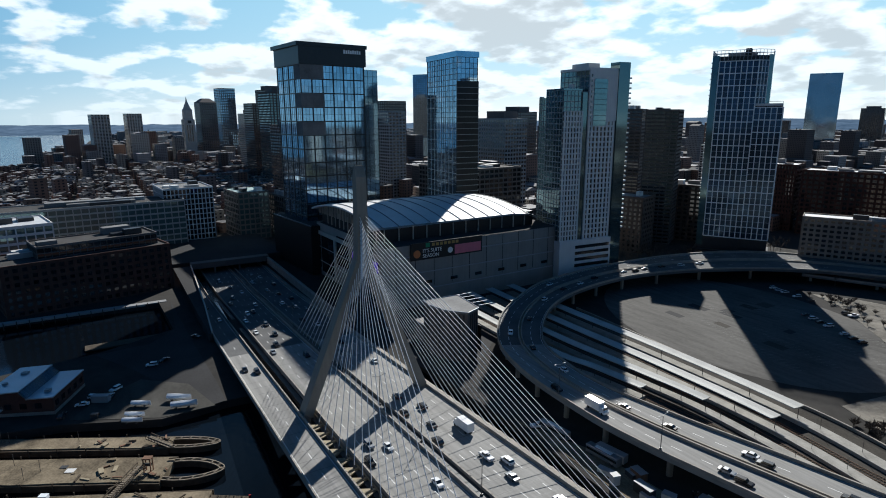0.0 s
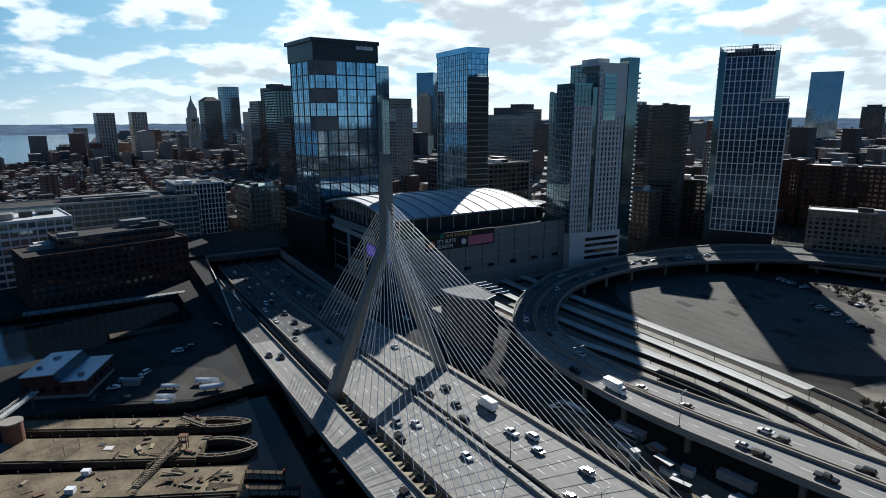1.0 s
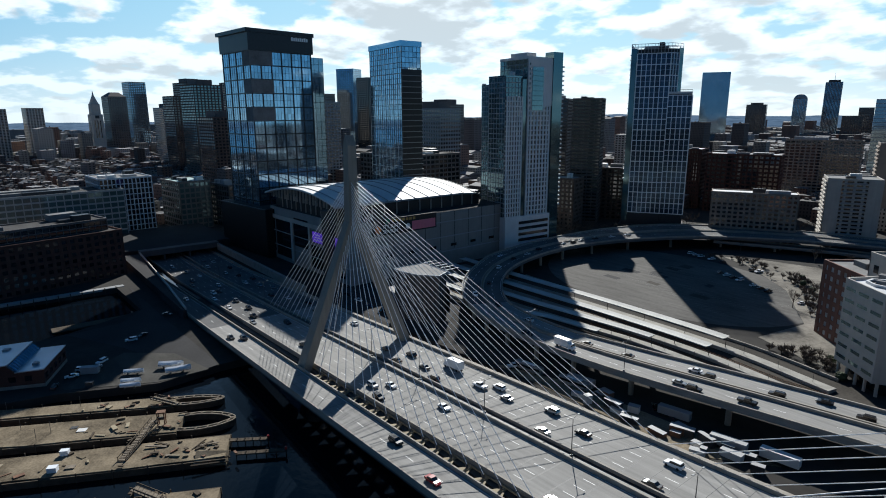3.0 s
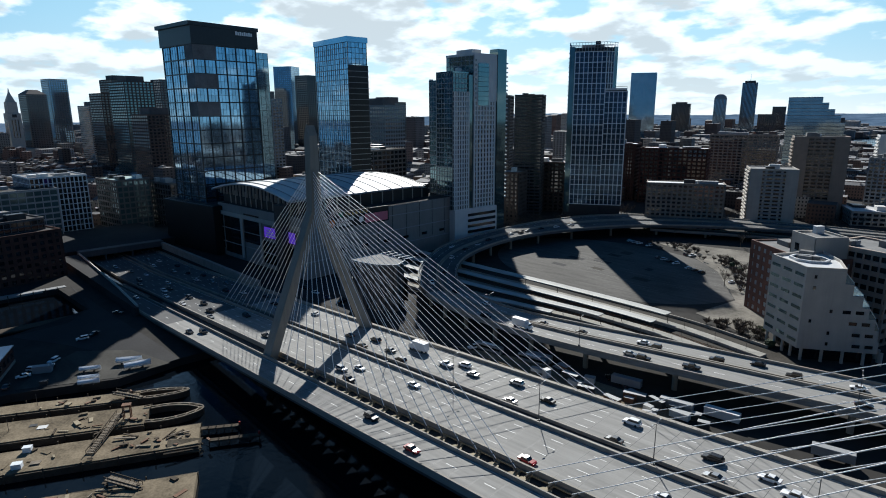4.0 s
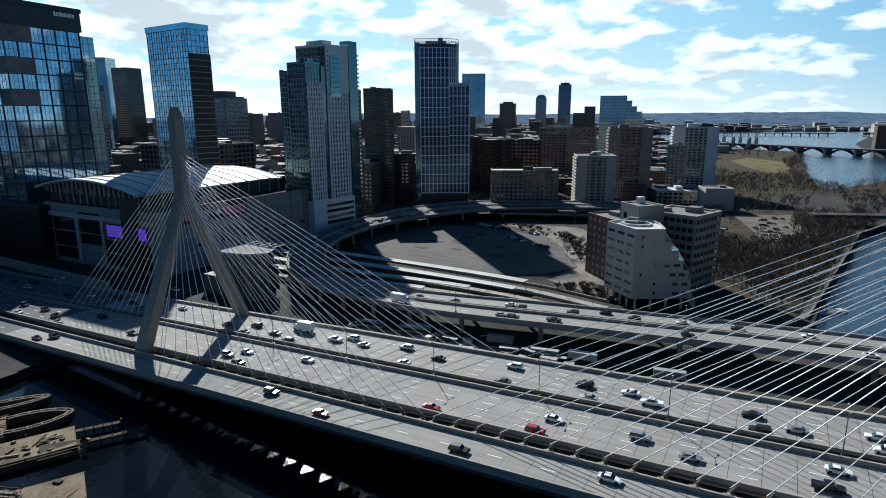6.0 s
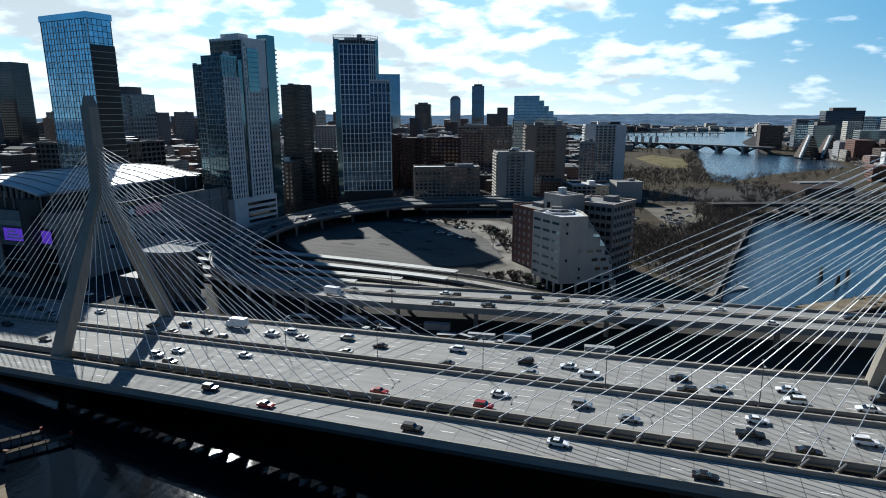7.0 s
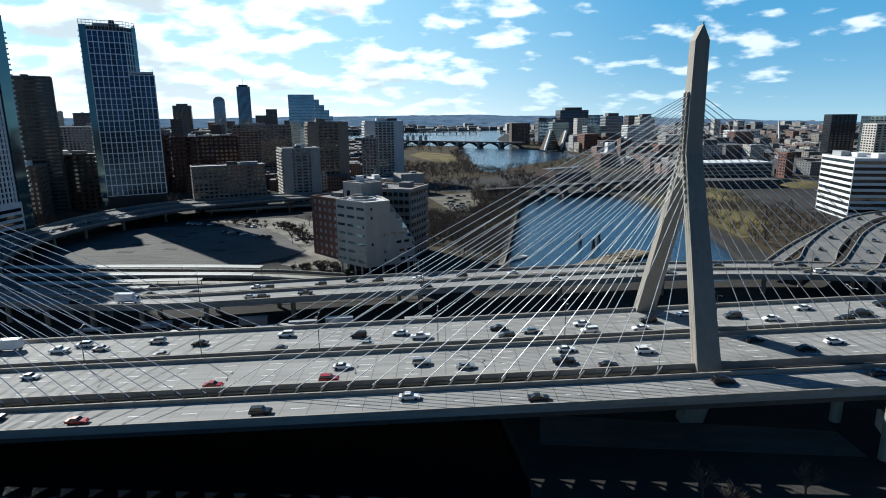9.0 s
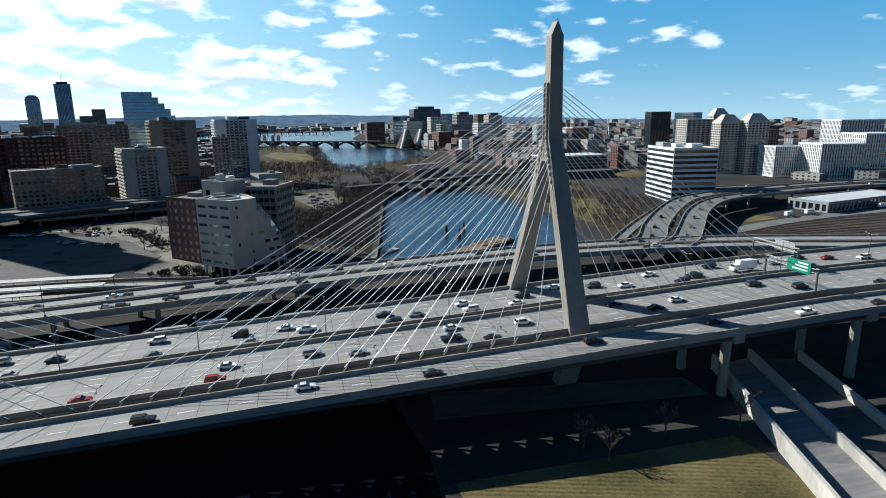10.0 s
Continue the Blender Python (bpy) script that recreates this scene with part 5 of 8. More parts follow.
def gantry(x, y0, y1, label, sign, face="green_sign"):
    z = deck_z(x)
    t = thing("sign_gantry", pose(x, 0, z), label, "sign gantry")
    for y in (y0, y1):
        bm = bmesh.new()
        tube(bm, (0, y, 0), (0, y, 6.6), 0.28, 10)
        part("post", bm, M["pole"], t)
    bm = bmesh.new()
    for dz in (6.2, 7.4):
        for dx in (-0.4, 0.4):
            tube(bm, (dx, y0, dz), (dx, y1, dz), 0.09, 6)
    n = int((y1 - y0) / 1.4)
    for k in range(n):
        a, b = y0 + (y1 - y0) * k / n, y0 + (y1 - y0) * (k + 1) / n
        tube(bm, (-0.4, a, 6.2), (-0.4, b, 7.4), 0.05, 4)
        tube(bm, (0.4, a, 7.4), (0.4, b, 6.2), 0.05, 4)
    part("truss", bm, M["pole"], t)
    s = part("sign_panel", boxes((0.55 * sign - 0.06, 0.55 * sign + 0.06, y0 + 2.0, y0 + 10.5, 5.2, 8.9), bevel=0.02), M[face], t, "green road sign" if face == "green_sign" else "grey back of a road sign")
    for k in range(3 if face == "green_sign" else 0):
        part("text_bar", boxes((0.62 * sign - 0.02, 0.62 * sign + 0.02, y0 + 3.0, y0 + 8.5 - k, 6.0 + k * 0.95, 6.45 + k * 0.95)), M["cable"], s)
    return t


gantry(303, 2.2, 21.5, "grey truss sign gantry with green sign over the roadway", -1)
gantry(318, 24.5, 44.0, "grey truss sign gantry with its sign seen from behind", 1, "greypanel")

# ---- vehicles ----


def car_mesh(L, W, H, prof, cab):
    """Body side outline swept across the width, a little narrower at the top."""
    body = bmesh.new()
    loft(body, [[(x, s * W / 2 * k, z) for x, z in prof] for s, k in ((-1, 0.94), (-0.92, 1.0), (0.92, 1.0), (1, 0.94))])
    bmesh.ops.recalc_face_normals(body, faces=body.faces)
    glass = bmesh.new()
    loft(glass, [[(x, s * W / 2 * k, z) for x, z in cab] for s, k in ((-1, 0.80), (1, 0.80))])
    bmesh.ops.recalc_face_normals(glass, faces=glass.faces)
    return body, glass


KINDS = {
    "sedan": (4.7, 1.82, 1.45, [(-2.35, 0.35), (2.3, 0.32), (2.35, 0.62), (1.9, 0.82), (1.0, 0.93), (-1.7, 0.98), (-2.3, 0.95)], [(1.05, 0.9), (0.25, 1.40), (-0.95, 1.42), (-1.75, 0.95)]),
    "suv": (4.8, 1.92, 1.75, [(-2.4, 0.4), (2.35, 0.38), (2.4, 0.75), (2.1, 1.0), (1.1, 1.1), (-2.3, 1.15), (-2.4, 0.9)], [(1.1, 1.05), (0.5, 1.68), (-2.0, 1.72), (-2.3, 1.1)]),
    "pickup": (5.6, 1.98, 1.85, [(-2.8, 0.5), (2.75, 0.45), (2.8, 0.85), (2.5, 1.1), (1.4, 1.18), (-2.75, 1.2), (-2.8, 1.0)], [(1.35, 1.1), (0.75, 1.8), (-0.75, 1.82), (-0.95, 1.12)]),
}
WHEEL = {}


def wheel_part(parent, x, y, r):
    if r not in WHEEL:
        bm = bmesh.new()
        tube(bm, (0, -0.11, 0), (0, 0.11, 0), r, 12)
        tyre = to_mesh("tyre", bm, M["tyre"])
        bm = bmesh.new()
        tube(bm, (0, -0.12, 0), (0, 0.12, 0), r * 0.6, 8)
        WHEEL[r] = (tyre, to_mesh("rim", bm, M["pole"]))
    w = part("wheel", WHEEL[r][0], None, parent, m=pose(x, y, r))
    return w


def make_car(kind, colour):
    L, W, H, prof, cab = KINDS[kind]
    words_ = {"white": "white", "silver": "silver", "black": "black", "grey": "dark grey", "red": "red", "blue": "dark blue"}[colour]
    t = thing("car" if kind != "pickup" else "pickup_truck", label=f"{words_} {kind if kind != 'suv' else 'sport utility car'} driving on the highway", category="car", group="cars on the road")
    b, g = car_mesh(L, W, H, prof, cab)
    part("body", b, CAR[colour], t)
    part("cabin_glass", g, M["carglass"], t)
    top, low = max(z for _, z in cab), [x for x, z in cab if z > 1.3]
    part("roof_panel", boxes((min(low) - 0.05, max(low) + 0.05, -W * 0.39, W * 0.39, top - 0.03, top + 0.05), bevel=0.03), CAR[colour], t)
    for s in (-1, 1):
        part("headlight", boxes((L / 2 - 0.12, L / 2 - 0.02, min(s * 0.5, s * 0.8), max(s * 0.5, s * 0.8), 0.62, 0.76)), M["lamp"], t)
        part("tail_light", boxes((-L / 2 - 0.02, -L / 2 + 0.06, min(s * 0.5, s * 0.85), max(s * 0.5, s * 0.85), 0.72, 0.9)), M["tail"], t)
        for x in (-L * 0.3, L * 0.31):
            wheel_part(t, x, s * (W / 2 - 0.1), 0.34)
    return t


def box_truck():
    t = thing("box_truck", label="white box truck driving on the highway", category="truck", group="trucks on the road")
    part("cargo_box", boxes((-4.6, 1.9, -1.25, 1.25, 0.95, 3.7), bevel=0.06), CAR["white"], t)
    bm = bmesh.new()
    side = [(2.0, 0.55), (4.1, 0.55), (4.15, 1.4), (3.6, 1.6), (3.2, 2.5), (2.0, 2.6)]
    loft(bm, [[(x, y, z) for x, z in side] for y in (-1.1, 1.1)])
    bmesh.ops.recalc_face_normals(bm, faces=bm.faces)
    part("cab", bm, CAR["white"], t)
    part("windscreen", boxes((3.35, 3.55, -0.95, 0.95, 1.65, 2.35)), M["carglass"], t)
    part("chassis", boxes((-4.5, 4.0, -0.45, 0.45, 0.45, 0.95)), M["steel"], t)
    for s in (-1, 1):
        for x in (-3.0, 3.1):
            wheel_part(t, x, s * 1.05, 0.45)
    return t


CODE = {"w": "white", "s": "silver", "k": "black", "g": "grey", "r": "red", "b": "blue"}
made, count = {}, [0]


def put_vehicle(x, y, z, heading, code, pitch=0.0):
    count[0] += 1
    if code == "T":
        key = "T"
    else:
        kind = "pickup" if count[0] % 11 == 0 else ("suv" if count[0] % 5 in (1, 3) else "sedan")
        key = (kind, CODE[code])
    m = Matrix.Translation((x, y, z)) @ Euler((0, 0, heading)).to_matrix().to_4x4() @ Euler((0, pitch, 0)).to_matrix().to_4x4()
    if key not in made:
        made[key] = box_truck() if key == "T" else make_car(*key)
        made[key].matrix_world = m
        return made[key]
    return copy_thing(made[key], m)


# traffic: southbound on the near side drives one way, the far roadway the other
NEAR = [(32, 8.4, "s"), (36, 12.9, "w"), (41, 4.9, "k"), (60, 15.8, "w"), (112, 5.0, "r"), (140, 5.0, "r"), (142, 12.2, "w"), (162, 12.2, "s"), (173, 8.6, "s"), (199, 15.8, "w"), (197, 8.6, "k"), (207, 5.0, "k"), (218, 12.2, "w"),
        (256, 8.6, "k"), (265, 12.2, "w"), (304, 8.6, "k"), (247, 15.8, "k"), (294, 15.8, "g"), (330, 5.0, "k"), (345, 12.2, "s"), (-106, 12.2, "g"), (-73, 8.6, "k"), (-131, 8.6, "w"), (-96, 5.0, "w"), (-20, 8.6, "k")]
FARR = [(6, 30.2, "k"), (19, 26.6, "k"), (18, 33.8, "k"), (31, 30.2, "g"), (41, 26.6, "k"), (38, 37.4, "T"), (56, 33.8, "w"), (61, 37.4, "w"), (68, 33.8, "s"), (83, 37.4, "s"), (89, 26.6, "s"), (97, 33.8, "k"), (121, 37.4, "w"), (122, 26.6, "g"),
        (143, 33.8, "k"), (146, 26.6, "s"), (155, 33.8, "w"), (161, 30.2, "w"), (183, 33.8, "k"), (185, 26.6, "k"), (192, 30.2, "s"), (207, 33.8, "w"), (208, 28.0, "w"), (238, 37.4, "w")]
FARR2 = [(226, 33.8, "k"), (222, 28.0, "w"), (259, 30.2, "w"), (277, 26.6, "k"), (284, 30.2, "k"), (302, 30.2, "T"), (326, 26.6, "s"), (340, 33.8, "r"), (352, 30.2, "w"), (272, 37.4, "w"), (295, 37.4, "k"), (312, 37.4, "r"), (331, 37.4, "k"), (250, 33.8, "g"), (318, 33.8, "s"), (366, 26.6, "k"), (380, 33.8, "b"), (398, 30.2, "w"), (-130, 33.8, "s"), (-221, 30.2, "s"), (-201, 26.6, "w"), (-60, 34, "k"), (-30, 37.4, "w"), (-150, 37.4, "k")]
APPR = [(-214, 8.5, "s"), (-196, 12, "k"), (-182, 16, "w"), (-170, 8.5, "g"), (-158, 5, "k"), (-146, 16, "s"), (-133, 12, "k"), (-118, 5, "w"), (-88, 12, "k"), (-64, 5, "s"), (-52, 16, "k")]
APPR2 = [(-212, 34, "w"), (-190, 37.5, "k"), (-176, 30, "s"), (-164, 34, "k"), (-142, 30, "w"), (-120, 37.5, "s"), (-104, 30, "k"), (-92, 34, "w"), (-76, 37.5, "k"), (-48, 30, "s")]
SIDE = [(67, -6.2, "k"), (88, -9.8, "r"), (128, -9.8, "k"), (160, -6.2, "w"), (188, -9.8, "k"), (229, -6.2, "k"), (263, -6.2, "g"), (288, -9.8, "w"), (312, -9.8, "k"), (-50, -9.8, "k"), (-45, -6.2, "k"), (-128, -6.2, "s")]
for rows_, head in ((NEAR, 0.0), (SIDE, 0.0), (APPR, 0.0), (FARR, math.pi), (FARR2, math.pi), (APPR2, math.pi)):
    for x, y, c in rows_:
        sl = math.atan2(deck_z(x + 1) - deck_z(x - 1), 2)
        put_vehicle(x, y, deck_z(x) + 0.012, head, c, -sl if head == 0 else sl)


def loop_place(f, side):
    """A place on the loop ramp at share f of its length and share side across, with its heading."""
    n = f * (len(out_l) - 2)
    i = int(n)
    a = out_l[i] + (inn_l[i] - out_l[i]) * side
    b = out_l[i + 1] + (inn_l[i + 1] - out_l[i + 1]) * side
    p = a + (b - a) * (n - i)
    return p, math.atan2(b[1] - a[1], b[0] - a[0])


def on_loop(px, py, side, code):
    best = min(range(400), key=lambda k: (loop_place(k / 400, side)[0][0] - px) ** 2 + (loop_place(k / 400, side)[0][1] - py) ** 2)
    p, h = loop_place(best / 400, side)
    put_vehicle(p[0], p[1], p[2] + 0.01, h + (math.pi if side < 0.5 else 0), code)


RAMP = [(92, 100, 0.72, "w"), (98, 97, 0.64, "g"), (96, 84, 0.2, "s"), (116, 89, 0.2, "k"), (117, 99, 0.64, "k"), (131, 103, 0.8, "k"), (140, 101, 0.64, "k"), (156, 104, 0.7, "w"), (162, 92, 0.22, "k"), (174, 107, 0.7, "k"), (196, 114, 0.7, "w"),
        (34, 78, 0.14, "k"), (23, 92, 0.75, "w"), (2, 101, 0.66, "k"), (-18, 99, 0.3, "w"), (-27, 119, 0.66, "k"), (-48, 143, 0.66, "w")]
RAMP2 = [(-58, 164, 0.66, "k"), (-64, 180, 0.7, "w"), (-65, 195, 0.64, "k"), (-70, 220, 0.64, "w"), (-66, 229, 0.7, "k"), (-64, 238, 0.66, "s"), (-60, 250, 0.66, "k"), (-55, 262, 0.7, "w"), (-46, 275, 0.66, "w"), (52, 83, 0.22, "T"), (72, 89, 0.62, "k"),
         (54, 89, 0.62, "k"), (100, 82, 0.14, "k"), (215, 108, 0.2, "w"), (240, 125, 0.7, "k"), (262, 120, 0.3, "s"), (290, 135, 0.7, "k"), (330, 130, 0.3, "w"), (-76, 160, 0.25, "w")]
for x, y, s, c in RAMP + RAMP2:
    on_loop(x, y, s, c)

# ---- loop ramp supports and lamps ----
for k in range(4, 78, 3):
    f = k / 85
    (a, h), (b, _) = loop_place(f, 0.22), loop_place(f, 0.78)
    for p in (a, b):
        if 199 < p[0] < 340 and p[1] > 120:
            continue
        bm = bmesh.new()
        tube(bm, (p[0], p[1], 2.5), (p[0], p[1], 9.4), 0.95, 10)
        part("column", bm, M["concrete"], loop)
    bm = bmesh.new()
    loft(bm, [[(a[0] + dx, a[1] + dy, z) for dx, dy, z in ((-1, -1, 9.3), (1, 1, 9.3), (1, 1, 10.58), (-1, -1, 10.58))], [(b[0] + dx, b[1] + dy, z) for dx, dy, z in ((-1, -1, 9.3), (1, 1, 9.3), (1, 1, 10.58), (-1, -1, 10.58))]])
    bmesh.ops.recalc_face_normals(bm, faces=bm.faces)
    part("crossbeam", bm, M["concrete"], loop)
strip("edge_line", out_l, inn_l, 0.05, 0.056, 0.004, 0.014, M["paint"], loop)
strip("edge_line", out_l, inn_l, 0.945, 0.951, 0.004, 0.014, M["paint"], loop)
for f in (0.245, 0.735):
    vs, fs = [], []
    for k in range(0, len(out_l) - 1, 1):
        a0, a1 = out_l[k] + (inn_l[k] - out_l[k]) * f, out_l[k + 1] + (inn_l[k + 1] - out_l[k + 1]) * f
        d = a1 - a0
        L = np.hypot(d[0], d[1])
        nrm = np.array((-d[1], d[0], 0)) / (L + 1e-6) * 0.09
        for j in range(max(1, int(L / 12))):
            s = a0 + d * (j * 12 / L)
            e = a0 + d * min(1, (j * 12 + 3.4) / L)
            n = len(vs)
            vs += [tuple(s - nrm + (0, 0, 0.012)), tuple(e - nrm + (0, 0, 0.012)), tuple(e + nrm + (0, 0, 0.012)), tuple(s + nrm + (0, 0, 0.012))]
            fs.append((n, n + 1, n + 2, n + 3))
    raw("lane_marking", vs, fs, M["paint"], loop, "white dashed lane line", "stuff")
for f in (0.14, 0.2, 0.26, 0.33, 0.4, 0.5):
    p, h = loop_place(f, 0.02)
    copy_thing(lp, Matrix.Translation((p[0], p[1], 13.0)) @ Euler((0, 0, h)).to_matrix().to_4x4())["label"] = "slim grey twin-arm lamp post on the ramp parapet"

# ---- railway ----
yard = [(-96, 104), (-60, 104), (-8, 110), (30, 104), (90, 104), (170, 112), (196, 128), (190, 146), (130, 146), (84, 156), (-50, 158), (-96, 170)]
patch("rail_yard", yard, 3.12, M["ballast"], "brown ballast bed of the rail yard", "ballast")


def railway(pts, label):
    line = smooth([(x, y, 3.12) for x, y in pts], 5)
    t = thing("railway_track", label=label, category="track", group="tracks in the yard")
    for s in (-0.72, 0.72):
        bm = bmesh.new()
        sweep(bm, line, [(s + 0.05, 0.14), (s - 0.05, 0.14), (s - 0.05, 0.32), (s + 0.05, 0.32)])
        part("rail", bm, M["rust"], t)
    vs, fs = [], []
    nn = normals(line)
    for i in range(len(line) - 1):
        a, b = line[i], line[i + 1]
        m_ = max(1, int(np.hypot(*(b - a)[:2]) / 0.9))
        for j in range(m_):
            p = a + (b - a) * j / m_
            nx_, ny_ = nn[i]
            n = len(vs)
            for dx, dy in ((-1.3, -0.12), (1.3, -0.12), (1.3, 0.12), (-1.3, 0.12)):
                vs.append((p[0] + nx_ * dx + ny_ * dy, p[1] + ny_ * dx - nx_ * dy, 3.28))
            fs.append((n, n + 1, n + 2, n + 3))
    raw("sleeper_run", vs, fs, M["timber"], t, kind="stuff")


for y0, y1, y2 in ((141, 138, 131), (145, 142, 134), (129, 130, 124), (125, 126, 121), (116, 119, 116), (111, 115, 113.5)):
    railway([(-90, y0 + 2), (-20, y0), (60, y1), (120, y2), (190, y2 + 8)], "rusty railway track on timber sleepers")


def platform(pts, w, canopy_to, label):
    """A raised platform with a long canopy on posts."""
    t = thing("platform", label=label, category="platform", group="station platforms")
    line = smooth([(x, y, 3.1) for x, y in pts], 6)
    bm = bmesh.new()
    sweep(bm, line, [(w / 2, 0), (-w / 2, 0), (-w / 2, 1.2), (w / 2, 1.2)])
    part("slab", bm, M["slab"], t, "grey concrete slab")
    cl = [p for p in line if p[0] <= canopy_to]
    bm = bmesh.new()
    sweep(bm, cl, [(w / 2 + 0.3, 5.2), (0, 4.9), (-w / 2 - 0.3, 5.2), (-w / 2 - 0.3, 5.5), (0, 5.25), (w / 2 + 0.3, 5.5)])
    part("canopy", bm, M["platform"], t, "pale flat canopy roof")
    for i in range(0, len(cl), 2):
        p = cl[i]
        bm = bmesh.new()
        tube(bm, (p[0], p[1], 4.2), (p[0], p[1], 8.1), 0.14, 6)
        part("post", bm, M["steel"], t)
    for p in [q for q in line if q[0] > canopy_to + 4][::2]:
        bm = bmesh.new()
        tube(bm, (p[0], p[1], 4.2), (p[0], p[1], 8.5), 0.07, 6)
        part("lamp_mast", bm, M["pole"], t)


platform([(-92, 152), (-41, 150), (20, 150), (80, 147), (122, 138)], 4.6, 82, "long pale railway platform with canopy on posts")
platform([(-92, 137), (-30, 135), (30, 135.5), (80, 133.5), (116, 126.5)], 4.4, 83, "long pale railway platform with canopy on posts")
platform([(-92, 123), (-17, 120.5), (30, 123.5), (60, 125), (100, 121.5)], 3.8, 60, "long pale railway platform with canopy on posts")
platform([(-92, 108), (-6, 107), (20, 111), (42, 113.5)], 3.6, 42, "short pale railway platform with canopy on posts")
vent = thing("vent_building", label="dark metal-clad ventilation building with a grey roof and thin fins", category="building")
VENT = [(-43, 67), (-36, 66.6), (-26, 69), (-18.5, 75.5), (-22, 83), (-42.4, 84.8)]
ins = lambda f: [(-31 + (px - -31) * f, 76.5 + (py - 76.5) * f) for px, py in VENT]
bm = bmesh.new()
prism(bm, ins(0.97), 3, 25)
part("wall_body", bm, M["darkstone"], vent, "dark metal cladding")
bm = bmesh.new()
prism(bm, VENT, 25.01, 25.7)
part("roof", bm, M["roofgrey"], vent, "grey metal roof")
for a, b in zip(VENT, VENT[1:] + VENT[:1]):
    bm = bmesh.new()
    tube(bm, (*a, 25.85), (*b, 25.85), 0.16, 5)
    part("roof_edge", bm, M["frost"], vent, "pale roof edge")
    for k in range(1, 5):
        f = k / 5
        px, py = a[0] + (b[0] - a[0]) * f, a[1] + (b[1] - a[1]) * f
        part("cladding_rib", bar_mesh("cladding_rib", 0.25, 0.25, 21, M["mullion"]), None, vent, m=pose(px, py, 3.5))
for k in range(5):
    bm = bmesh.new()
    tube(bm, (-42 + k * 4.4, 84.5, 25.9), (-42 + k * 4.4, 92, 25.9), 0.15, 5)
    part("roof_fin", bm, M["frost"], vent, "thin pale fin")
part("louvre", boxes((-26, -20.5, 83.2, 83.5, 6, 18)), M["blackmetal"], vent, "dark louvred wall")
part("annex", boxes((-58, -45, 70, 86, 3, 12), bevel=0.2), M["darkstone"], vent, "low dark annex")
for (x, y) in ((63, 72.5), (44, 69.5)):
    b = thing("bus", pose(x, y, 3.0, 0, 0, 6), "white parked coach below the ramp", "bus")
    part("body", boxes((-6, 6, -1.25, 1.25, 0.45, 3.2), bevel=0.15), CAR["silver"], b)
    part("window_strip", boxes((-5.6, 5.6, -1.28, 1.28, 1.7, 2.5)), M["carglass"], b)
    part("roof_hatch", boxes((-3, 3, -0.7, 0.7, 3.2, 3.4), bevel=0.05), CAR["white"], b)
    for s in (-1, 1):
        for xx in (-3.6, 3.8):
            wheel_part(b, xx, s * 1.1, 0.45)
patch("work_yard", [(30, 64), (112, 64), (130, 78), (60, 74)], 3.14, M["sand"], "bare brown work yard under the ramp")
rnd = random.Random(5)
for k in range(26):
    x, y = 62 + rnd.uniform(0, 66), 65.5 + rnd.uniform(0, 9)
    w, d, h = rnd.uniform(1.5, 6), rnd.uniform(1.5, 2.6), rnd.uniform(1.0, 3.0)
    c = thing("site_container", pose(x, y, 3.14, 0, 0, rnd.uniform(-20, 20)), rnd.choice(["white site container on bare ground", "rusty storage crate on bare ground", "dark site hut on bare ground"]), "container")
    part("body", boxes((-w / 2, w / 2, -d / 2, d / 2, 0, h), bevel=0.05), M[rnd.choice(["whitepanel", "rust", "steel"])], c)
    part("lid", boxes((-w / 2 - 0.06, w / 2 + 0.06, -d / 2 - 0.06, d / 2 + 0.06, h, h + 0.08)), M["greypanel"], c)
rnd = random.Random(91)
for k in range(5):
    c = thing("box_trailer", pose(70 + k * 21 + rnd.uniform(-7, 7), 77 + rnd.uniform(-3.5, 3.5), 3.0, 0, 0, 8 + rnd.uniform(-5, 5)), rnd.choice(["white box trailer parked below the ramp", "grey box trailer parked below the ramp"]), "trailer", "parked trailers")
    part("body", boxes((-5, 5, -1.25, 1.25, 1.0, 3.6), bevel=0.06), M[rnd.choice(["whitepanel", "greypanel", "frost"])], c)
    part("chassis", boxes((-4.8, 4.8, -0.6, 0.6, 0.7, 0.98)), M["blackmetal"], c)
    for xx in (-3.8, -2.6, 3.2):
        for yy in (-1.0, 1.0):
            wheel_part(c, xx, yy, 0.45)
# dark sheet over sunlit ground, coloured to stand for missing shade
patch("service_yard", [(-95, 56), (-22, 57), (-12, 74), (-34, 100), (-95, 102)], 3.05, M["asphalt"], "dark asphalt service yard below the ramp", "yard")
rnd = random.Random(44)
for k in range(5):
    v = put_vehicle(-82 + (k % 6) * 11 + rnd.uniform(-1, 1), 64 + (k // 6) * 9 + rnd.uniform(-1, 1), 3.07, rnd.choice([0.1, 1.6, 3.2]), rnd.choice("wkgskb"))
    v["label"], v["group"] = v["label"].replace("driving on the highway", "parked on the dark patch"), "parked cars"

# parked cars
rnd = random.Random(9)
PARK = [(-18 + k * 4.3, 296 - k * 1.2 + rnd.uniform(-0.5, 0.5)) for k in range(14)] + [(20 + k * 5, 262 - k * 2.5) for k in range(9)] + [(75 + 4 * k, 236 + k) for k in range(5)]
for x, y in PARK:
    if rnd.random() < 0.75:
        v = put_vehicle(x, y, 3.06, rnd.choice([1.2, 1.3, 4.3]), rnd.choice("wwskkgg"))
        v["label"] = v["label"].replace("driving on the highway", "parked on worn asphalt")
        v["group"] = "parked cars"
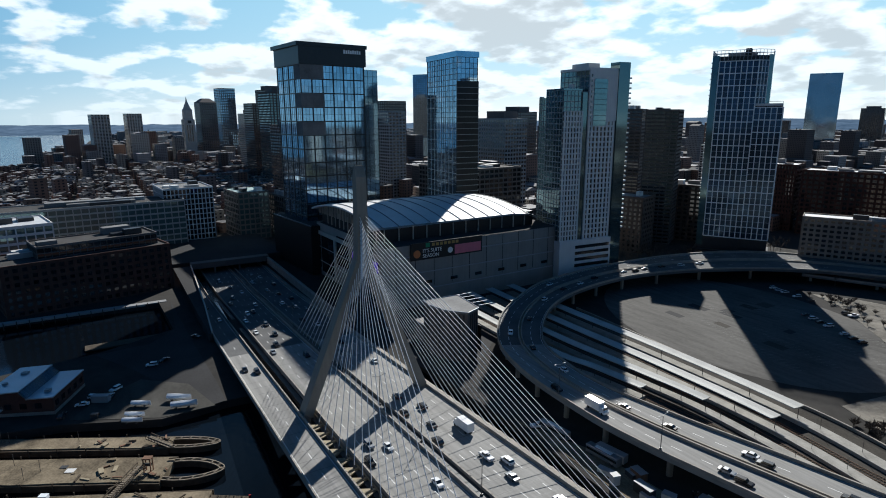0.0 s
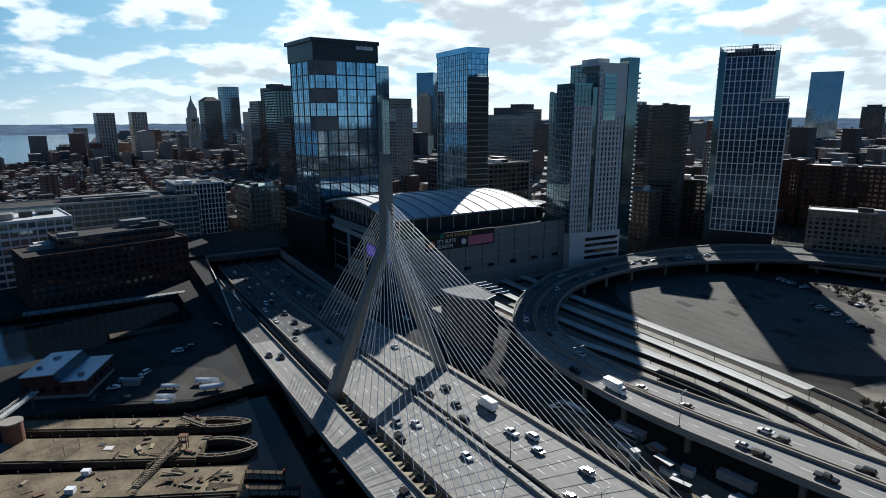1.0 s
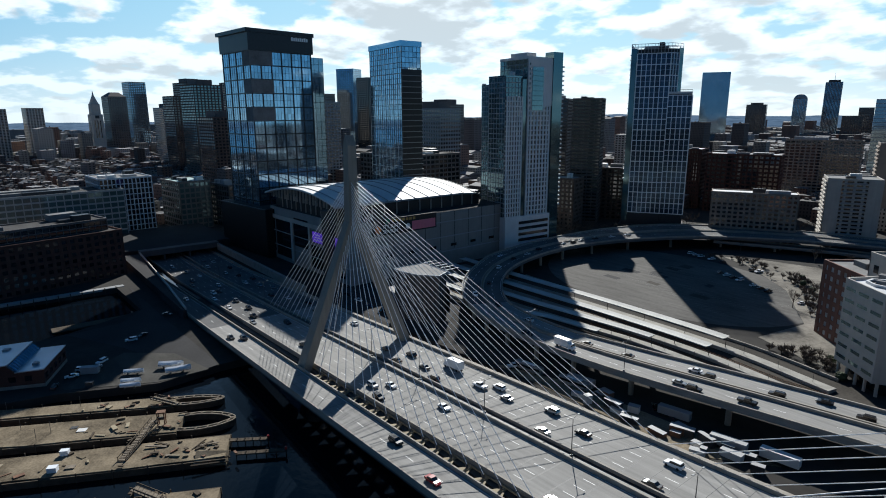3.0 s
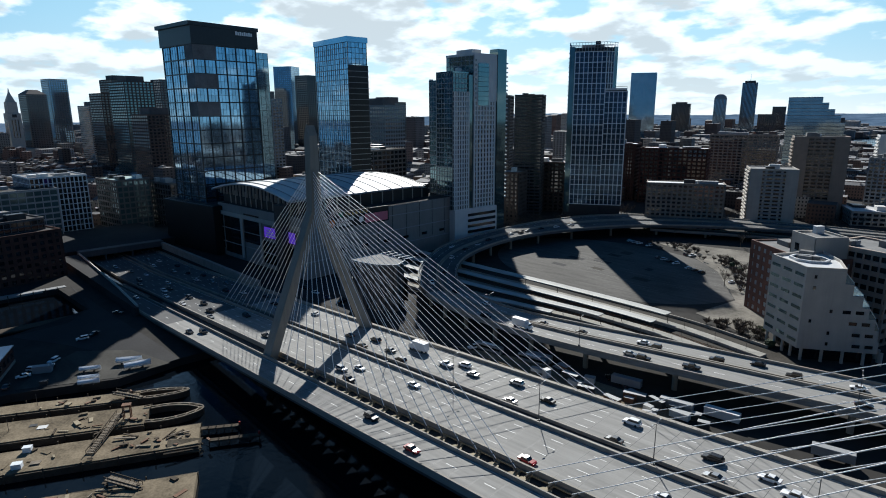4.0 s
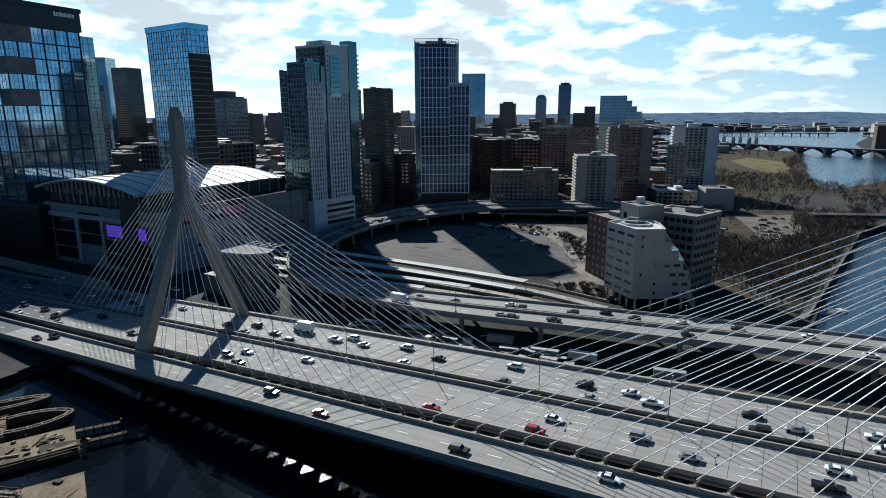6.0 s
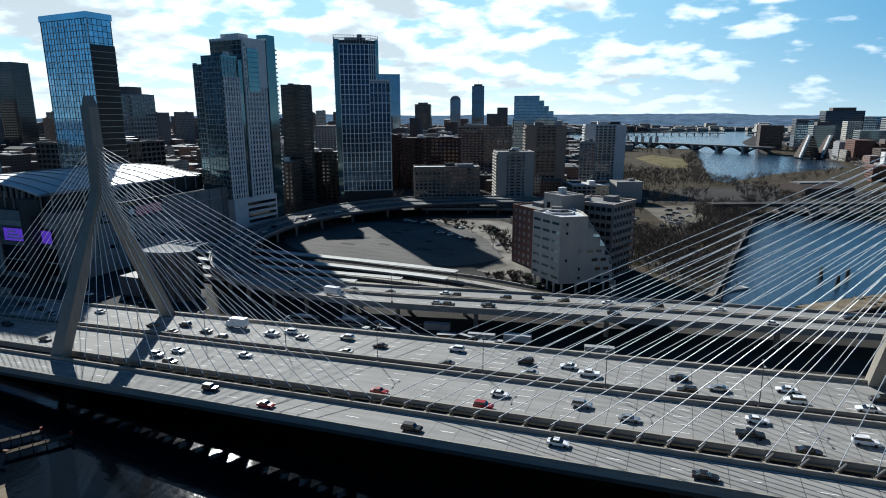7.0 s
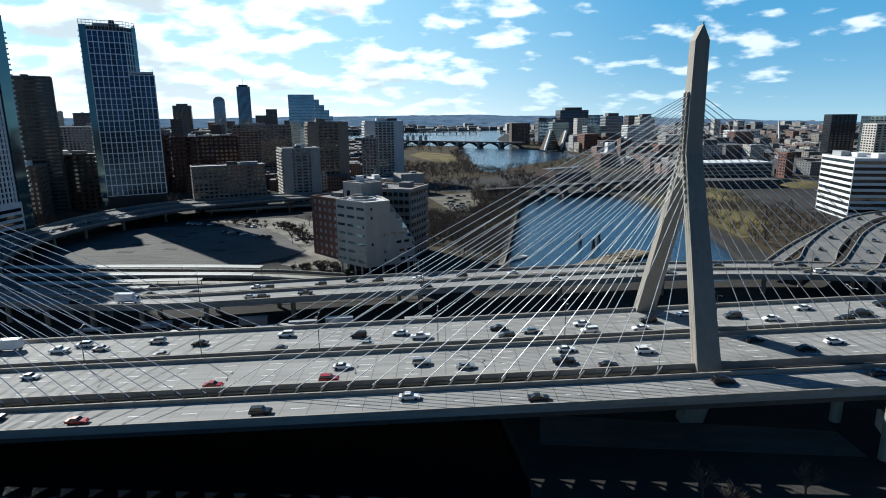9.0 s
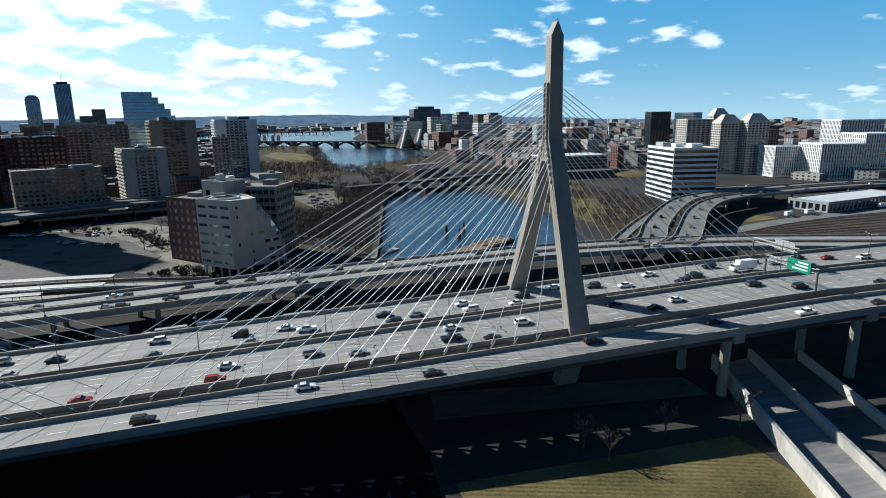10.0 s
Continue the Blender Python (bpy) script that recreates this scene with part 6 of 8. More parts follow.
for x, y in ((-87, -36), (-84, -41), (-110, -20), (-60, -57), (-62, -62), (-58, -66), (-66, -55), (-150, -10), (-52, -72), (38, 62.5 + 5), (90, 80.5), (94, 82), (98, 80)):
    v = put_vehicle(x, y, 3.15, rnd.uniform(0, 6.2), rnd.choice("wskg"))
    v["label"] = v["label"].replace("driving on the highway", "parked on bare ground")
    v["group"] = "parked cars"

# ---- piers, boats and shed on the harbour ----


def pier_block(a, b, w, label, tip=0.0, rough=0):
    a, b = Vector(a), Vector(b)
    L = (b - a).length
    ang = math.degrees(math.atan2(b.y - a.y, b.x - a.x))
    t = thing("wharf_pier", pose(a.x, a.y, 0, 0, 0, ang), label, "pier", "old piers")
    rnd = random.Random(int(L * 7))
    bm = bmesh.new()
    n = max(6, int(L / 6))
    edge = [(L * k / n, -w / 2 + rnd.uniform(-0.35, 0.35)) for k in range(n + 1)] + [(L * k / n, w / 2 + rnd.uniform(-0.35, 0.35)) for k in range(n, -1, -1)]
    prism(bm, edge, -1.5, 2.3)
    part("deck", bm, M["sand"], t, "worn sandy concrete deck")
    part("fender_wall", boxes((0, L + 0.2, -w / 2 - 0.75, -w / 2 - 0.4, -1.5, 2.0), (0, L + 0.2, w / 2 + 0.4, w / 2 + 0.75, -1.5, 2.0)), M["timber"], t, "dark timber fender")
    for k in range(int(L / 9)):
        for s in (-1, 1):
            bm = bmesh.new()
            tube(bm, (4 + k * 9, s * (w / 2 + 0.9), -1.5), (4 + k * 9, s * (w / 2 + 0.9), 2.9), 0.2, 6)
            part("timber_post", bm, M["timber"], t)
    if tip:
        bow = smooth([(L - 1, w * 0.36, 0), (L + tip * 0.35, w * 0.40, 0), (L + tip * 0.75, w * 0.27, 0), (L + tip, 0, 0), (L + tip * 0.75, -w * 0.27, 0), (L + tip * 0.35, -w * 0.40, 0), (L - 1, -w * 0.36, 0)], 4)
        bm = bmesh.new()
        sweep(bm, bow, [(0.75, -1.5), (-0.75, -1.5), (-0.75, 1.95), (0.75, 1.95)])
        part("fender_bow", bm, M["timber"], t, "dark timber guide fender")
        bm = bmesh.new()
        for off in (-0.7, 0.7):
            sweep(bm, bow, [(off + 0.16, 1.96), (off - 0.16, 1.96), (off - 0.16, 2.25), (off + 0.16, 2.25)])
        part("top_rail", bm, M["driftwood"], t, "bleached timber rails")
        for q in bow[::2]:
            part("plank", bar_mesh("fender_plank", 1.5, 0.35, 0.12, M["driftwood"]), None, t, m=pose(q[0], q[1], 2.24, 0, 0, rnd.uniform(0, 90)))
    for k in range(9 + rough):
        x, y = rnd.uniform(L * 0.55, L - 1), rnd.uniform(-w / 2 + 1, w / 2 - 1)
        l, ww, h = rnd.uniform(0.8, 3.5), rnd.uniform(0.3, 1.6), rnd.uniform(0.15, 0.7)
        part("debris", boxes((-l / 2, l / 2, -ww / 2, ww / 2, 0, h), bevel=0.04), M[rnd.choice(["timber", "sand", "tan", "rust"])], t, m=pose(x, y, 2.28, 0, 0, rnd.uniform(0, 180)))
    for k in range(3):
        x, y = rnd.uniform(L * 0.15, L * 0.6), rnd.uniform(-w / 2 + 1, w / 2 - 1)
        bm = bmesh.new()
        tube(bm, (x, y, 2.2), (x, y, 6.2), 0.08, 6)
        part("post", bm, M["pole"], t)
    return t


pier_block((-52, -106), (-16.5, -40.5), 6.4, "old narrow earth-topped wharf pier with timber fenders", 15)
pier_block((-29.5, -97), (-0.6, -43.2), 12.6, "old sandy lock pier with timber fenders and debris", 16, 4)
pier_block((-44, -171), (22.6, -36.3), 12.2, "old sandy lock pier with a broken timber end", 0, 8)
pier_block((-10, -158), (47, -47.5), 11.6, "old sandy lock pier half collapsed at its end", 0, 6)
rnd = random.Random(77)
for cx_, cy_, ang0, cnt in ((-3, -49, 60, 9), (14, -55, 60, 10), (36, -64, 60, 10), (20, -43, 60, 9), (-18, -44, 60, 6)):
    t = thing("timber_heap", pose(cx_, cy_, 2.3), "heap of broken grey timber baulks on the pier", "timber heap", "timber heaps")
    for k in range(cnt):
        ln, w_ = rnd.choice([1.2, 1.8, 2.6, 5.0]) * rnd.uniform(0.8, 1.2), rnd.uniform(0.12, 0.5)
        part("baulk", boxes((-ln / 2, ln / 2, -w_, w_, 0, 0.28)), M[rnd.choice(["timber", "timber", "timber", "rust", "driftwood"])], t,
             m=pose(rnd.gauss(0, 3.2), rnd.gauss(0, 3.2), 0.02 + rnd.uniform(0, 0.4), 0, rnd.uniform(-6, 6), ang0 + rnd.uniform(-70, 70)))
for a, b in (((19, -34.5), (25.3, -25)), ((27.3, -35.5), (34.6, -23.4))):
    t = thing("finger_dock", label="narrow grey timber dock with red end marker", category="dock")
    a_, b_ = Vector((*a, 1.3)), Vector((*b, 1.3))
    d = (b_ - a_).normalized()
    n = Vector((-d.y, d.x, 0)) * 0.8
    bm = bmesh.new()
    loft(bm, [[a_ - n, a_ + n, a_ + n + Vector((0, 0, 0.4)), a_ - n + Vector((0, 0, 0.4))], [b_ - n, b_ + n, b_ + n + Vector((0, 0, 0.4)), b_ - n + Vector((0, 0, 0.4))]])
    bmesh.ops.recalc_face_normals(bm, faces=bm.faces)
    part("walkway", bm, M["timber"], t)
    for k in range(6):
        p = a_.lerp(b_, k / 5)
        bm = bmesh.new()
        tube(bm, (p.x, p.y, -1.5), (p.x, p.y, 2.2), 0.15, 6)
        part("timber_post", bm, M["timber"], t)
    part("marker", boxes((b_.x - 0.3, b_.x + 0.3, b_.y - 0.3, b_.y + 0.3, 1.7, 2.7), bevel=0.05), M["tail"], t, "red marker box")
for (xa, ya, za), (xb, yb, zb) in (((12.6, -62.6, 2.6), (-2.6, -50.2, 4.4)), ((-13, -41, 2.6), (-20, -47, 4.0)), ((38.5, -58, 2.7), (30.5, -63, 3.8))):
    t = thing("gangway", label="fallen grey timber gangway lying across the piers", category="gangway")
    a_, b_ = Vector((xa, ya, za)), Vector((xb, yb, zb))
    d = (b_ - a_).normalized()
    n = Vector((-d.y, d.x, 0)).normalized() * 1.1
    for s in (-1, 1):
        bm = bmesh.new()
        for h in (0.0, 1.0):
            tube(bm, a_ + n * s + Vector((0, 0, h)), b_ + n * s + Vector((0, 0, h)), 0.16, 5)
        for k in range(9):
            p = a_.lerp(b_, k / 8) + n * s
            tube(bm, p, p + Vector((0, 0, 1.0)), 0.07, 4)
        part("railing", bm, M["timber"], t)
    for k in range(26):
        p = a_.lerp(b_, (k + 0.5) / 26)
        part("plank", bar_mesh("gangway_plank", 2.1, 0.42, 0.1, M["driftwood"]), None, t, m=pose(p.x, p.y, p.z + 0.02, 0, 0, math.degrees(math.atan2(n.y, n.x))))
# winch frame of the old lock
wf = thing("winch_frame", pose(-2.2, -48.4, 2.3, 0, 0, 62), "rusty steel winch frame standing on the pier", "winch frame")
for x_ in (-1.0, 1.0):
    for y_ in (-0.8, 0.8):
        part("post", boxes((x_ - 0.14, x_ + 0.14, y_ - 0.14, y_ + 0.14, -0.05, 4.2)), M["rust"], wf)
part("beam", boxes((-1.3, 1.3, -1.0, 1.0, 4.2, 4.6), bevel=0.05), M["rust"], wf)
bm = bmesh.new()
tube(bm, (-0.9, 0, 2.2), (0.9, 0, 2.2), 0.5, 12)
part("drum", bm, M["steel"], wf)
# slab of the pier end that has fallen in
cs = thing("fallen_slab", pose(25.6, -41.5, 1.2, 0, 0, 62), "tilted broken concrete slab at the end of the pier", "slab")
part("slab", boxes((-5, 4, -2.4, 2.2, 0, 0.5), bevel=0.08), M["sand"], cs, m=pose(0, 0, 0.4, 24, 6, 0))
for k in range(4):
    part("beam", boxes((-5.5, 4.5, -0.2, 0.2, 0, 0.4)), M["timber"], cs, m=pose(0, -2.6 + k * 1.7, 0.2, 20, rnd.uniform(-8, 8), rnd.uniform(-12, 12)))
for x_, y_, w_, d_, h_, lb_, mt in ((-1.7, -74.6, 2.2, 1.6, 1.5, "white plastic crate standing on the pier", "tarp"), (5.8, -78.3, 2.4, 1.8, 1.4, "white plastic crate standing on the pier", "tarp"), (-14.2, -68.7, 2.6, 2.0, 0.12, "pale metal hatch plate lying on the pier", "whitepanel"),
                                    # the low steel plate stands for a hatch; its darkness is only colour
                                    (6.8, -74.3, 2.4, 1.6, 0.3, "pale pallet stack lying on the pier", "driftwood"), (-17.4, -70.4, 2.0, 1.4, 0.1, "dark plate on the pier deck, coloured as an open hatch", "steel"), (-46, -62, 2.4, 1.6, 1.5, "dark metal tank in the yard", "steel"), (-58.5, -60, 6, 2.4, 2.5, "grey storage container in the yard", "greypanel")):
    c_ = thing("crate", pose(x_, y_, 2.28 if x_ > -40 else 3.1, 0, 0, 62), lb_, "crate")
    part("body", boxes((-w_ / 2, w_ / 2, -d_ / 2, d_ / 2, 0, h_), bevel=0.04), M[mt], c_)
    part("lid", boxes((-w_ / 2 - 0.05, w_ / 2 + 0.05, -d_ / 2 - 0.05, d_ / 2 + 0.05, h_, h_ + 0.07)), M[mt], c_)
# raised walkway to the round brick tower
ew = thing("raised_walkway", label="raised steel walkway beside the round brick tower", category="walkway")
a_, b_ = Vector((-54, -89.4, 9.3)), Vector((-22, -105.6, 9.3))
d = (b_ - a_).normalized()
n = Vector((-d.y, d.x, 0)) * 1.2
bm = bmesh.new()
loft(bm, [[p - n, p + n, p + n + Vector((0, 0, 0.4)), p - n + Vector((0, 0, 0.4))] for p in (a_, b_)])
bmesh.ops.recalc_face_normals(bm, faces=bm.faces)
part("walk", bm, M["greypanel"], ew)
for s in (-1, 1):
    bm = bmesh.new()
    for h in (0.9, 1.4):
        tube(bm, a_ + n * s + Vector((0, 0, h)), b_ + n * s + Vector((0, 0, h)), 0.06, 4)
    for k in range(12):
        p = a_.lerp(b_, k / 11) + n * s
        tube(bm, p + Vector((0, 0, 0.3)), p + Vector((0, 0, 1.4)), 0.05, 4)
    part("railing", bm, M["pole"], ew)
for f in (0.06, 0.9):
    p = a_.lerp(b_, f)
    bm = bmesh.new()
    tube(bm, (p.x, p.y, -1), (p.x, p.y, 9.3), 0.35, 8)
    part("column", bm, M["steel"], ew)


def wrapped_boat(x, y, rot, s):
    t = thing("boat", pose(x, y, 3.1, 0, 0, rot), "boat in white shrink wrap standing ashore", "boat", "stored boats")
    hull, wrap = bmesh.new(), bmesh.new()
    st = [(-4.5, 1.25), (-3, 1.5), (0, 1.6), (2.5, 1.2), (4.2, 0.45), (4.9, 0.08)]
    loft(hull, [[(px * s, -w * s, 1.9 * s), (px * s, -w * 0.75 * s, 1.0 * s), (px * s, 0, 0.55 * s), (px * s, w * 0.75 * s, 1.0 * s), (px * s, w * s, 1.9 * s)] for px, w in st])
    loft(wrap, [[(px * s, -w * s * 1.02, 1.88 * s), (px * s, -w * 0.6 * s, 2.5 * s), (px * s, 0, 2.9 * s), (px * s, w * 0.6 * s, 2.5 * s), (px * s, w * s * 1.02, 1.88 * s)] for px, w in st])
    for b_ in (hull, wrap):
        bmesh.ops.recalc_face_normals(b_, faces=b_.faces)
    part("hull", hull, M["cable"], t)
    part("cover", wrap, M["tarp"], t, "white shrink-wrap cover")
    for px in (-2.5, 2.0):
        part("stand", boxes((px * s - 0.15, px * s + 0.15, -1.3 * s, 1.3 * s, 0, 1.1 * s)), M["steel"], t)


for x, y, r, s in ((-44.5, -35, 58, 0.95), (-38, -34.2, 75, 0.95), (-39, -50, 62, 0.72), (-35, -51, 62, 0.72), (-47, -47.5, 60, 0.75)):
    wrapped_boat(x, y, r, s)
sh = thing("brick_pump_house", pose(-71.5, -81.8, 4.2, 0, 0, -23.2), "brick waterside hall with two pale metal roofs and a glazed step", "building")
# u runs along the hall, v across it; the higher roof lies on the side of low v
UPPER, LOWER = ((-9, 7.2), (2.0, 7.9)), ((4.6, 4.9), (13, 5.2))
bm = bmesh.new()
sect = [(-9, 0), (13, 0), (13, 5.0), (4.6, 4.8), (2.0, 7.7), (-9, 7.0)]
loft(bm, [[(u, v, z) for v, z in sect] for u in (-11.3, 11.3)])
bmesh.ops.recalc_face_normals(bm, faces=bm.faces)
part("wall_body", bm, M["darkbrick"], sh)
part("plinth", boxes((-11.4, 11.4, -9.1, 13.1, -1.3, 0.01)), M["barrier"], sh)
for (va, za), (vb, zb) in (UPPER, LOWER):
    bm = bmesh.new()
    loft(bm, [[(u, va - 0.4, za), (u, vb + 0.3, zb), (u, vb + 0.3, zb + 0.35), (u, va - 0.4, za + 0.35)] for u in (-11.7, 11.7)])
    bmesh.ops.recalc_face_normals(bm, faces=bm.faces)
    part("roof", bm, M["metalroof"], sh, "pale blue-grey metal roof")
bm = bmesh.new()
loft(bm, [[(u, 2.35, 7.75), (u, 4.65, 5.3), (u, 4.2, 5.1), (u, 2.0, 7.5)] for u in (-11.4, 11.4)])
bmesh.ops.recalc_face_normals(bm, faces=bm.faces)
part("sloped_glazing", bm, M["paleglass"], sh, "sloping glazed strip between the roofs")
for k in range(13):
    u = -11.0 + k * 1.83
    bm = bmesh.new()
    tube(bm, (u, 2.35, 7.85), (u, 4.65, 5.4), 0.09, 4)
    part("glazing_bar", bm, M["mullion"], sh)
for k in range(5):
    part("window_pane", pane_mesh(2.2, 2.0, M["glass"]), None, sh, m=pose(-9 + k * 4.5, 13.02, 2.4))
for k in range(4):
    part("window_pane", pane_mesh(2.2, 2.0, M["glass"]), None, sh, m=pose(11.32, -7 + k * 5, 2.4, 0, 0, 90))
for u, v, w_ in ((-5, -4, 2.2), (4, -6, 1.4), (6, 9, 1.8)):
    zz = 7.55 if v < 2 else 5.35
    part("roof_hatch", boxes((u - w_ / 2, u + w_ / 2, v - w_ / 2, v + w_ / 2, zz, zz + 0.9), bevel=0.08), M["greypanel"], sh)
bm = bmesh.new()
tube(bm, (0, 0, 0), (0, 0, 6.5), 3.0, 20)
st = thing("brick_silo", pose(-34.5, -94.5, 2.2), "round brick pump tower with a concrete cap", "tower")
part("shaft", bm, M["brick"], st)
bm = bmesh.new()
tube(bm, (0, 0, 6.51), (0, 0, 7.0), 3.2, 20)
part("cap", bm, M["barrier"], st)
patch("harbour_road", [(-178, -24), (-100, -22), (-52, -20), (-36, -20), (-34, -30), (-60, -38), (-84, -48), (-110, -62), (-112, -40), (-128, -27)], 3.06, M["asphalt"], "dark asphalt yard by the water", "yard")
patch("boat_yard", [(-34, -42), (-34, -24), (-58, -30), (-72, -46), (-60, -62), (-48, -70)], 3.1, M["yardground"], "worn grey boat yard by the water", "yard")
seawall = thing("harbour_walk", label="pale timber harbour walk along the basin", category="boardwalk")
part("walk", boxes((-182.5, -178.5, -104, -26, 2.2, 3.3)), M["greypanel"], seawall)
for k in range(14):
    part("timber_post", boxes((-178.4, -178.0, -102 + k * 5.5, -101.6 + k * 5.5, -1, 3.9)), M["timber"], seawall)
old = thing("timber_causeway", label="low rotten timber causeway in the basin", category="causeway")
part("beam", boxes((-131, -124, -66, -34, 0.2, 0.9)), M["timber"], old)

# retaining walls of the tunnel approach
ap = thing("tunnel_approach", label="concrete retaining walls leading down to a tunnel mouth", category="tunnel mouth")
bm = bmesh.new()
prism(bm, [(-241, -15.4), (-100, -15.4), (-100, -13.6), (-146, -9.9), (-241, -4.2)], -6, 7.2)
part("retaining_wall", bm, M["asphalt"], ap, "dark street on the retaining wall")
bm = bmesh.new()
loft(bm, [[(x, y - 0.3, 7.21), (x, y + 0.3, 7.21), (x, y + 0.3, 8.4), (x, y - 0.3, 8.4)] for x, y in ((-241, -4.5), (-146, -10.2), (-100, -13.9))])
part("coping", bm, M["newconc"], ap, "pale concrete coping")
part("retaining_wall", boxes((-241, -100, 46.2, 48.0, -6, 7.5)), M["barrier"], ap)
# portal beam and walls get a dark colour standing for shade
part("portal_beam", boxes((-248, -241.2, -4.2, 48, 4.5, 8.5), bevel=0.2), M["darkstone"], ap, "concrete portal beam darkened in colour for its shade")
part("plaza", boxes((-330, -248.1, -40, 60, 3.02, 8.3)), M["asphalt"], ap, "dark plaza over the tunnel")
for y in (10.5, 27.0):
    part("portal_wall", boxes((-247, -242, y, y + 1.0, -1, 4.49)), M["darkstone"], ap)

# ---- far city ----


def windowed(m, dark=0.35):
    """Adds rows of dim window squares to the upright faces of a far city wall."""
    t = m.node_tree
    b = t.nodes["Principled BSDF"]
    src = b.inputs["Base Color"].links[0].from_socket
    N = t.nodes.new
    geo = N("ShaderNodeNewGeometry")
    pos, nor = N("ShaderNodeSeparateXYZ"), N("ShaderNodeSeparateXYZ")
    link(t, geo.outputs["Position"], pos.inputs[0]), link(t, geo.outputs["Normal"], nor.inputs[0])

    def op(kind, a, c):
        n = N("ShaderNodeMath")
        n.operation = kind
        for k, v in ((0, a), (1, c)):
            if isinstance(v, (int, float)):
                n.inputs[k].default_value = v
            else:
                link(t, v, n.inputs[k])
        return n.outputs[0]
    row = op("LESS_THAN", op("FRACT", op("DIVIDE", pos.outputs[2], 3.3), 0), 0.5)
    col = op("LESS_THAN", op("FRACT", op("DIVIDE", op("ADD", pos.outputs[0], pos.outputs[1]), 3.1), 0), 0.45)
    wall = op("LESS_THAN", op("ABSOLUTE", nor.outputs[2], 0), 0.5)
    mask = op("MULTIPLY", op("MULTIPLY", row, col), wall)
    mx = N("ShaderNodeMix")
    mx.data_type = "RGBA"
    link(t, mask, mx.inputs["Factor"]), link(t, src, mx.inputs["A"])
    mx.inputs["B"].default_value = (0.012, 0.014, 0.018, 1)
    link(t, mx.outputs["Result"], b.inputs["Base Color"])
    return m


for m_ in CITY:
    windowed(m_)
CITY_ROOF = mat("city_roof", (0.17, 0.17, 0.175), 0.85, spec=0.2, vary=0.6, scale=0.02, fine=0.3, objvar=0.9, island=True)


def inside(p, poly):
    x, y = p
    hit = False
    for i in range(len(poly)):
        (xa, ya), (xb, yb) = poly[i], poly[i - 1]
        if (ya > y) != (yb > y) and x < (xb - xa) * (y - ya) / (yb - ya) + xa:
            hit = not hit
    return hit


class Carpet:
    """Many small far houses gathered in one mesh."""

    def __init__(self):
        self.v, self.f, self.i = [], [], []

    def house(self, x, y, w, d, h, rot, mi, z0=2.9, gable=0.0):
        c, s = math.cos(rot), math.sin(rot)
        n = len(self.v)
        for z in (z0, h):
            for a, b in ((-w / 2, -d / 2), (w / 2, -d / 2), (w / 2, d / 2), (-w / 2, d / 2)):
                self.v.append((x + a * c - b * s, y + a * s + b * c, z))
        self.f += [(n, n + 1, n + 5, n + 4), (n + 1, n + 2, n + 6, n + 5), (n + 2, n + 3, n + 7, n + 6), (n + 3, n, n + 4, n + 7)]
        self.i += [mi] * 4
        if gable:
            for b in (-w / 2, w / 2):
                self.v.append((x + b * c, y + b * s, h + gable))
            self.f += [(n + 4, n + 5, n + 9, n + 8), (n + 6, n + 7, n + 8, n + 9), (n + 5, n + 6, n + 9), (n + 7, n + 4, n + 8)]
            self.i += [4] * 4
        else:
            self.f.append((n + 4, n + 5, n + 6, n + 7))
            self.i.append(4)

    def finish(self, name, label):
        ob = raw(name, self.v, self.f, CITY + [CITY_ROOF], None, label, "stuff", self.i)
        ob["category"] = "houses"


WATERS = [HARBOUR, BASIN, RIVER, CHARLES, SEA]
KEEP = [(-380, 330, -160, 300), (-260, 240, 300, 420), (-60, 200, 130, 480), (185, 480, -420, 330), (330, 700, -60, 300)]
rnd = random.Random(21)


def fill(name, label, x0, x1, y0, y1, step, hmin, hmax, rot, mats, density=0.85, tall=0.03, grow=0.0):
    c = Carpet()
    y = y0
    while y < y1:
        x = x0
        st = step * (1 + grow * max(0, (math.hypot(x, y) - 600) / 1000))
        while x < x1:
            px, py = x + rnd.uniform(-0.2, 0.2) * st, y + rnd.uniform(-0.2, 0.2) * st
            if rnd.random() < density and not any(inside((px, py), w) for w in WATERS) and not any(a < px < b and e < py < f for a, b, e, f in KEEP):
                w, d = rnd.uniform(0.5, 0.95) * st, rnd.uniform(0.5, 0.9) * st
                h = 3 + rnd.uniform(hmin, hmax) * (2.2 if rnd.random() < tall else 1)
                mi = rnd.choice(mats)
                c.house(px, py, w, d, h, rot + rnd.uniform(-0.06, 0.06), mi, gable=rnd.uniform(1.5, 3.5) if rnd.random() < 0.2 else 0)
                for _ in range(rnd.choice([0, 1, 1, 2])):
                    q = rnd.uniform(1.5, 4.5)
                    c.house(px + rnd.uniform(-0.3, 0.3) * w, py + rnd.uniform(-0.3, 0.3) * d, q, q * rnd.uniform(0.5, 1.2), h + rnd.uniform(1.0, 3.0), rot, rnd.choice([1, 2, 3]), h - 0.1)
            x += st
        y += st * (1.0 if rnd.random() < 0.8 else 1.5)
    c.finish(name, label)


fill("low_city", "dense low brick houses with flat grey roofs", -1150, -375, -330, 330, 17, 9, 18, 0.35, [0, 0, 0, 1, 3], 0.92, 0.04)
fill("waterfront_city", "distant mixed office and brick blocks", -1900, -1150, -160, 600, 34, 12, 34, 0.2, [0, 1, 2, 3], 0.75, 0.1)
fill("downtown_city", "crowded dark downtown blocks", -1300, -370, 330, 1300, 34, 16, 42, 0.1, [0, 1, 2, 3, 3], 0.85, 0.12)
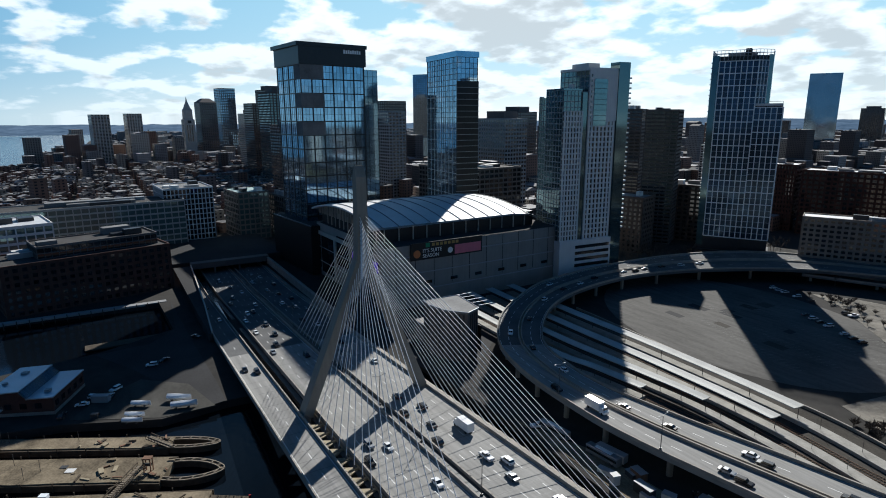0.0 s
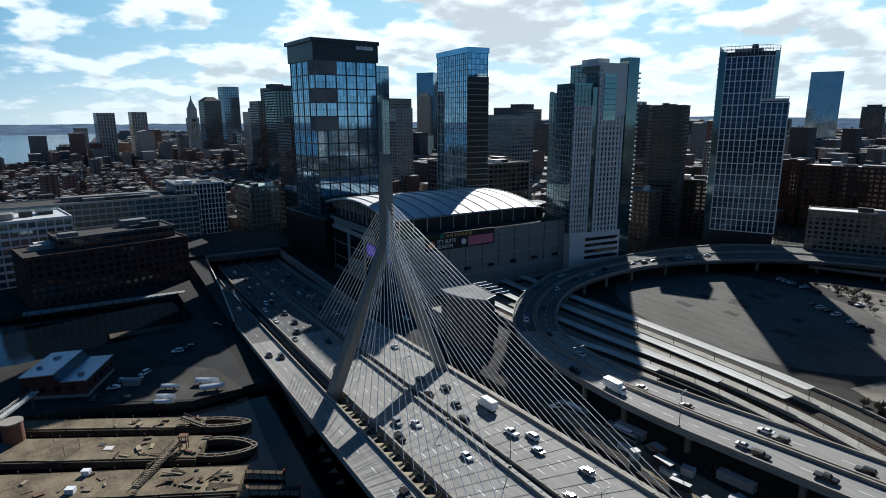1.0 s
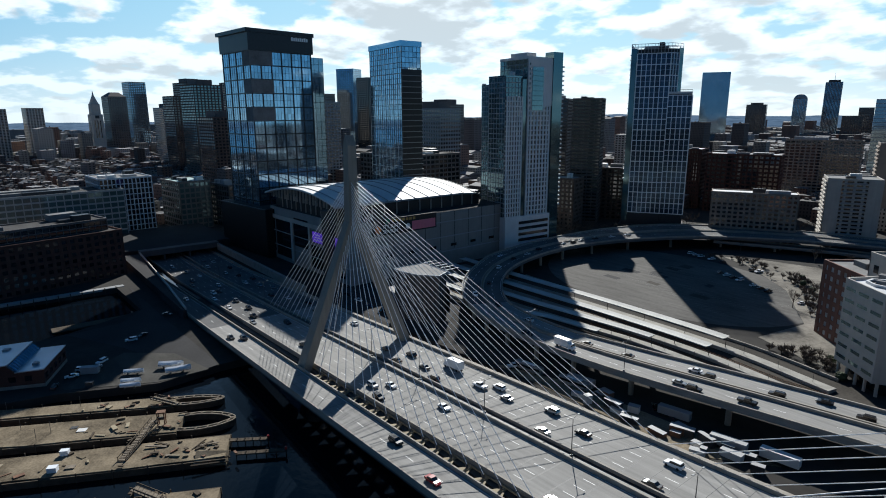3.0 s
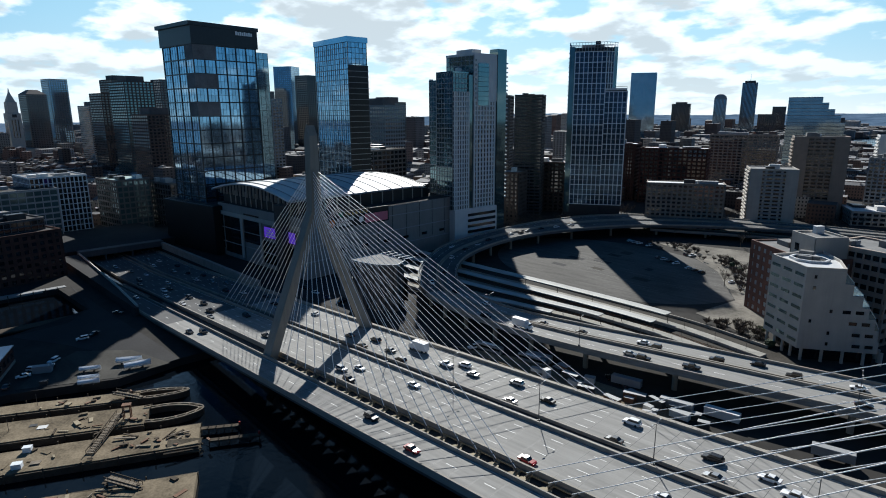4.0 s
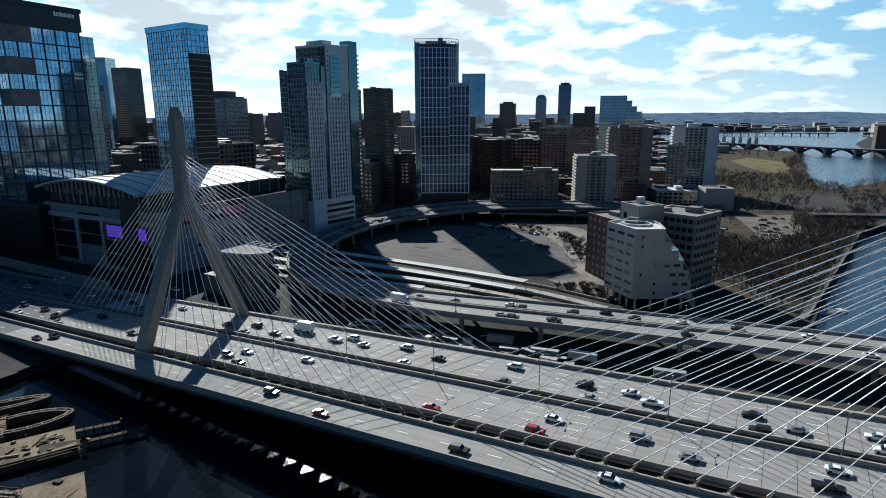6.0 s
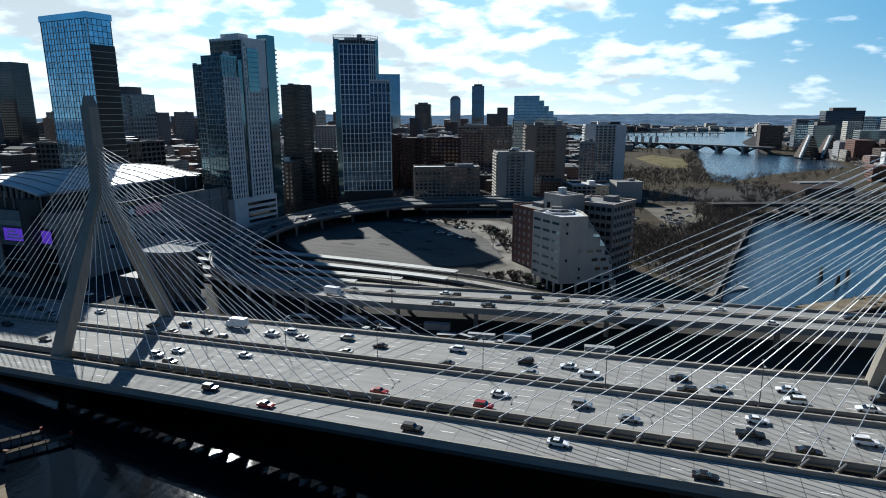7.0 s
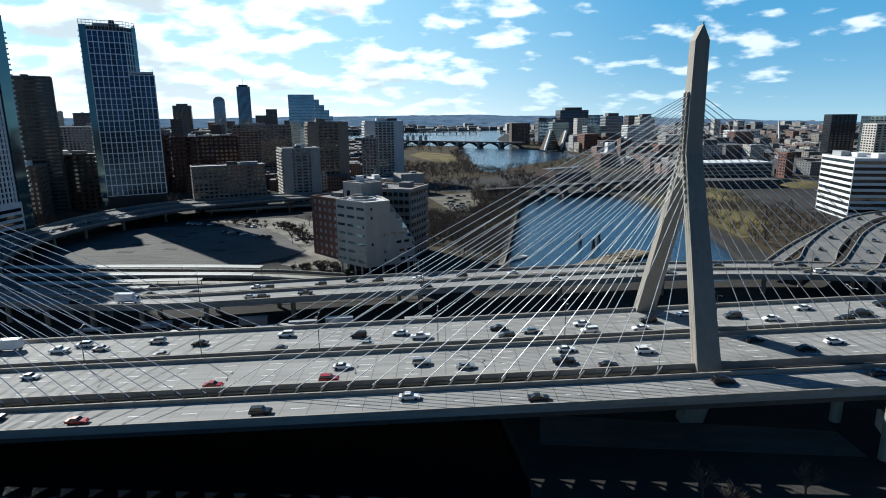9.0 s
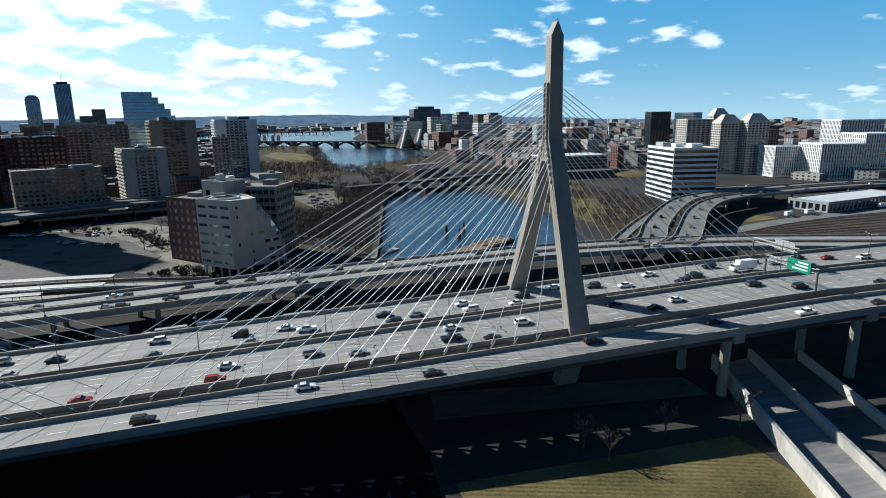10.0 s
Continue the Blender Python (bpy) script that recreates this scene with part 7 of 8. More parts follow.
fill("hill_city", "brick terraces of the old hill quarter", -700, 60, 480, 1900, 21, 9, 19, 0.15, [0, 0, 0, 3, 1], 0.85, 0.02, 0.5)
fill("back_city", "distant brick quarter", -2600, 0, 1900, 3600, 60, 10, 30, 0.1, [0, 3, 2], 0.8, 0.05)
fill("mid_city", "low brick blocks behind the arena", -420, -250, 270, 520, 26, 10, 26, 0.1, [0, 1, 3], 0.7, 0.05)
fill("cross_river_city", "brick mills and offices across the river", 455, 1500, 620, 2400, 24, 6, 20, 0.2, [0, 0, 1, 2, 3], 0.62, 0.04, 0.35)
fill("north_city", "low sheds and houses beyond the rail yards", 700, 2600, -500, 640, 30, 5, 15, 0.4, [0, 1, 2, 2], 0.55, 0.04, 0.5)
fill("east_shore", "far shore buildings over the harbour", -3600, -1900, 0, 1900, 70, 8, 24, 0.1, [1, 2, 3], 0.55, 0.05)
fill("far_north_city", "pale far sheds and houses", 1200, 3600, 500, 3600, 62, 5, 15, 0.4, [1, 2, 1, 0], 0.7, 0.03)
fill("horizon_city", "hazy far suburbs", -1400, 2800, 2500, 4300, 62, 6, 17, 0.1, [1, 2, 1], 0.6, 0.06)


def far_tower(name, label, x, y, w, d, h, rot, floors, nx, ny, wall, glass, top=None, share=(0.6, 0.55)):
    t = thing(name, pose(x, y, 0, 0, 0, rot), label, "tower" if h > 60 else "building")
    bm = boxes((-w / 2, w / 2, -d / 2, d / 2, 2.9, h))
    part("wall_body", bm, M[wall], t)
    vs, fs = [], []
    fh = (h - 6) / floors
    for run, n, sgn, ax in ((w, nx, -1, 0), (w, nx, 1, 0), (d, ny, -1, 1), (d, ny, 1, 1)):
        dep = (d if ax == 0 else w) / 2 * sgn * 1.002 + 0.05 * sgn
        for f in range(floors):
            for k in range(n):
                a = -run / 2 + (k + 0.5 - share[0] / 2) * run / n
                b = -run / 2 + (k + 0.5 + share[0] / 2) * run / n
                za = 5 + f * fh + fh * (1 - share[1]) / 2
                zb = za + fh * share[1]
                q = len(vs)
                vs += [(a, dep, za), (b, dep, za), (b, dep, zb), (a, dep, zb)] if ax == 0 else [(dep, a, za), (dep, b, za), (dep, b, zb), (dep, a, zb)]
                fs.append((q, q + 1, q + 2, q + 3))
    raw("glazing", vs, fs, ISLAND.get(M[glass].name, M[glass]), t, kind="stuff")
    if top == "pyramid":
        bm = bmesh.new()
        loft(bm, [rect(0, 0, h, w, d), rect(0, 0, h + 9, w * 0.4, d * 0.4)])
        part("pyramid_roof", bm, M[wall], t)
    elif top == "box":
        part("plant_room", boxes((-w * 0.3, w * 0.3, -d * 0.3, d * 0.3, h, h + 7)), M["darkstone"], t)
    elif top == "mast":
        bm = boxes((-w * 0.35, w * 0.35, -d * 0.35, d * 0.35, h, h + 8))
        tube(bm, (0, 0, h + 8), (0, 0, h + 34), 0.8, 6, 0.3)
        part("mast", bm, M["darkstone"], t)
    elif top == "dome":
        bm = bmesh.new()
        loft(bm, [rect(0, 0, h, w, d), rect(0, 0, h + 9, w * 0.85, d * 0.85), rect(0, 0, h + 16, w * 0.5, d * 0.5), rect(0, 0, h + 19, w * 0.1, d * 0.1)])
        part("crown", bm, M["greypanel"], t)
    return t


for args in (
    ("harbor_tower", "slim pale concrete harbour tower", -1271, -38, 34, 34, 111, 10, 36, 6, 6, "newconc", "glass"),
    ("harbor_tower", "slim pale concrete harbour tower", -1270, 25, 30, 30, 113, 10, 36, 6, 6, "newconc", "glass"),
    ("pyramid_tower", "grey stone tower with pyramid roof", -1304, 179, 38, 38, 138, 10, 36, 8, 8, "darkstone", "glass", "pyramid"),
    ("dark_tower", "tall dark round-cornered tower", -1395, 240, 42, 38, 174, 8, 44, 9, 8, "darkstone", "blueglass"),
    ("office_tower", "tan stone office tower with stepped top", -1041, 223, 42, 40, 112, 10, 28, 9, 8, "newconc", "glass", "box"),
    ("office_tower", "red-brown granite office tower", -935, 234, 40, 38, 153, 12, 38, 8, 8, "brownbrick", "glass", "box"),
    ("office_tower", "dark brown tower with green glass top", -718, 188, 44, 40, 140, 8, 36, 9, 8, "brownbrick", "greenglass", "box"),
    ("office_tower", "red-brown stepped office tower", -823, 187, 40, 38, 127, 8, 32, 8, 8, "brownbrick", "glass"),
    ("office_tower", "dark office tower with louvred side", -846, 279, 30, 30, 151, 8, 36, 6, 6, "darkstone", "glass"),
    ("glass_tower", "slim pale blue glass tower with slanted top", -935, 556, 40, 34, 190, 30, 48, 9, 8, "paleglass", "blueglass"),
    ("office_tower", "plain black office tower block", -829, 538, 34, 32, 167, 10, 40, 7, 7, "blackmetal", "glass"),
    ("office_tower", "grey stone office tower block", -508, 471, 42, 36, 112, 12, 28, 9, 8, "darkstone", "glass", "box"),
    ("office_tower", "dark grey slab tower", -440, 242, 24, 22, 112, 6, 30, 5, 5, "greypanel", "glass"),
    ("civic_block", "broad grey concrete civic block", -325, 312, 44, 30, 104, 6, 24, 12, 8, "greypanel", "glass", "box"),
    ("office_tower", "brown stone office tower", -560, 160, 40, 36, 96, 8, 24, 8, 8, "brownbrick", "glass", "box"),
    ("office_tower", "grey office tower with strip windows", -640, 330, 44, 38, 128, 8, 32, 9, 8, "darkstone", "glass"),
    ("office_tower", "dark slab office tower", -420, 560, 36, 30, 96, 12, 24, 7, 6, "darkstone", "glass", "box"),
    ("apartment_tower", "tan apartment slab behind downtown", -300, 640, 46, 20, 70, 12, 20, 10, 4, "precast", "glass"),
):
    far_tower(*args)
far_tower("mirror_tower", "huge blue mirror-glass skyscraper", -900, 2005, 90, 32, 239, 28, 60, 24, 9, "paleglass", "paleglass", None, (0.96, 0.9))
far_tower("skyscraper", "tall grey square skyscraper with mast", -712, 2543, 56, 50, 214, 18, 52, 12, 12, "darkstone", "blueglass", "mast")
far_tower("skyscraper", "domed glass skyscraper with crown", -789, 2452, 46, 40, 152, 18, 36, 9, 9, "greypanel", "blueglass", "dome")
far_tower("office_tower", "broad grey office tower", -905, 2351, 70, 40, 132, 18, 30, 14, 8, "darkstone", "glass", "box")
for x, y, w, h in ((-560, 2300, 60, 90), (-480, 2600, 70, 100), (-1000, 2200, 60, 110), (-1080, 2100, 50, 90), (-640, 2700, 50, 120), (-430, 2640, 80, 75), (-420, 2200, 60, 70)):
    far_tower("office_block", "far hazy office block", x, y, w, w * 0.6, h, 18, 20, 9, 6, "darkstone", "glass")
for x, y, w, d, h, rot, wall in ((700, 436, 40, 34, 37, -12, "whitepanel"), (724, 398, 46, 40, 41, -12, "whitepanel"), (772, 392, 44, 40, 51, -12, "whitepanel"), (905, 538, 60, 40, 63, -12, "whitepanel")):
    far_tower("lab_building", "white laboratory block with slit windows", x, y, w, d, h, rot, 9, 16, 14, wall, "glass", None, (0.42, 0.85))
for x, y, w, h, wall in ((698, 592, 40, 66, "precast"), (722, 578, 22, 71, "precast"), (662, 486, 26, 63, "precast"), (686, 470, 26, 64, "precast"), (730, 502, 26, 58, "brownbrick"), (768, 788, 34, 77, "blackmetal"), (720, 640, 30, 75, "paleglass")):
    far_tower("apartment_tower", "distant tan apartment tower with bay columns", x, y, w, w * 0.8, h, -10, 20, 6, 5, wall, "glass", "pyramid" if wall == "precast" and w < 30 else None)
# stepped glass hospital tower
sg = thing("stepped_glass_block", pose(-60, 900, 0, 0, 0, 12), "pale glass block stepping down on one side", "tower")
for k, (xa, xb, h) in enumerate(((-34, 8, 116), (8.1, 16, 108), (16.1, 24, 99), (24.1, 32, 90), (32.1, 38, 80))):
    part("step", boxes((xa, xb, -18, 18, 2.9, h)), M["paleglass"], sg)
    for j in range(int(h / 5)):
        part("floor_line", bar_mesh("floor_line", xb - xa, 0.3, 0.7, M["greypanel"]), None, sg, m=pose((xa + xb) / 2, -18.2, 5 + j * 5))
# clock tower
ct = thing("clock_tower", pose(-1290, 137, 0, 0, 0, 8), "pale stone clock tower with stepped spire", "clock tower")
bm = bmesh.new()
loft(bm, [rect(0, 0, 2.9, 24, 24), rect(0, 0, 100, 23, 23), rect(0, 0, 101, 18, 18), rect(0, 0, 122, 17, 17), rect(0, 0, 123, 14, 14), rect(0, 0, 140, 3, 3), rect(0, 0, 150, 0.4, 0.4)])
part("shaft", bm, M["newconc"], ct)
part("base_block", boxes((-30, 30, -30, 30, 2.9, 30)), M["precast"], ct)
part("clock_face", boxes((11.6, 12.0, -4, 4, 92, 98)), M["mullion"], ct)
for k in range(3):
    part("window_strip", boxes((11.5, 11.75, -6 + k * 5, -4 + k * 5, 20, 88)), M["glass"], ct)
    part("window_strip", boxes((-6 + k * 5, -4 + k * 5, -11.75, -11.5, 20, 88)), M["glass"], ct)
# cross-river blocks
for label, x, y, w, d, h, rot, wall, glass, share, top in (
    ("dark brick slab on the far river bank", 372, 1500, 50, 26, 60, 8, "brownbrick", "glass", (0.4, 0.4), None),
    ("dark office slab behind the riverside hotel", 452, 1520, 62, 30, 74, 8, "darkstone", "blueglass", (0.8, 0.5), None),
    ("tall grey-green glass office block", 512, 1500, 78, 40, 93, 8, "darkstone", "tealglass", (0.85, 0.6), "box"),
    ("tan stone office block with even windows", 480, 1250, 25, 25, 72, 8, "newconc", "glass", (0.5, 0.5), None),
    ("office block with a pale green roof storey", 445, 1330, 40, 30, 63, 8, "greypanel", "greenglass", (0.9, 0.5), "box"),
    ("dark glass office block", 570, 1500, 42, 34, 80, 8, "darkstone", "blueglass", (0.8, 0.6), None),
    ("grey office block with strip windows", 592, 1400, 46, 34, 77, 8, "greypanel", "glass", (0.9, 0.4), "box"),
    ("slim dark laboratory block", 672, 1500, 27, 27, 78, 8, "darkstone", "glass", (0.7, 0.5), None),
    ("beige stepped laboratory block", 676, 1400, 40, 30, 74, 8, "newconc", "glass", (0.6, 0.5), "box"),
    ("low white laboratory block", 585, 1200, 40, 30, 57, 8, "whitepanel", "glass", (0.8, 0.4), None),
    ("low green glass laboratory block", 500, 1200, 46, 30, 56, 8, "greypanel", "greenglass", (0.92, 0.6), None),
    ("red brick mill with even windows", 470, 1130, 32, 40, 41, 8, "brick", "glass", (0.55, 0.5), None),
    ("red brick mill with even windows", 512, 1120, 46, 36, 36, 8, "brick", "glass", (0.55, 0.5), "box"),
    ("low dark brick warehouse block", 492, 1060, 30, 30, 30, 8, "brownbrick", "glass", (0.5, 0.5), None),
    ("narrow white concrete stair tower", 433, 830, 12, 12, 36, 8, "whitepanel", "glass", (0.2, 0.3), None),
    ("brick block with a white framed front", 412, 775, 24, 22, 22, 8, "brick", "glass", (0.7, 0.5), None),
    ("cream apartment block with small windows", 546, 730, 32, 22, 36, 4, "newconc", "glass", (0.5, 0.5), "box"),
    ("broad dark roofed hall", 592, 760, 40, 50, 35, 4, "darkstone", "glass", (0.4, 0.3), None),
    ("slim red brick apartment block", 578, 590, 8, 14, 33, 10, "brick", "glass", (0.5, 0.5), None),
    ("slim red brick apartment block", 590, 606, 8, 14, 31, 10, "brick", "glass", (0.5, 0.5), None),
    ("white office block with slit windows", 686, 1110, 22, 20, 53, 8, "whitepanel", "glass", (0.5, 0.8), None),
    ("far beige apartment block", 964, 1500, 20, 18, 62, 8, "newconc", "glass", (0.5, 0.5), None),
    ("far beige apartment block", 946, 1600, 18, 18, 65, 8, "newconc", "glass", (0.5, 0.5), None),
    ("dark red brick school block", 754, 1060, 40, 26, 45, 8, "brick", "glass", (0.5, 0.5), None),
    ("long low hall with a white roof", 830, 1210, 62, 40, 44, 8, "whitepanel", "glass", (0.8, 0.3), None),
    ("low brick office block", 560, 930, 40, 26, 27, 8, "brick", "glass", (0.6, 0.5), None),
    ("low brick office block", 505, 900, 36, 24, 25, 8, "brownbrick", "glass", (0.6, 0.5), None),
    ("grey laboratory block with strip windows", 640, 900, 40, 30, 33, 8, "greypanel", "glass", (0.85, 0.45), "box"),
    ("pale concrete office block", 620, 1060, 44, 30, 40, 8, "precast", "glass", (0.8, 0.45), None),
):
    far_tower("town_block", label, x, y, w, d, h, rot, max(4, int(h / 4)), max(3, int(w / 4)), max(3, int(d / 4)), wall, glass, top, share)
hotel = thing("stepped_hotel", pose(428, 1235, 0, 0, 0, 14), "brick riverside hotel with pale stepped ends", "hotel")
for j in range(2):
    for k in range(9):
        part("terrace", boxes((-38 + j * 38 + k * 2.2, -2 + j * 38 - k * 1.2, -14 + k * 1.8, 16, 2.9 + k * 4.6, 7.5 + k * 4.6)), M["brownbrick"], hotel)
        part("stepped_edge", boxes((-38.6 + j * 38 + k * 2.2, -34.4 + j * 38 + k * 2.2, -14.6 + k * 1.8, -8 + k * 1.8, 3.0 + k * 4.6, 8.6 + k * 4.6)), M["whitepanel"], hotel, "pale stepped end")
        part("window_strip", boxes((-33.8 + j * 38 + k * 2.2, -3 + j * 38 - k * 1.2, -14.15 + k * 1.8, -14.0 + k * 1.8, 4.4 + k * 4.6, 6.6 + k * 4.6)), M["glass"], hotel)
# slim white bridge pylon far off
py_ = thing("bridge_pylon", pose(960, 1300, 0), "slim white leaning bridge pylon far off", "pylon")
bm = bmesh.new()
loft(bm, [rect(8, 0, 3, 5, 4), rect(0, 0, 62, 2.4, 2.4)])
part("shaft", bm, M["whitepanel"], py_)

# ---- hills on the horizon ----
vs, fs = [], []
NH = 720
HILL_AT = (0, 38, 44, 52, 60, 70, 82, 85, 92, 98, 112, 125, 140, 155, 185, 215, 360)      # bearing and height of the skyline
HILL_TO = (30, 14, 22, 34, 48, 75, 90, 102, 96, 94, 86, 104, 78, 58, 60, 60, 30)
for k in range(NH + 1):
    a = 2 * math.pi * k / NH
    deg = math.degrees(a)
    base = float(np.interp(deg, HILL_AT, HILL_TO))
    hgt = base - 6 + 5 * noise.noise((math.cos(a) * 4, math.sin(a) * 4, 0)) + 5 * noise.noise((math.cos(a) * 22, math.sin(a) * 22, 3)) + 4 * noise.noise((math.cos(a) * 90, math.sin(a) * 90, 7))
    for r, z in ((4000, 2.0), (4300, hgt * 0.55), (4650, hgt), (4800, hgt * 0.9)):
        vs.append((r * math.cos(a), r * math.sin(a), z))
for k in range(NH):
    for j in range(3):
        p = k * 4 + j
        fs.append((p, p + 4, p + 5, p + 1))
tagged(raw("far_hills", vs, fs, M["hill"], None, "low wooded hills on the horizon with blue-grey haze painted in", "structure"), category="hills")

# ---- river bridges ----
lb = thing("arch_bridge", label="dark steel arch bridge with four stone towers", category="bridge")
A, B = Vector((-150, 1650, 0)), Vector((362, 1340, 0))
ang = math.degrees(math.atan2(B.y - A.y, B.x - A.x))
Lb = (B - A).length
lb.matrix_world = pose(A.x, A.y, 0, 0, 0, ang)
part("deck", boxes((0, Lb, -12, 12, 13, 16)), M["darkstone"], lb)
for k in range(10):
    x0, x1 = k * Lb / 10, (k + 1) * Lb / 10
    bm = bmesh.new()
    pts = [(x0 + 3 + (x1 - x0 - 6) * j / 10, 2 + 10 * math.sin(math.pi * j / 10)) for j in range(11)]
    loft(bm, [[(x, -11, z), (x, 11, z), (x, 11, z + 1.4), (x, -11, z + 1.4)] for x, z in pts])
    bmesh.ops.recalc_face_normals(bm, faces=bm.faces)
    part("arch", bm, M["steel"], lb)
    part("pier", boxes((x0 - 2.5, x0 + 2.5, -13, 13, -1, 13)), M["precast"], lb)
for x in (Lb * 0.365, Lb * 0.44, Lb * 0.51):
    for y in (-13, 13):
        bm = bmesh.new()
        loft(bm, [rect(x, y, 10, 7, 6), rect(x, y, 28, 6, 5), rect(x, y, 28.2, 6.6, 5.6), rect(x, y, 32, 2, 2)])
        part("stone_tower", bm, M["precast"], lb)
hb = thing("long_bridge", pose(-420, 2560, 0, 0, 0, 4), "long low far river bridge on piers", "bridge")
part("deck", boxes((0, 760, -9, 9, 9, 12)), M["darkstone"], hb)
for k in range(25):
    part("pier", bar_mesh("pier_far", 4, 14, 10, M["precast"]), None, hb, m=pose(15 + k * 30, 0, -1))
vd = thing("viaduct", label="old concrete arched viaduct and dam by the basin", category="viaduct")
vd.matrix_world = pose(214, 428, 0, 0, 0, 23)
part("deck", boxes((-10, 260, -6, 6, 9, 11.5)), M["roofdark"], vd)
for k in range(10):
    part("pier", bar_mesh("viaduct_pier", 5, 11, 9.5, M["darkstone"]), None, vd, m=pose(k * 26, 0, -0.5))
mu = thing("museum_block", pose(312, 590, 0, 0, 0, 30), "low brick museum with rounded roof", "museum")
bm = bmesh.new()
loft(bm, [[(-28, -18, 2.9), (-28, 18, 2.9), (-28, 18, 12), (-28, 8, 16), (-28, -8, 16), (-28, -18, 12)], [(28, -18, 2.9), (28, 18, 2.9), (28, 18, 12), (28, 8, 16), (28, -8, 16), (28, -18, 12)]])
bmesh.ops.recalc_face_normals(bm, faces=bm.faces)
part("wall_body", bm, M["brownbrick"], mu)
part("roof_ridge", boxes((-26, 26, -7, 7, 16.01, 16.8)), M["roofgrey"], mu)
gb = far_tower("garage_block", "long dark parking block with open decks and a white roof", 489, 548, 82, 40, 24.5, 4, 5, 12, 6, "darkstone", "glass", None, (0.94, 0.5))
part("roof_slab", boxes((-41.6, 41.6, -20.6, 20.6, 24.51, 26.2)), M["whitepanel"], gb, "white flat roof")
for k in range(5):
    part("deck_edge", boxes((-41.5, 41.5, -20.7, -20.2, 4.6 + k * 4.0, 5.7 + k * 4.0)), M["precast"], gb, "pale deck edge")
far_tower("dam_block", "low dark service building by the dam", 470, 500, 96, 26, 11, 4, 2, 20, 5, "darkstone", "glass", None, (0.7, 0.4))
for mx, my, rx_, ry_, hh in ((428, 448, 26, 58, 3.4), (390, 312, 17, 36, 3.0), (548, 520, 30, 40, 4.0)):
    bm = bmesh.new()
    loft(bm, [[(mx + rx_ * f * (1 + 0.12 * math.sin(3 * a + mx)) * math.cos(a), my + ry_ * f * (1 + 0.12 * math.sin(3 * a + mx)) * math.sin(a), 3.02 + hh * z) for a in np.linspace(0, 2 * math.pi, 24, endpoint=False)] for f, z in ((1.0, 0), (0.86, 0.3), (0.66, 0.68), (0.42, 0.92), (0.12, 1.0))])
    tagged(part("grass_mound", bm, M["grass"]), "rounded mound of dry brown grass", "mound", kind="structure")

# ---- parks, banks and roads to the north-west ----
patch("river_park", [(345, 165), (347, 215), (352, 330), (346, 428), (420, 440), (450, 330), (420, 250), (380, 195)], 3.08, M["litter"], "brown winter ground of the river park", "park")
patch("park_lawn", [(352, 232), (372, 240), (392, 290), (380, 330), (358, 320)], 3.11, M["grass"], "dry grass clearing in the river park", "lawn")
patch("point_lawn", [(350, 345), (372, 352), (400, 420), (348, 424)], 3.11, M["grass"], "yellow winter lawn on the river point", "lawn")
patch("esplanade", [(160, 860), (192, 880), (188, 1080), (120, 1190), (96, 1080)], 3.12, M["grass"], "dry yellow riverside lawn", "park")
patch("north_lawn", [(188, -28), (254, -27), (258, -60), (262, -260), (206, -290), (190, -60)], 3.08, M["grass"], "sunlit dry lawn on the north bank", "lawn")
patch("north_path", [(190, -2), (262, -8), (262, 3), (192, 12)], 3.06, M["lot"], "paved path below the bridge", "path")
patch("wood_floor", [(112, 250), (150, 226), (182, 172), (198, 176), (205, 205), (221, 300), (229, 352), (237, 406), (262, 462), (240, 480), (200, 475), (150, 470), (120, 320)], 3.05, M["litter"], "brown leaf litter under the bank trees", "woodland")
patch("hospital_road", [(140, 262), (186, 182), (196, 178), (190, 196), (150, 270)], 3.1, M["gravel"], "pale access road along the bank", "road")
patch("hospital_lot", [(150, 440), (200, 470), (199, 384), (181, 318), (168, 372)], 3.1, M["gravel"], "pale asphalt car park among trees", "car park")
patch("esplanade_wood", [(20, 700), (110, 640), (130, 550), (249, 640), (233, 688), (219, 702), (211, 1000), (199, 1438), (30, 1500), (10, 900)], 3.04, M["litter"], "brown ground under leafless riverside trees", "woodland")
patch("far_bank", [(240, 690), (300, 640), (440, 640), (470, 985), (470, 1300), (430, 1720), (353, 1600), (351, 1400), (357, 1326), (426, 1260), (441, 1128), (429, 984), (371, 919), (301, 819), (259, 734)], 3.04, M["litter"], "brown river bank with bare trees", "woodland")
patch("sandy_verge", [(0, 305), (23, 292), (60, 255), (88, 205), (82, 172), (112, 158), (114, 195), (84, 240), (74, 300), (52, 322), (20, 316)], 3.12, M["paleground"], "bare sandy verge by the car park", "verge")
patch("east_yard", [(385, 140), (480, 118), (700, 100), (1100, 120), (1100, 250), (640, 250), (480, 225), (420, 180)], 3.1, M["ballast"], "brown rail yard ballast to the north", "ballast")


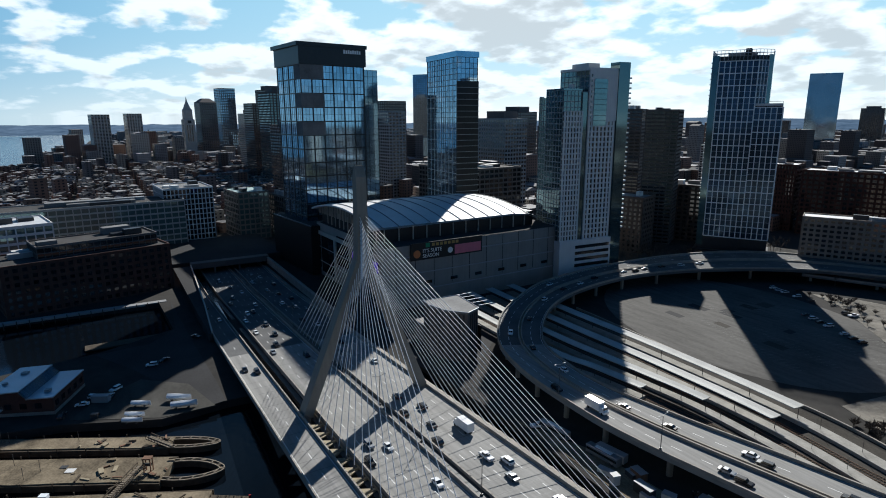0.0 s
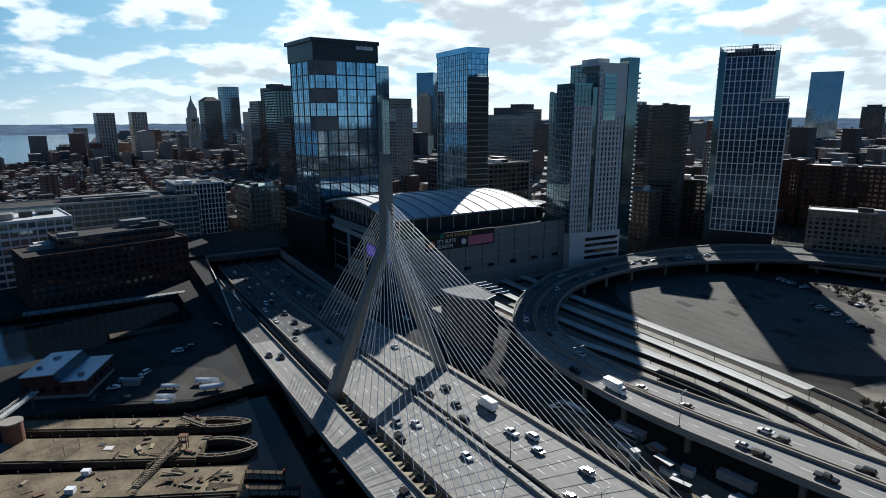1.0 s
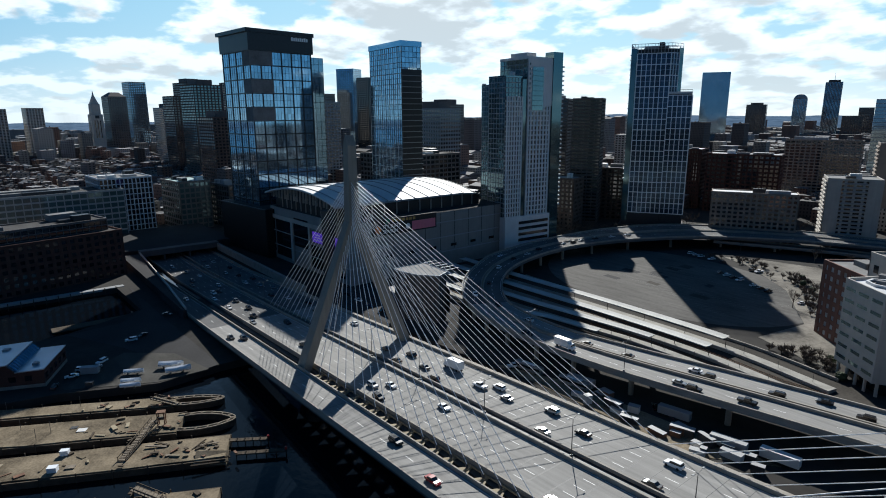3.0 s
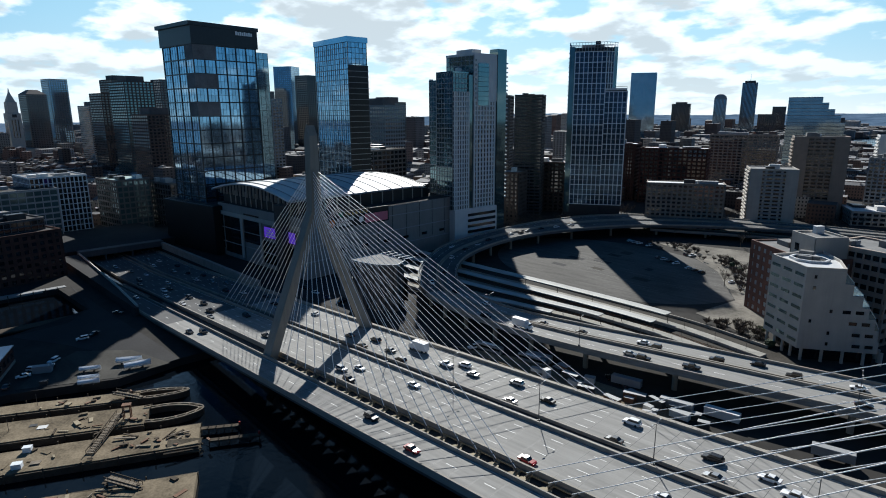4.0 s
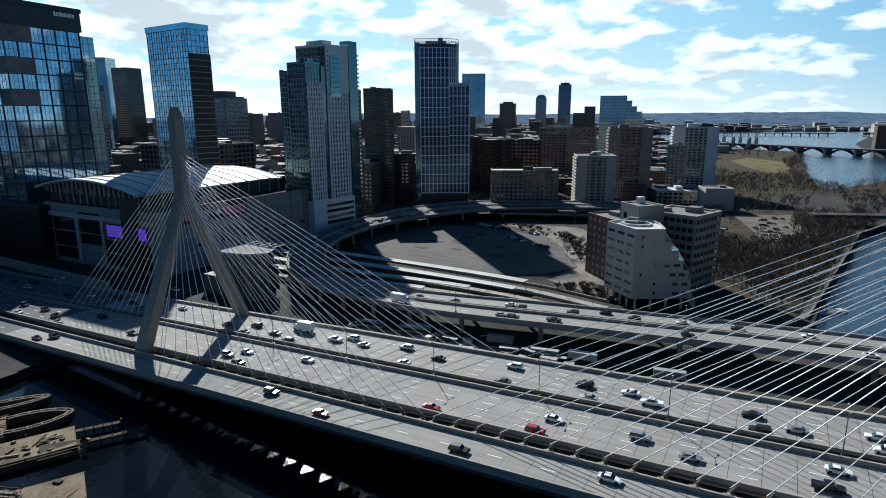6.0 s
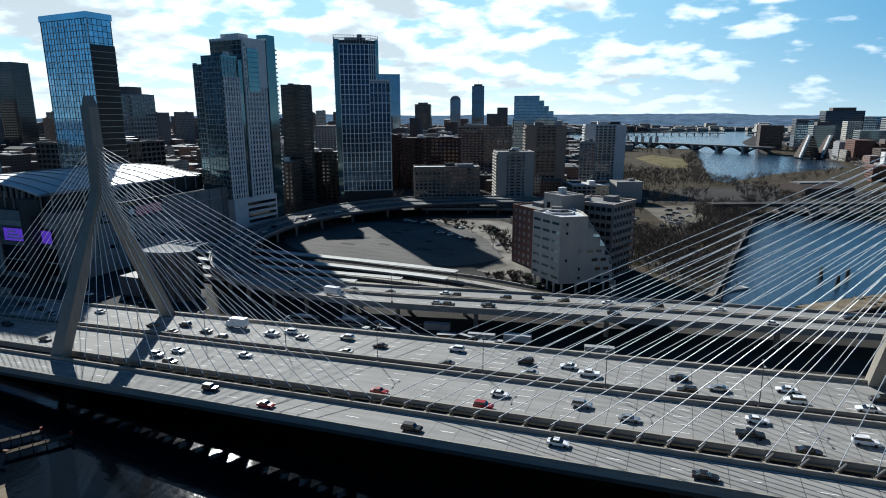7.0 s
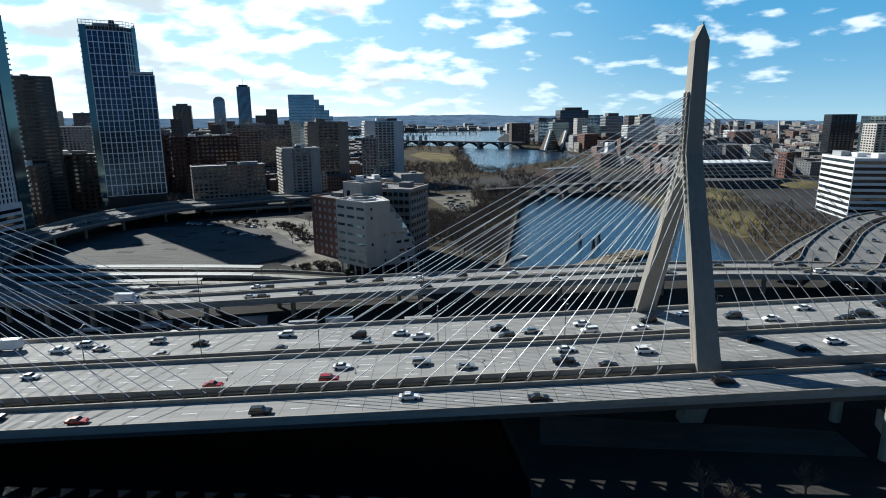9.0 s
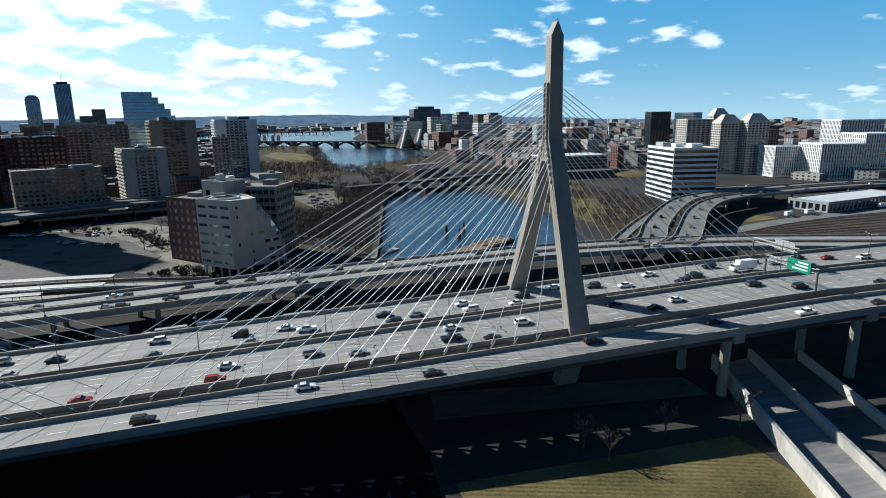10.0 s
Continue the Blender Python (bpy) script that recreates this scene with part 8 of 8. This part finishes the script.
def road(name, pts, w, z, label, thick=1.2, walls=True, columns=True):
    t = thing(name, label=label, category="ramp")
    line = smooth([(*p, z) if len(p) == 2 else p for p in pts], 6)
    bm = bmesh.new()
    sweep(bm, line, [(w / 2, -thick), (-w / 2, -thick), (-w / 2, 0), (w / 2, 0)])
    part("slab", bm, M["rampgrey"], t)
    if walls:
        for s in (-1, 1):
            bm = bmesh.new()
            c = s * (w / 2 - 0.22)
            sweep(bm, line, [(c + 0.22, 0), (c - 0.22, 0), (c - 0.22, 1.0), (c + 0.22, 1.0)])
            part("parapet", bm, M["barrier"], t)
    if columns:
        for p in line[3::5]:
            if any(inside((p[0], p[1]), q) for q in WATERS):
                continue
            bm = bmesh.new()
            tube(bm, (p[0], p[1], 2.5), (p[0], p[1], p[2] - thick), 0.9, 10)
            part("column", bm, M["concrete"], t)
    return line


R1 = road("curved_ramp", [(317, 122, 12.05), (334, 131, 12.3), (356, 160, 13), (393, 203, 13), (434, 243, 13), (470, 262, 13), (520, 276, 13), (620, 294, 12.5), (760, 292, 12), (950, 280, 12)], 14, 14, "curved concrete ramp rising to the north-west")
R2 = road("curved_ramp", [(340, 117, 12.08), (352, 127, 12.3), (375, 154, 13), (408, 193, 13), (446, 228, 13), (480, 245, 13), (520, 256, 13), (620, 274, 12.5), (760, 270, 12), (950, 260, 12)], 13.4, 14, "curved concrete ramp rising to the north-west")
R3 = road("link_road", [(515, 322, 9), (600, 316, 9), (740, 316, 9), (940, 312, 8)], 14, 9, "elevated link road by the laboratories")
R6 = road("slip_road", [(316, 136, 9), (338, 160, 10), (362, 186, 10), (390, 216, 9), (420, 250, 7)], 7, 9, "narrow slip road beside the curved ramp")
R4 = road("yard_road", [(400, 168, 3.4), (430, 178, 3.4), (490, 196, 3.4), (580, 208, 3.4), (760, 214, 3.4), (950, 220, 3.4)], 12, 4, "low road along the rail yard", 0.8, False, False)
R5 = road("circle_road", [(-20, 330, 8), (48, 362, 7), (96, 372, 6), (118, 372, 4.6), (150, 366, 3.6)], 12, 6, "concrete road passing the brick towers", 1.0, True, True)
for ln, c0 in ((R1, "wk"), (R2, "ks"), (R3, "wsk")):
    for j in range(3, len(ln) - 2, 4):
        d = ln[j + 1] - ln[j]
        put_vehicle(ln[j][0], ln[j][1], ln[j][2] + 0.01, math.atan2(d[1], d[0]), c0[j % len(c0)])
patch("yard_verge", [(444, 196), (478, 224), (482, 204)], 3.2, M["grass"], "small green verge by the yard road", "verge")
for x_, y_, a_ in ((492, 204, 0.2), (512, 207, 0.15), (585, 214, 0.1), (610, 214, 0.1)):
    v = put_vehicle(x_, y_ + 2, 3.5, a_, "T")
    v["label"], v["group"] = "white box truck parked by the hall", "parked trucks"
for k in range(9):
    railway([(392 + k * 3, 146 + k * 3.2), (520, 132 + k * 7.5), (700, 122 + k * 9.5), (950, 126 + k * 10)], "rusty yard track on dark sleepers")

# the basin: floating dock, dolphins and an old timber wreck
fd = thing("floating_dock", pose(193, 178, 0.3, 0, 0, 46), "pale floating dock moored at the river bank", "dock")
part("pontoon", boxes((0, 30, -2.2, 2.2, -0.3, 0.5), bevel=0.1), M["platform"], fd)
part("gangway", boxes((-8, 0.5, -0.8, 0.8, 0.5, 0.8)), M["greypanel"], fd)
for k in range(4):
    bm = bmesh.new()
    tube(bm, (3 + k * 8, 2.5, -1.5), (3 + k * 8, 2.5, 3.0), 0.25, 8)
    part("timber_post", bm, M["timber"], fd)
for x, y in ((252, 232), (257, 219), (265, 237)):
    dp = thing("mooring_dolphin", pose(x, y, 0), "cluster of dark timber piles in the water", "dolphin", "mooring dolphins")
    for k in range(5):
        bm = bmesh.new()
        a = k * 1.256
        tube(bm, (math.cos(a) * 1.1, math.sin(a) * 1.1, -1.5), (math.cos(a) * 0.4, math.sin(a) * 0.4, 5.2 + 0.3 * k), 0.3, 8)
        part("timber_post", bm, M["timber"], dp)
wk = pier_block((236, 166), (282, 206), 13, "rotten timber pier with heaps of rubble in the basin", 0, 16)
wk.location.z = -0.6

building("clinic_block", "low clinic block with a pale roof", 98, 512, 58, 40, 11, 24, 3, 12, 8, "precast", "glass", band=1.6, pier=1.4, singles=12, roof="rooflight", units=5, seed=4)
building("auditorium_block", "pale windowless block beside the clinic", 132, 470, 24, 22, 19, 24, 1, 1, 1, "precast", "precast", band=18.5, pier=20, singles=0, units=1, seed=6)
patch("bank_lawn", [(196, 262), (212, 300), (222, 348), (212, 352), (202, 310), (188, 276)], 3.11, M["grass"], "narrow lawn along the river walk", "lawn")
rw = thing("river_walk", label="pale paved walk along the basin wall", category="walk")
bm = bmesh.new()
sweep(bm, smooth([(197, 168, 3.1), (203, 206, 3.1), (215, 281, 3.1), (227, 353, 3.1), (235, 406, 3.1)], 5), [(1.6, 0), (-1.6, 0), (-1.6, 0.16), (1.6, 0.16)])
part("paving", bm, M["paleground"], rw)
bm = bmesh.new()
sweep(bm, smooth([(198.2, 168, 3.1), (204.6, 206, 3.1), (216.6, 281, 3.1), (228.6, 353, 3.1), (236.6, 406, 3.1)], 5), [(0.4, 0), (-0.4, 0), (-0.4, 0.9), (0.4, 0.9)])
part("quay_wall", bm, M["barrier"], rw)

# faded bay lines on the car park
vs, fs = [], []
for row, (x0, y0) in enumerate(((-22, 214), (-16, 230), (-8, 250), (2, 268))):
    for k in range(30):
        x, y = x0 + k * 2.7, y0 - k * 0.9
        if not inside((x, y), lot):
            continue
        n = len(vs)
        vs += [(x, y, 3.062), (x + 0.12, y - 0.04, 3.062), (x + 1.7, y + 4.6, 3.062), (x + 1.58, y + 4.64, 3.062)]
        fs.append((n, n + 1, n + 2, n + 3))
bay = raw("bay_lines", vs, fs, M["slabline"], None, "faded pale parking bay lines on asphalt", "stuff")
bay["category"] = "road markings"
rnd = random.Random(61)
for k in range(9):                                      # patched asphalt
    a, r = rnd.uniform(0, 6.28), rnd.uniform(5, 38)
    x, y, w_, d_ = 10 + r * math.cos(a) * 1.2, 225 + r * math.sin(a), rnd.uniform(4, 14), rnd.uniform(3, 7)
    if not all(inside((x + i * w_ / 2, y + j * d_ / 2), lot) for i in (-1, 1) for j in (-1, 1)):
        continue
    patch("asphalt_patch", [(x - w_ / 2, y - d_ / 2), (x + w_ / 2, y - d_ / 2 - 1), (x + w_ / 2, y + d_ / 2), (x - w_ / 2, y + d_ / 2 + 1)], 3.056 + k * 0.0004, M["ballast" if k % 2 else "asphalt"], "patched square of asphalt", "patch")

# sunken ramps on the north bank
rp = thing("bank_ramps", label="concrete ramps between sloping retaining walls", category="ramp")
for (xa, ya), (xb, yb), h0, h1 in (((274, 6), (251, -58), 7.2, 7.2), ((288, 8), (265, -60), 6.5, 6.0), ((302, 4), (280, -60), 6.0, 6.0)):
    bm = bmesh.new()
    loft(bm, [[(xa - 0.5, ya, 2.8), (xa + 0.5, ya, 2.8), (xa + 0.5, ya, h0), (xa - 0.5, ya, h0)], [(xb - 0.5, yb, 2.8), (xb + 0.5, yb, 2.8), (xb + 0.5, yb, h1), (xb - 0.5, yb, h1)]])
    bmesh.ops.recalc_face_normals(bm, faces=bm.faces)
    part("retaining_wall", bm, M["newconc"], rp)
bm = bmesh.new()
prism(bm, [(274.6, 6), (251.6, -58), (264.4, -60), (287.4, 8)][::-1], 2.8, 3.6)
part("ramp_surface", bm, M["deck"], rp)
bm = bmesh.new()
prism(bm, [(288.6, 8), (265.7, -60), (279.4, -60), (301.4, 4)][::-1], 2.8, 3.4)
part("ramp_surface", bm, M["lot"], rp)

rnd = random.Random(14)
for k in range(22):
    v = put_vehicle(176 + rnd.uniform(-8, 8) + (k // 8) * 4, 345 + (k % 8) * 13, 3.11, rnd.choice([0.3, 0.4, 3.4]), rnd.choice("wwskkg"))
    v["label"] = v["label"].replace("driving on the highway", "parked on pale asphalt")
    v["group"] = "parked cars"

# ---- trees ----


def tree(seed, h, spread):
    """A bare winter tree: tapered trunk, forking limbs and a crown of fine twigs."""
    r = random.Random(seed)
    t = thing("bare_tree", label="leafless brown winter tree with fine twigs", category="tree", group="bare trees")
    wood, vs, fs = bmesh.new(), [], []
    tube(wood, (0, 0, -0.3), (0, 0, h * 0.35), 0.24, 7, 0.17)
    for k in range(7):
        a, ln = k * 0.9 + r.uniform(-0.3, 0.3), r.uniform(0.35, 0.55) * h
        p0 = Vector((0, 0, h * r.uniform(0.25, 0.36)))
        d = Vector((math.cos(a) * spread, math.sin(a) * spread, r.uniform(0.8, 1.5))).normalized()
        p1 = p0 + d * ln
        tube(wood, p0, p1, 0.11, 5, 0.04)
        for j in range(5):
            q0 = p0.lerp(p1, r.uniform(0.35, 1.0))
            e = (d + Vector((r.uniform(-1, 1), r.uniform(-1, 1), r.uniform(-0.2, 0.9)))).normalized()
            q1 = q0 + e * ln * r.uniform(0.3, 0.5)
            tube(wood, q0, q1, 0.045, 3, 0.015)
            for _ in range(9):
                s0 = q0.lerp(q1, r.uniform(0.2, 1.0))
                g = (e + Vector((r.uniform(-1, 1), r.uniform(-1, 1), r.uniform(-0.6, 0.9)))).normalized() * r.uniform(0.6, 1.5)
                side = g.cross(Vector((r.uniform(-1, 1), r.uniform(-1, 1), 0.3))).normalized() * 0.045
                n = len(vs)
                vs += [tuple(s0 - side), tuple(s0 + side), tuple(s0 + g)]
                fs.append((n, n + 1, n + 2))
    part("trunk", wood, M["bark"], t)
    raw("crown", vs, fs, M["twigs"], t)
    return t


def woods(name, label, areas, seed, high=(7, 12)):
    """A stand of bare trees as one mesh: leaning stems, forked limbs and ragged fans of twigs."""
    r = random.Random(seed)
    vs, fs, ix = [], [], []

    def blade(p, q, w, mi):
        d = (q - p).cross(Vector((r.uniform(-1, 1), r.uniform(-1, 1), 0.2))).normalized() * w
        n = len(vs)
        vs.extend((tuple(p - d), tuple(p + d), tuple(q)))
        fs.append((n, n + 1, n + 2))
        ix.append(mi)
    for cnt, poly in areas:
        xs, ys = [p[0] for p in poly], [p[1] for p in poly]
        k = 0
        for _ in range(cnt * 6):
            if k >= cnt:
                break
            x, y = r.uniform(min(xs), max(xs)), r.uniform(min(ys), max(ys))
            if not inside((x, y), poly) or any(inside((x, y), w) for w in WATERS):
                continue
            k += 1
            h = r.uniform(*high)
            root = Vector((x, y, 2.9))
            fork = root + Vector((r.uniform(-0.4, 0.4), r.uniform(-0.4, 0.4), h * 0.3))
            blade(root, fork + Vector((0, 0, h * 0.3)), 0.22, 0)
            blade(root, fork + Vector((0, 0, h * 0.3)), 0.22, 0)
            for j in range(8):
                a = j * 0.8 + r.uniform(-0.4, 0.4)
                d = Vector((math.cos(a) * r.uniform(0.4, 0.9), math.sin(a) * r.uniform(0.4, 0.9), r.uniform(0.6, 1.3))).normalized()
                tip = fork + d * h * r.uniform(0.4, 0.62)
                blade(fork, tip, 0.10, 0)
                for _k in range(9):
                    s0 = fork.lerp(tip, r.uniform(0.35, 1.0))
                    g = (d + Vector((r.uniform(-1, 1), r.uniform(-1, 1), r.uniform(-0.5, 0.8)))).normalized() * r.uniform(0.8, 2.2)
                    blade(s0, s0 + g, 0.12, 1)
    ob = raw(name, vs, fs, [M["bark"], M["woods"]], None, label, "stuff", ix)
    ob["category"] = "trees"


woods("bank_trees", "brown leafless trees along the river bank", ((420, [(150, 236), (186, 176), (203, 205), (222, 300), (232, 355), (216, 380), (190, 330), (172, 300)]), (170, [(190, 380), (232, 360), (262, 430), (240, 470), (200, 460)]), (240, [(112, 250), (158, 214), (176, 290), (152, 330), (124, 320)])), 5, (8, 14))
woods("park_trees", "brown leafless park trees on dry grass", ((170, [(350, 200), (420, 230), (452, 330), (430, 420), (330, 430), (352, 300)]), (200, [(300, 470), (430, 430), (470, 560), (380, 620), (320, 560)])), 6, (7, 13))
woods("esplanade_trees", "dark leafless trees round the riverside lawn", ((300, [(120, 560), (246, 640), (232, 720), (226, 860), (186, 835), (150, 790), (100, 700)]), (90, [(186, 900), (222, 900), (206, 1300), (180, 1100)]), (160, [(20, 700), (110, 640), (150, 780), (60, 890), (10, 900)]), (80, [(60, 1230), (170, 1120), (200, 1400), (40, 1500)])), 7, (8, 15))
woods("dam_trees", "leafless trees and scrub beside the dam", ((170, [(236, 482), (262, 470), (330, 470), (330, 555), (280, 650), (236, 690)]), (60, [(330, 460), (350, 430), (420, 445), (400, 500)])), 15, (5, 11))
woods("far_shore_trees", "low leafless trees on the far river shore", ((120, [(428, 1255), (443, 1128), (430, 985), (462, 985), (462, 1260)]), (110, [(354, 1600), (353, 1400), (428, 1262), (440, 1300), (420, 1700)]), (60, [(240, 690), (300, 650), (400, 900), (372, 918), (300, 815)])), 8, (8, 14))
woods("square_trees", "leafless street trees between apartment blocks", ((90, [(-60, 400), (90, 440), (180, 420), (170, 560), (20, 500), (-80, 470)]), (40, [(150, 440), (200, 470), (210, 560), (160, 560)]), (70, [(-190, 262), (-100, 260), (-96, 320), (-160, 330)]), (40, [(-60, 300), (-110, 300), (-120, 420), (-70, 420)])), 9)
# low kerb, posts and scrub between the car park and the platforms
kb = thing("yard_kerb", label="low concrete kerb wall between car park and tracks", category="kerb")
bm = bmesh.new()
sweep(bm, smooth([(-50, 166, 3.0), (0, 163, 3.0), (50, 160, 3.0), (86, 158, 3.0), (120, 150, 3.0)], 5), [(0.3, 0), (-0.3, 0), (-0.3, 1.1), (0.3, 1.1)])
part("wall", bm, M["barrier"], kb)
woods("verge_scrub", "low brown scrub along the edge of the car park", ((90, [(-30, 300), (10, 296), (60, 262), (88, 214), (96, 218), (70, 275), (20, 312)]), (40, [(90, 158), (116, 150), (114, 170), (94, 172)])), 12, (1.6, 4.5))

protos = [tree(1, 9, 0.75), tree(2, 11, 0.6), tree(3, 7.5, 0.9)]
first_spot = [(239, -23), (258, -24), (176, 190)]
for p, (x, y) in zip(protos, first_spot):
    p.matrix_world = pose(x, y, 3.05)
rnd = random.Random(33)
spots = []
for n_, x0, x1, y0, y1 in ((14, 178, 200, 175, 330), (6, 196, 228, 350, 440), (6, 150, 180, 240, 420), (14, 352, 420, 190, 400), (6, 60, 90, 225, 300), (2, 215, 235, -30, -20), (12, -40, 120, 440, 520), (10, -20, 60, 330, 360)):
    spots += [(rnd.uniform(x0, x1), rnd.uniform(y0, y1)) for _ in range(n_)]
for x, y in spots:
    if any(inside((x, y), w) for w in WATERS):
        continue
    copy_thing(rnd.choice(protos), pose(x, y, 3.05, 0, 0, rnd.uniform(0, 360)))
for x, y in ((62, 272), (70, 262), (57, 284), (120, 152), (112, 166)):
    t = thing("evergreen_shrub", pose(x, y, 3.05), "dark clipped evergreen shrub on bare ground", "shrub", "shrubs")
    bm = bmesh.new()
    bmesh.ops.create_icosphere(bm, subdivisions=3, radius=1.8)
    for v in bm.verts:
        v.co *= 1 + 0.35 * noise.noise(v.co * 1.6 + Vector((x, y, 0)))
        v.co.z = v.co.z * 0.9 + 1.5
    part("foliage", bm, M["shrub"], t)
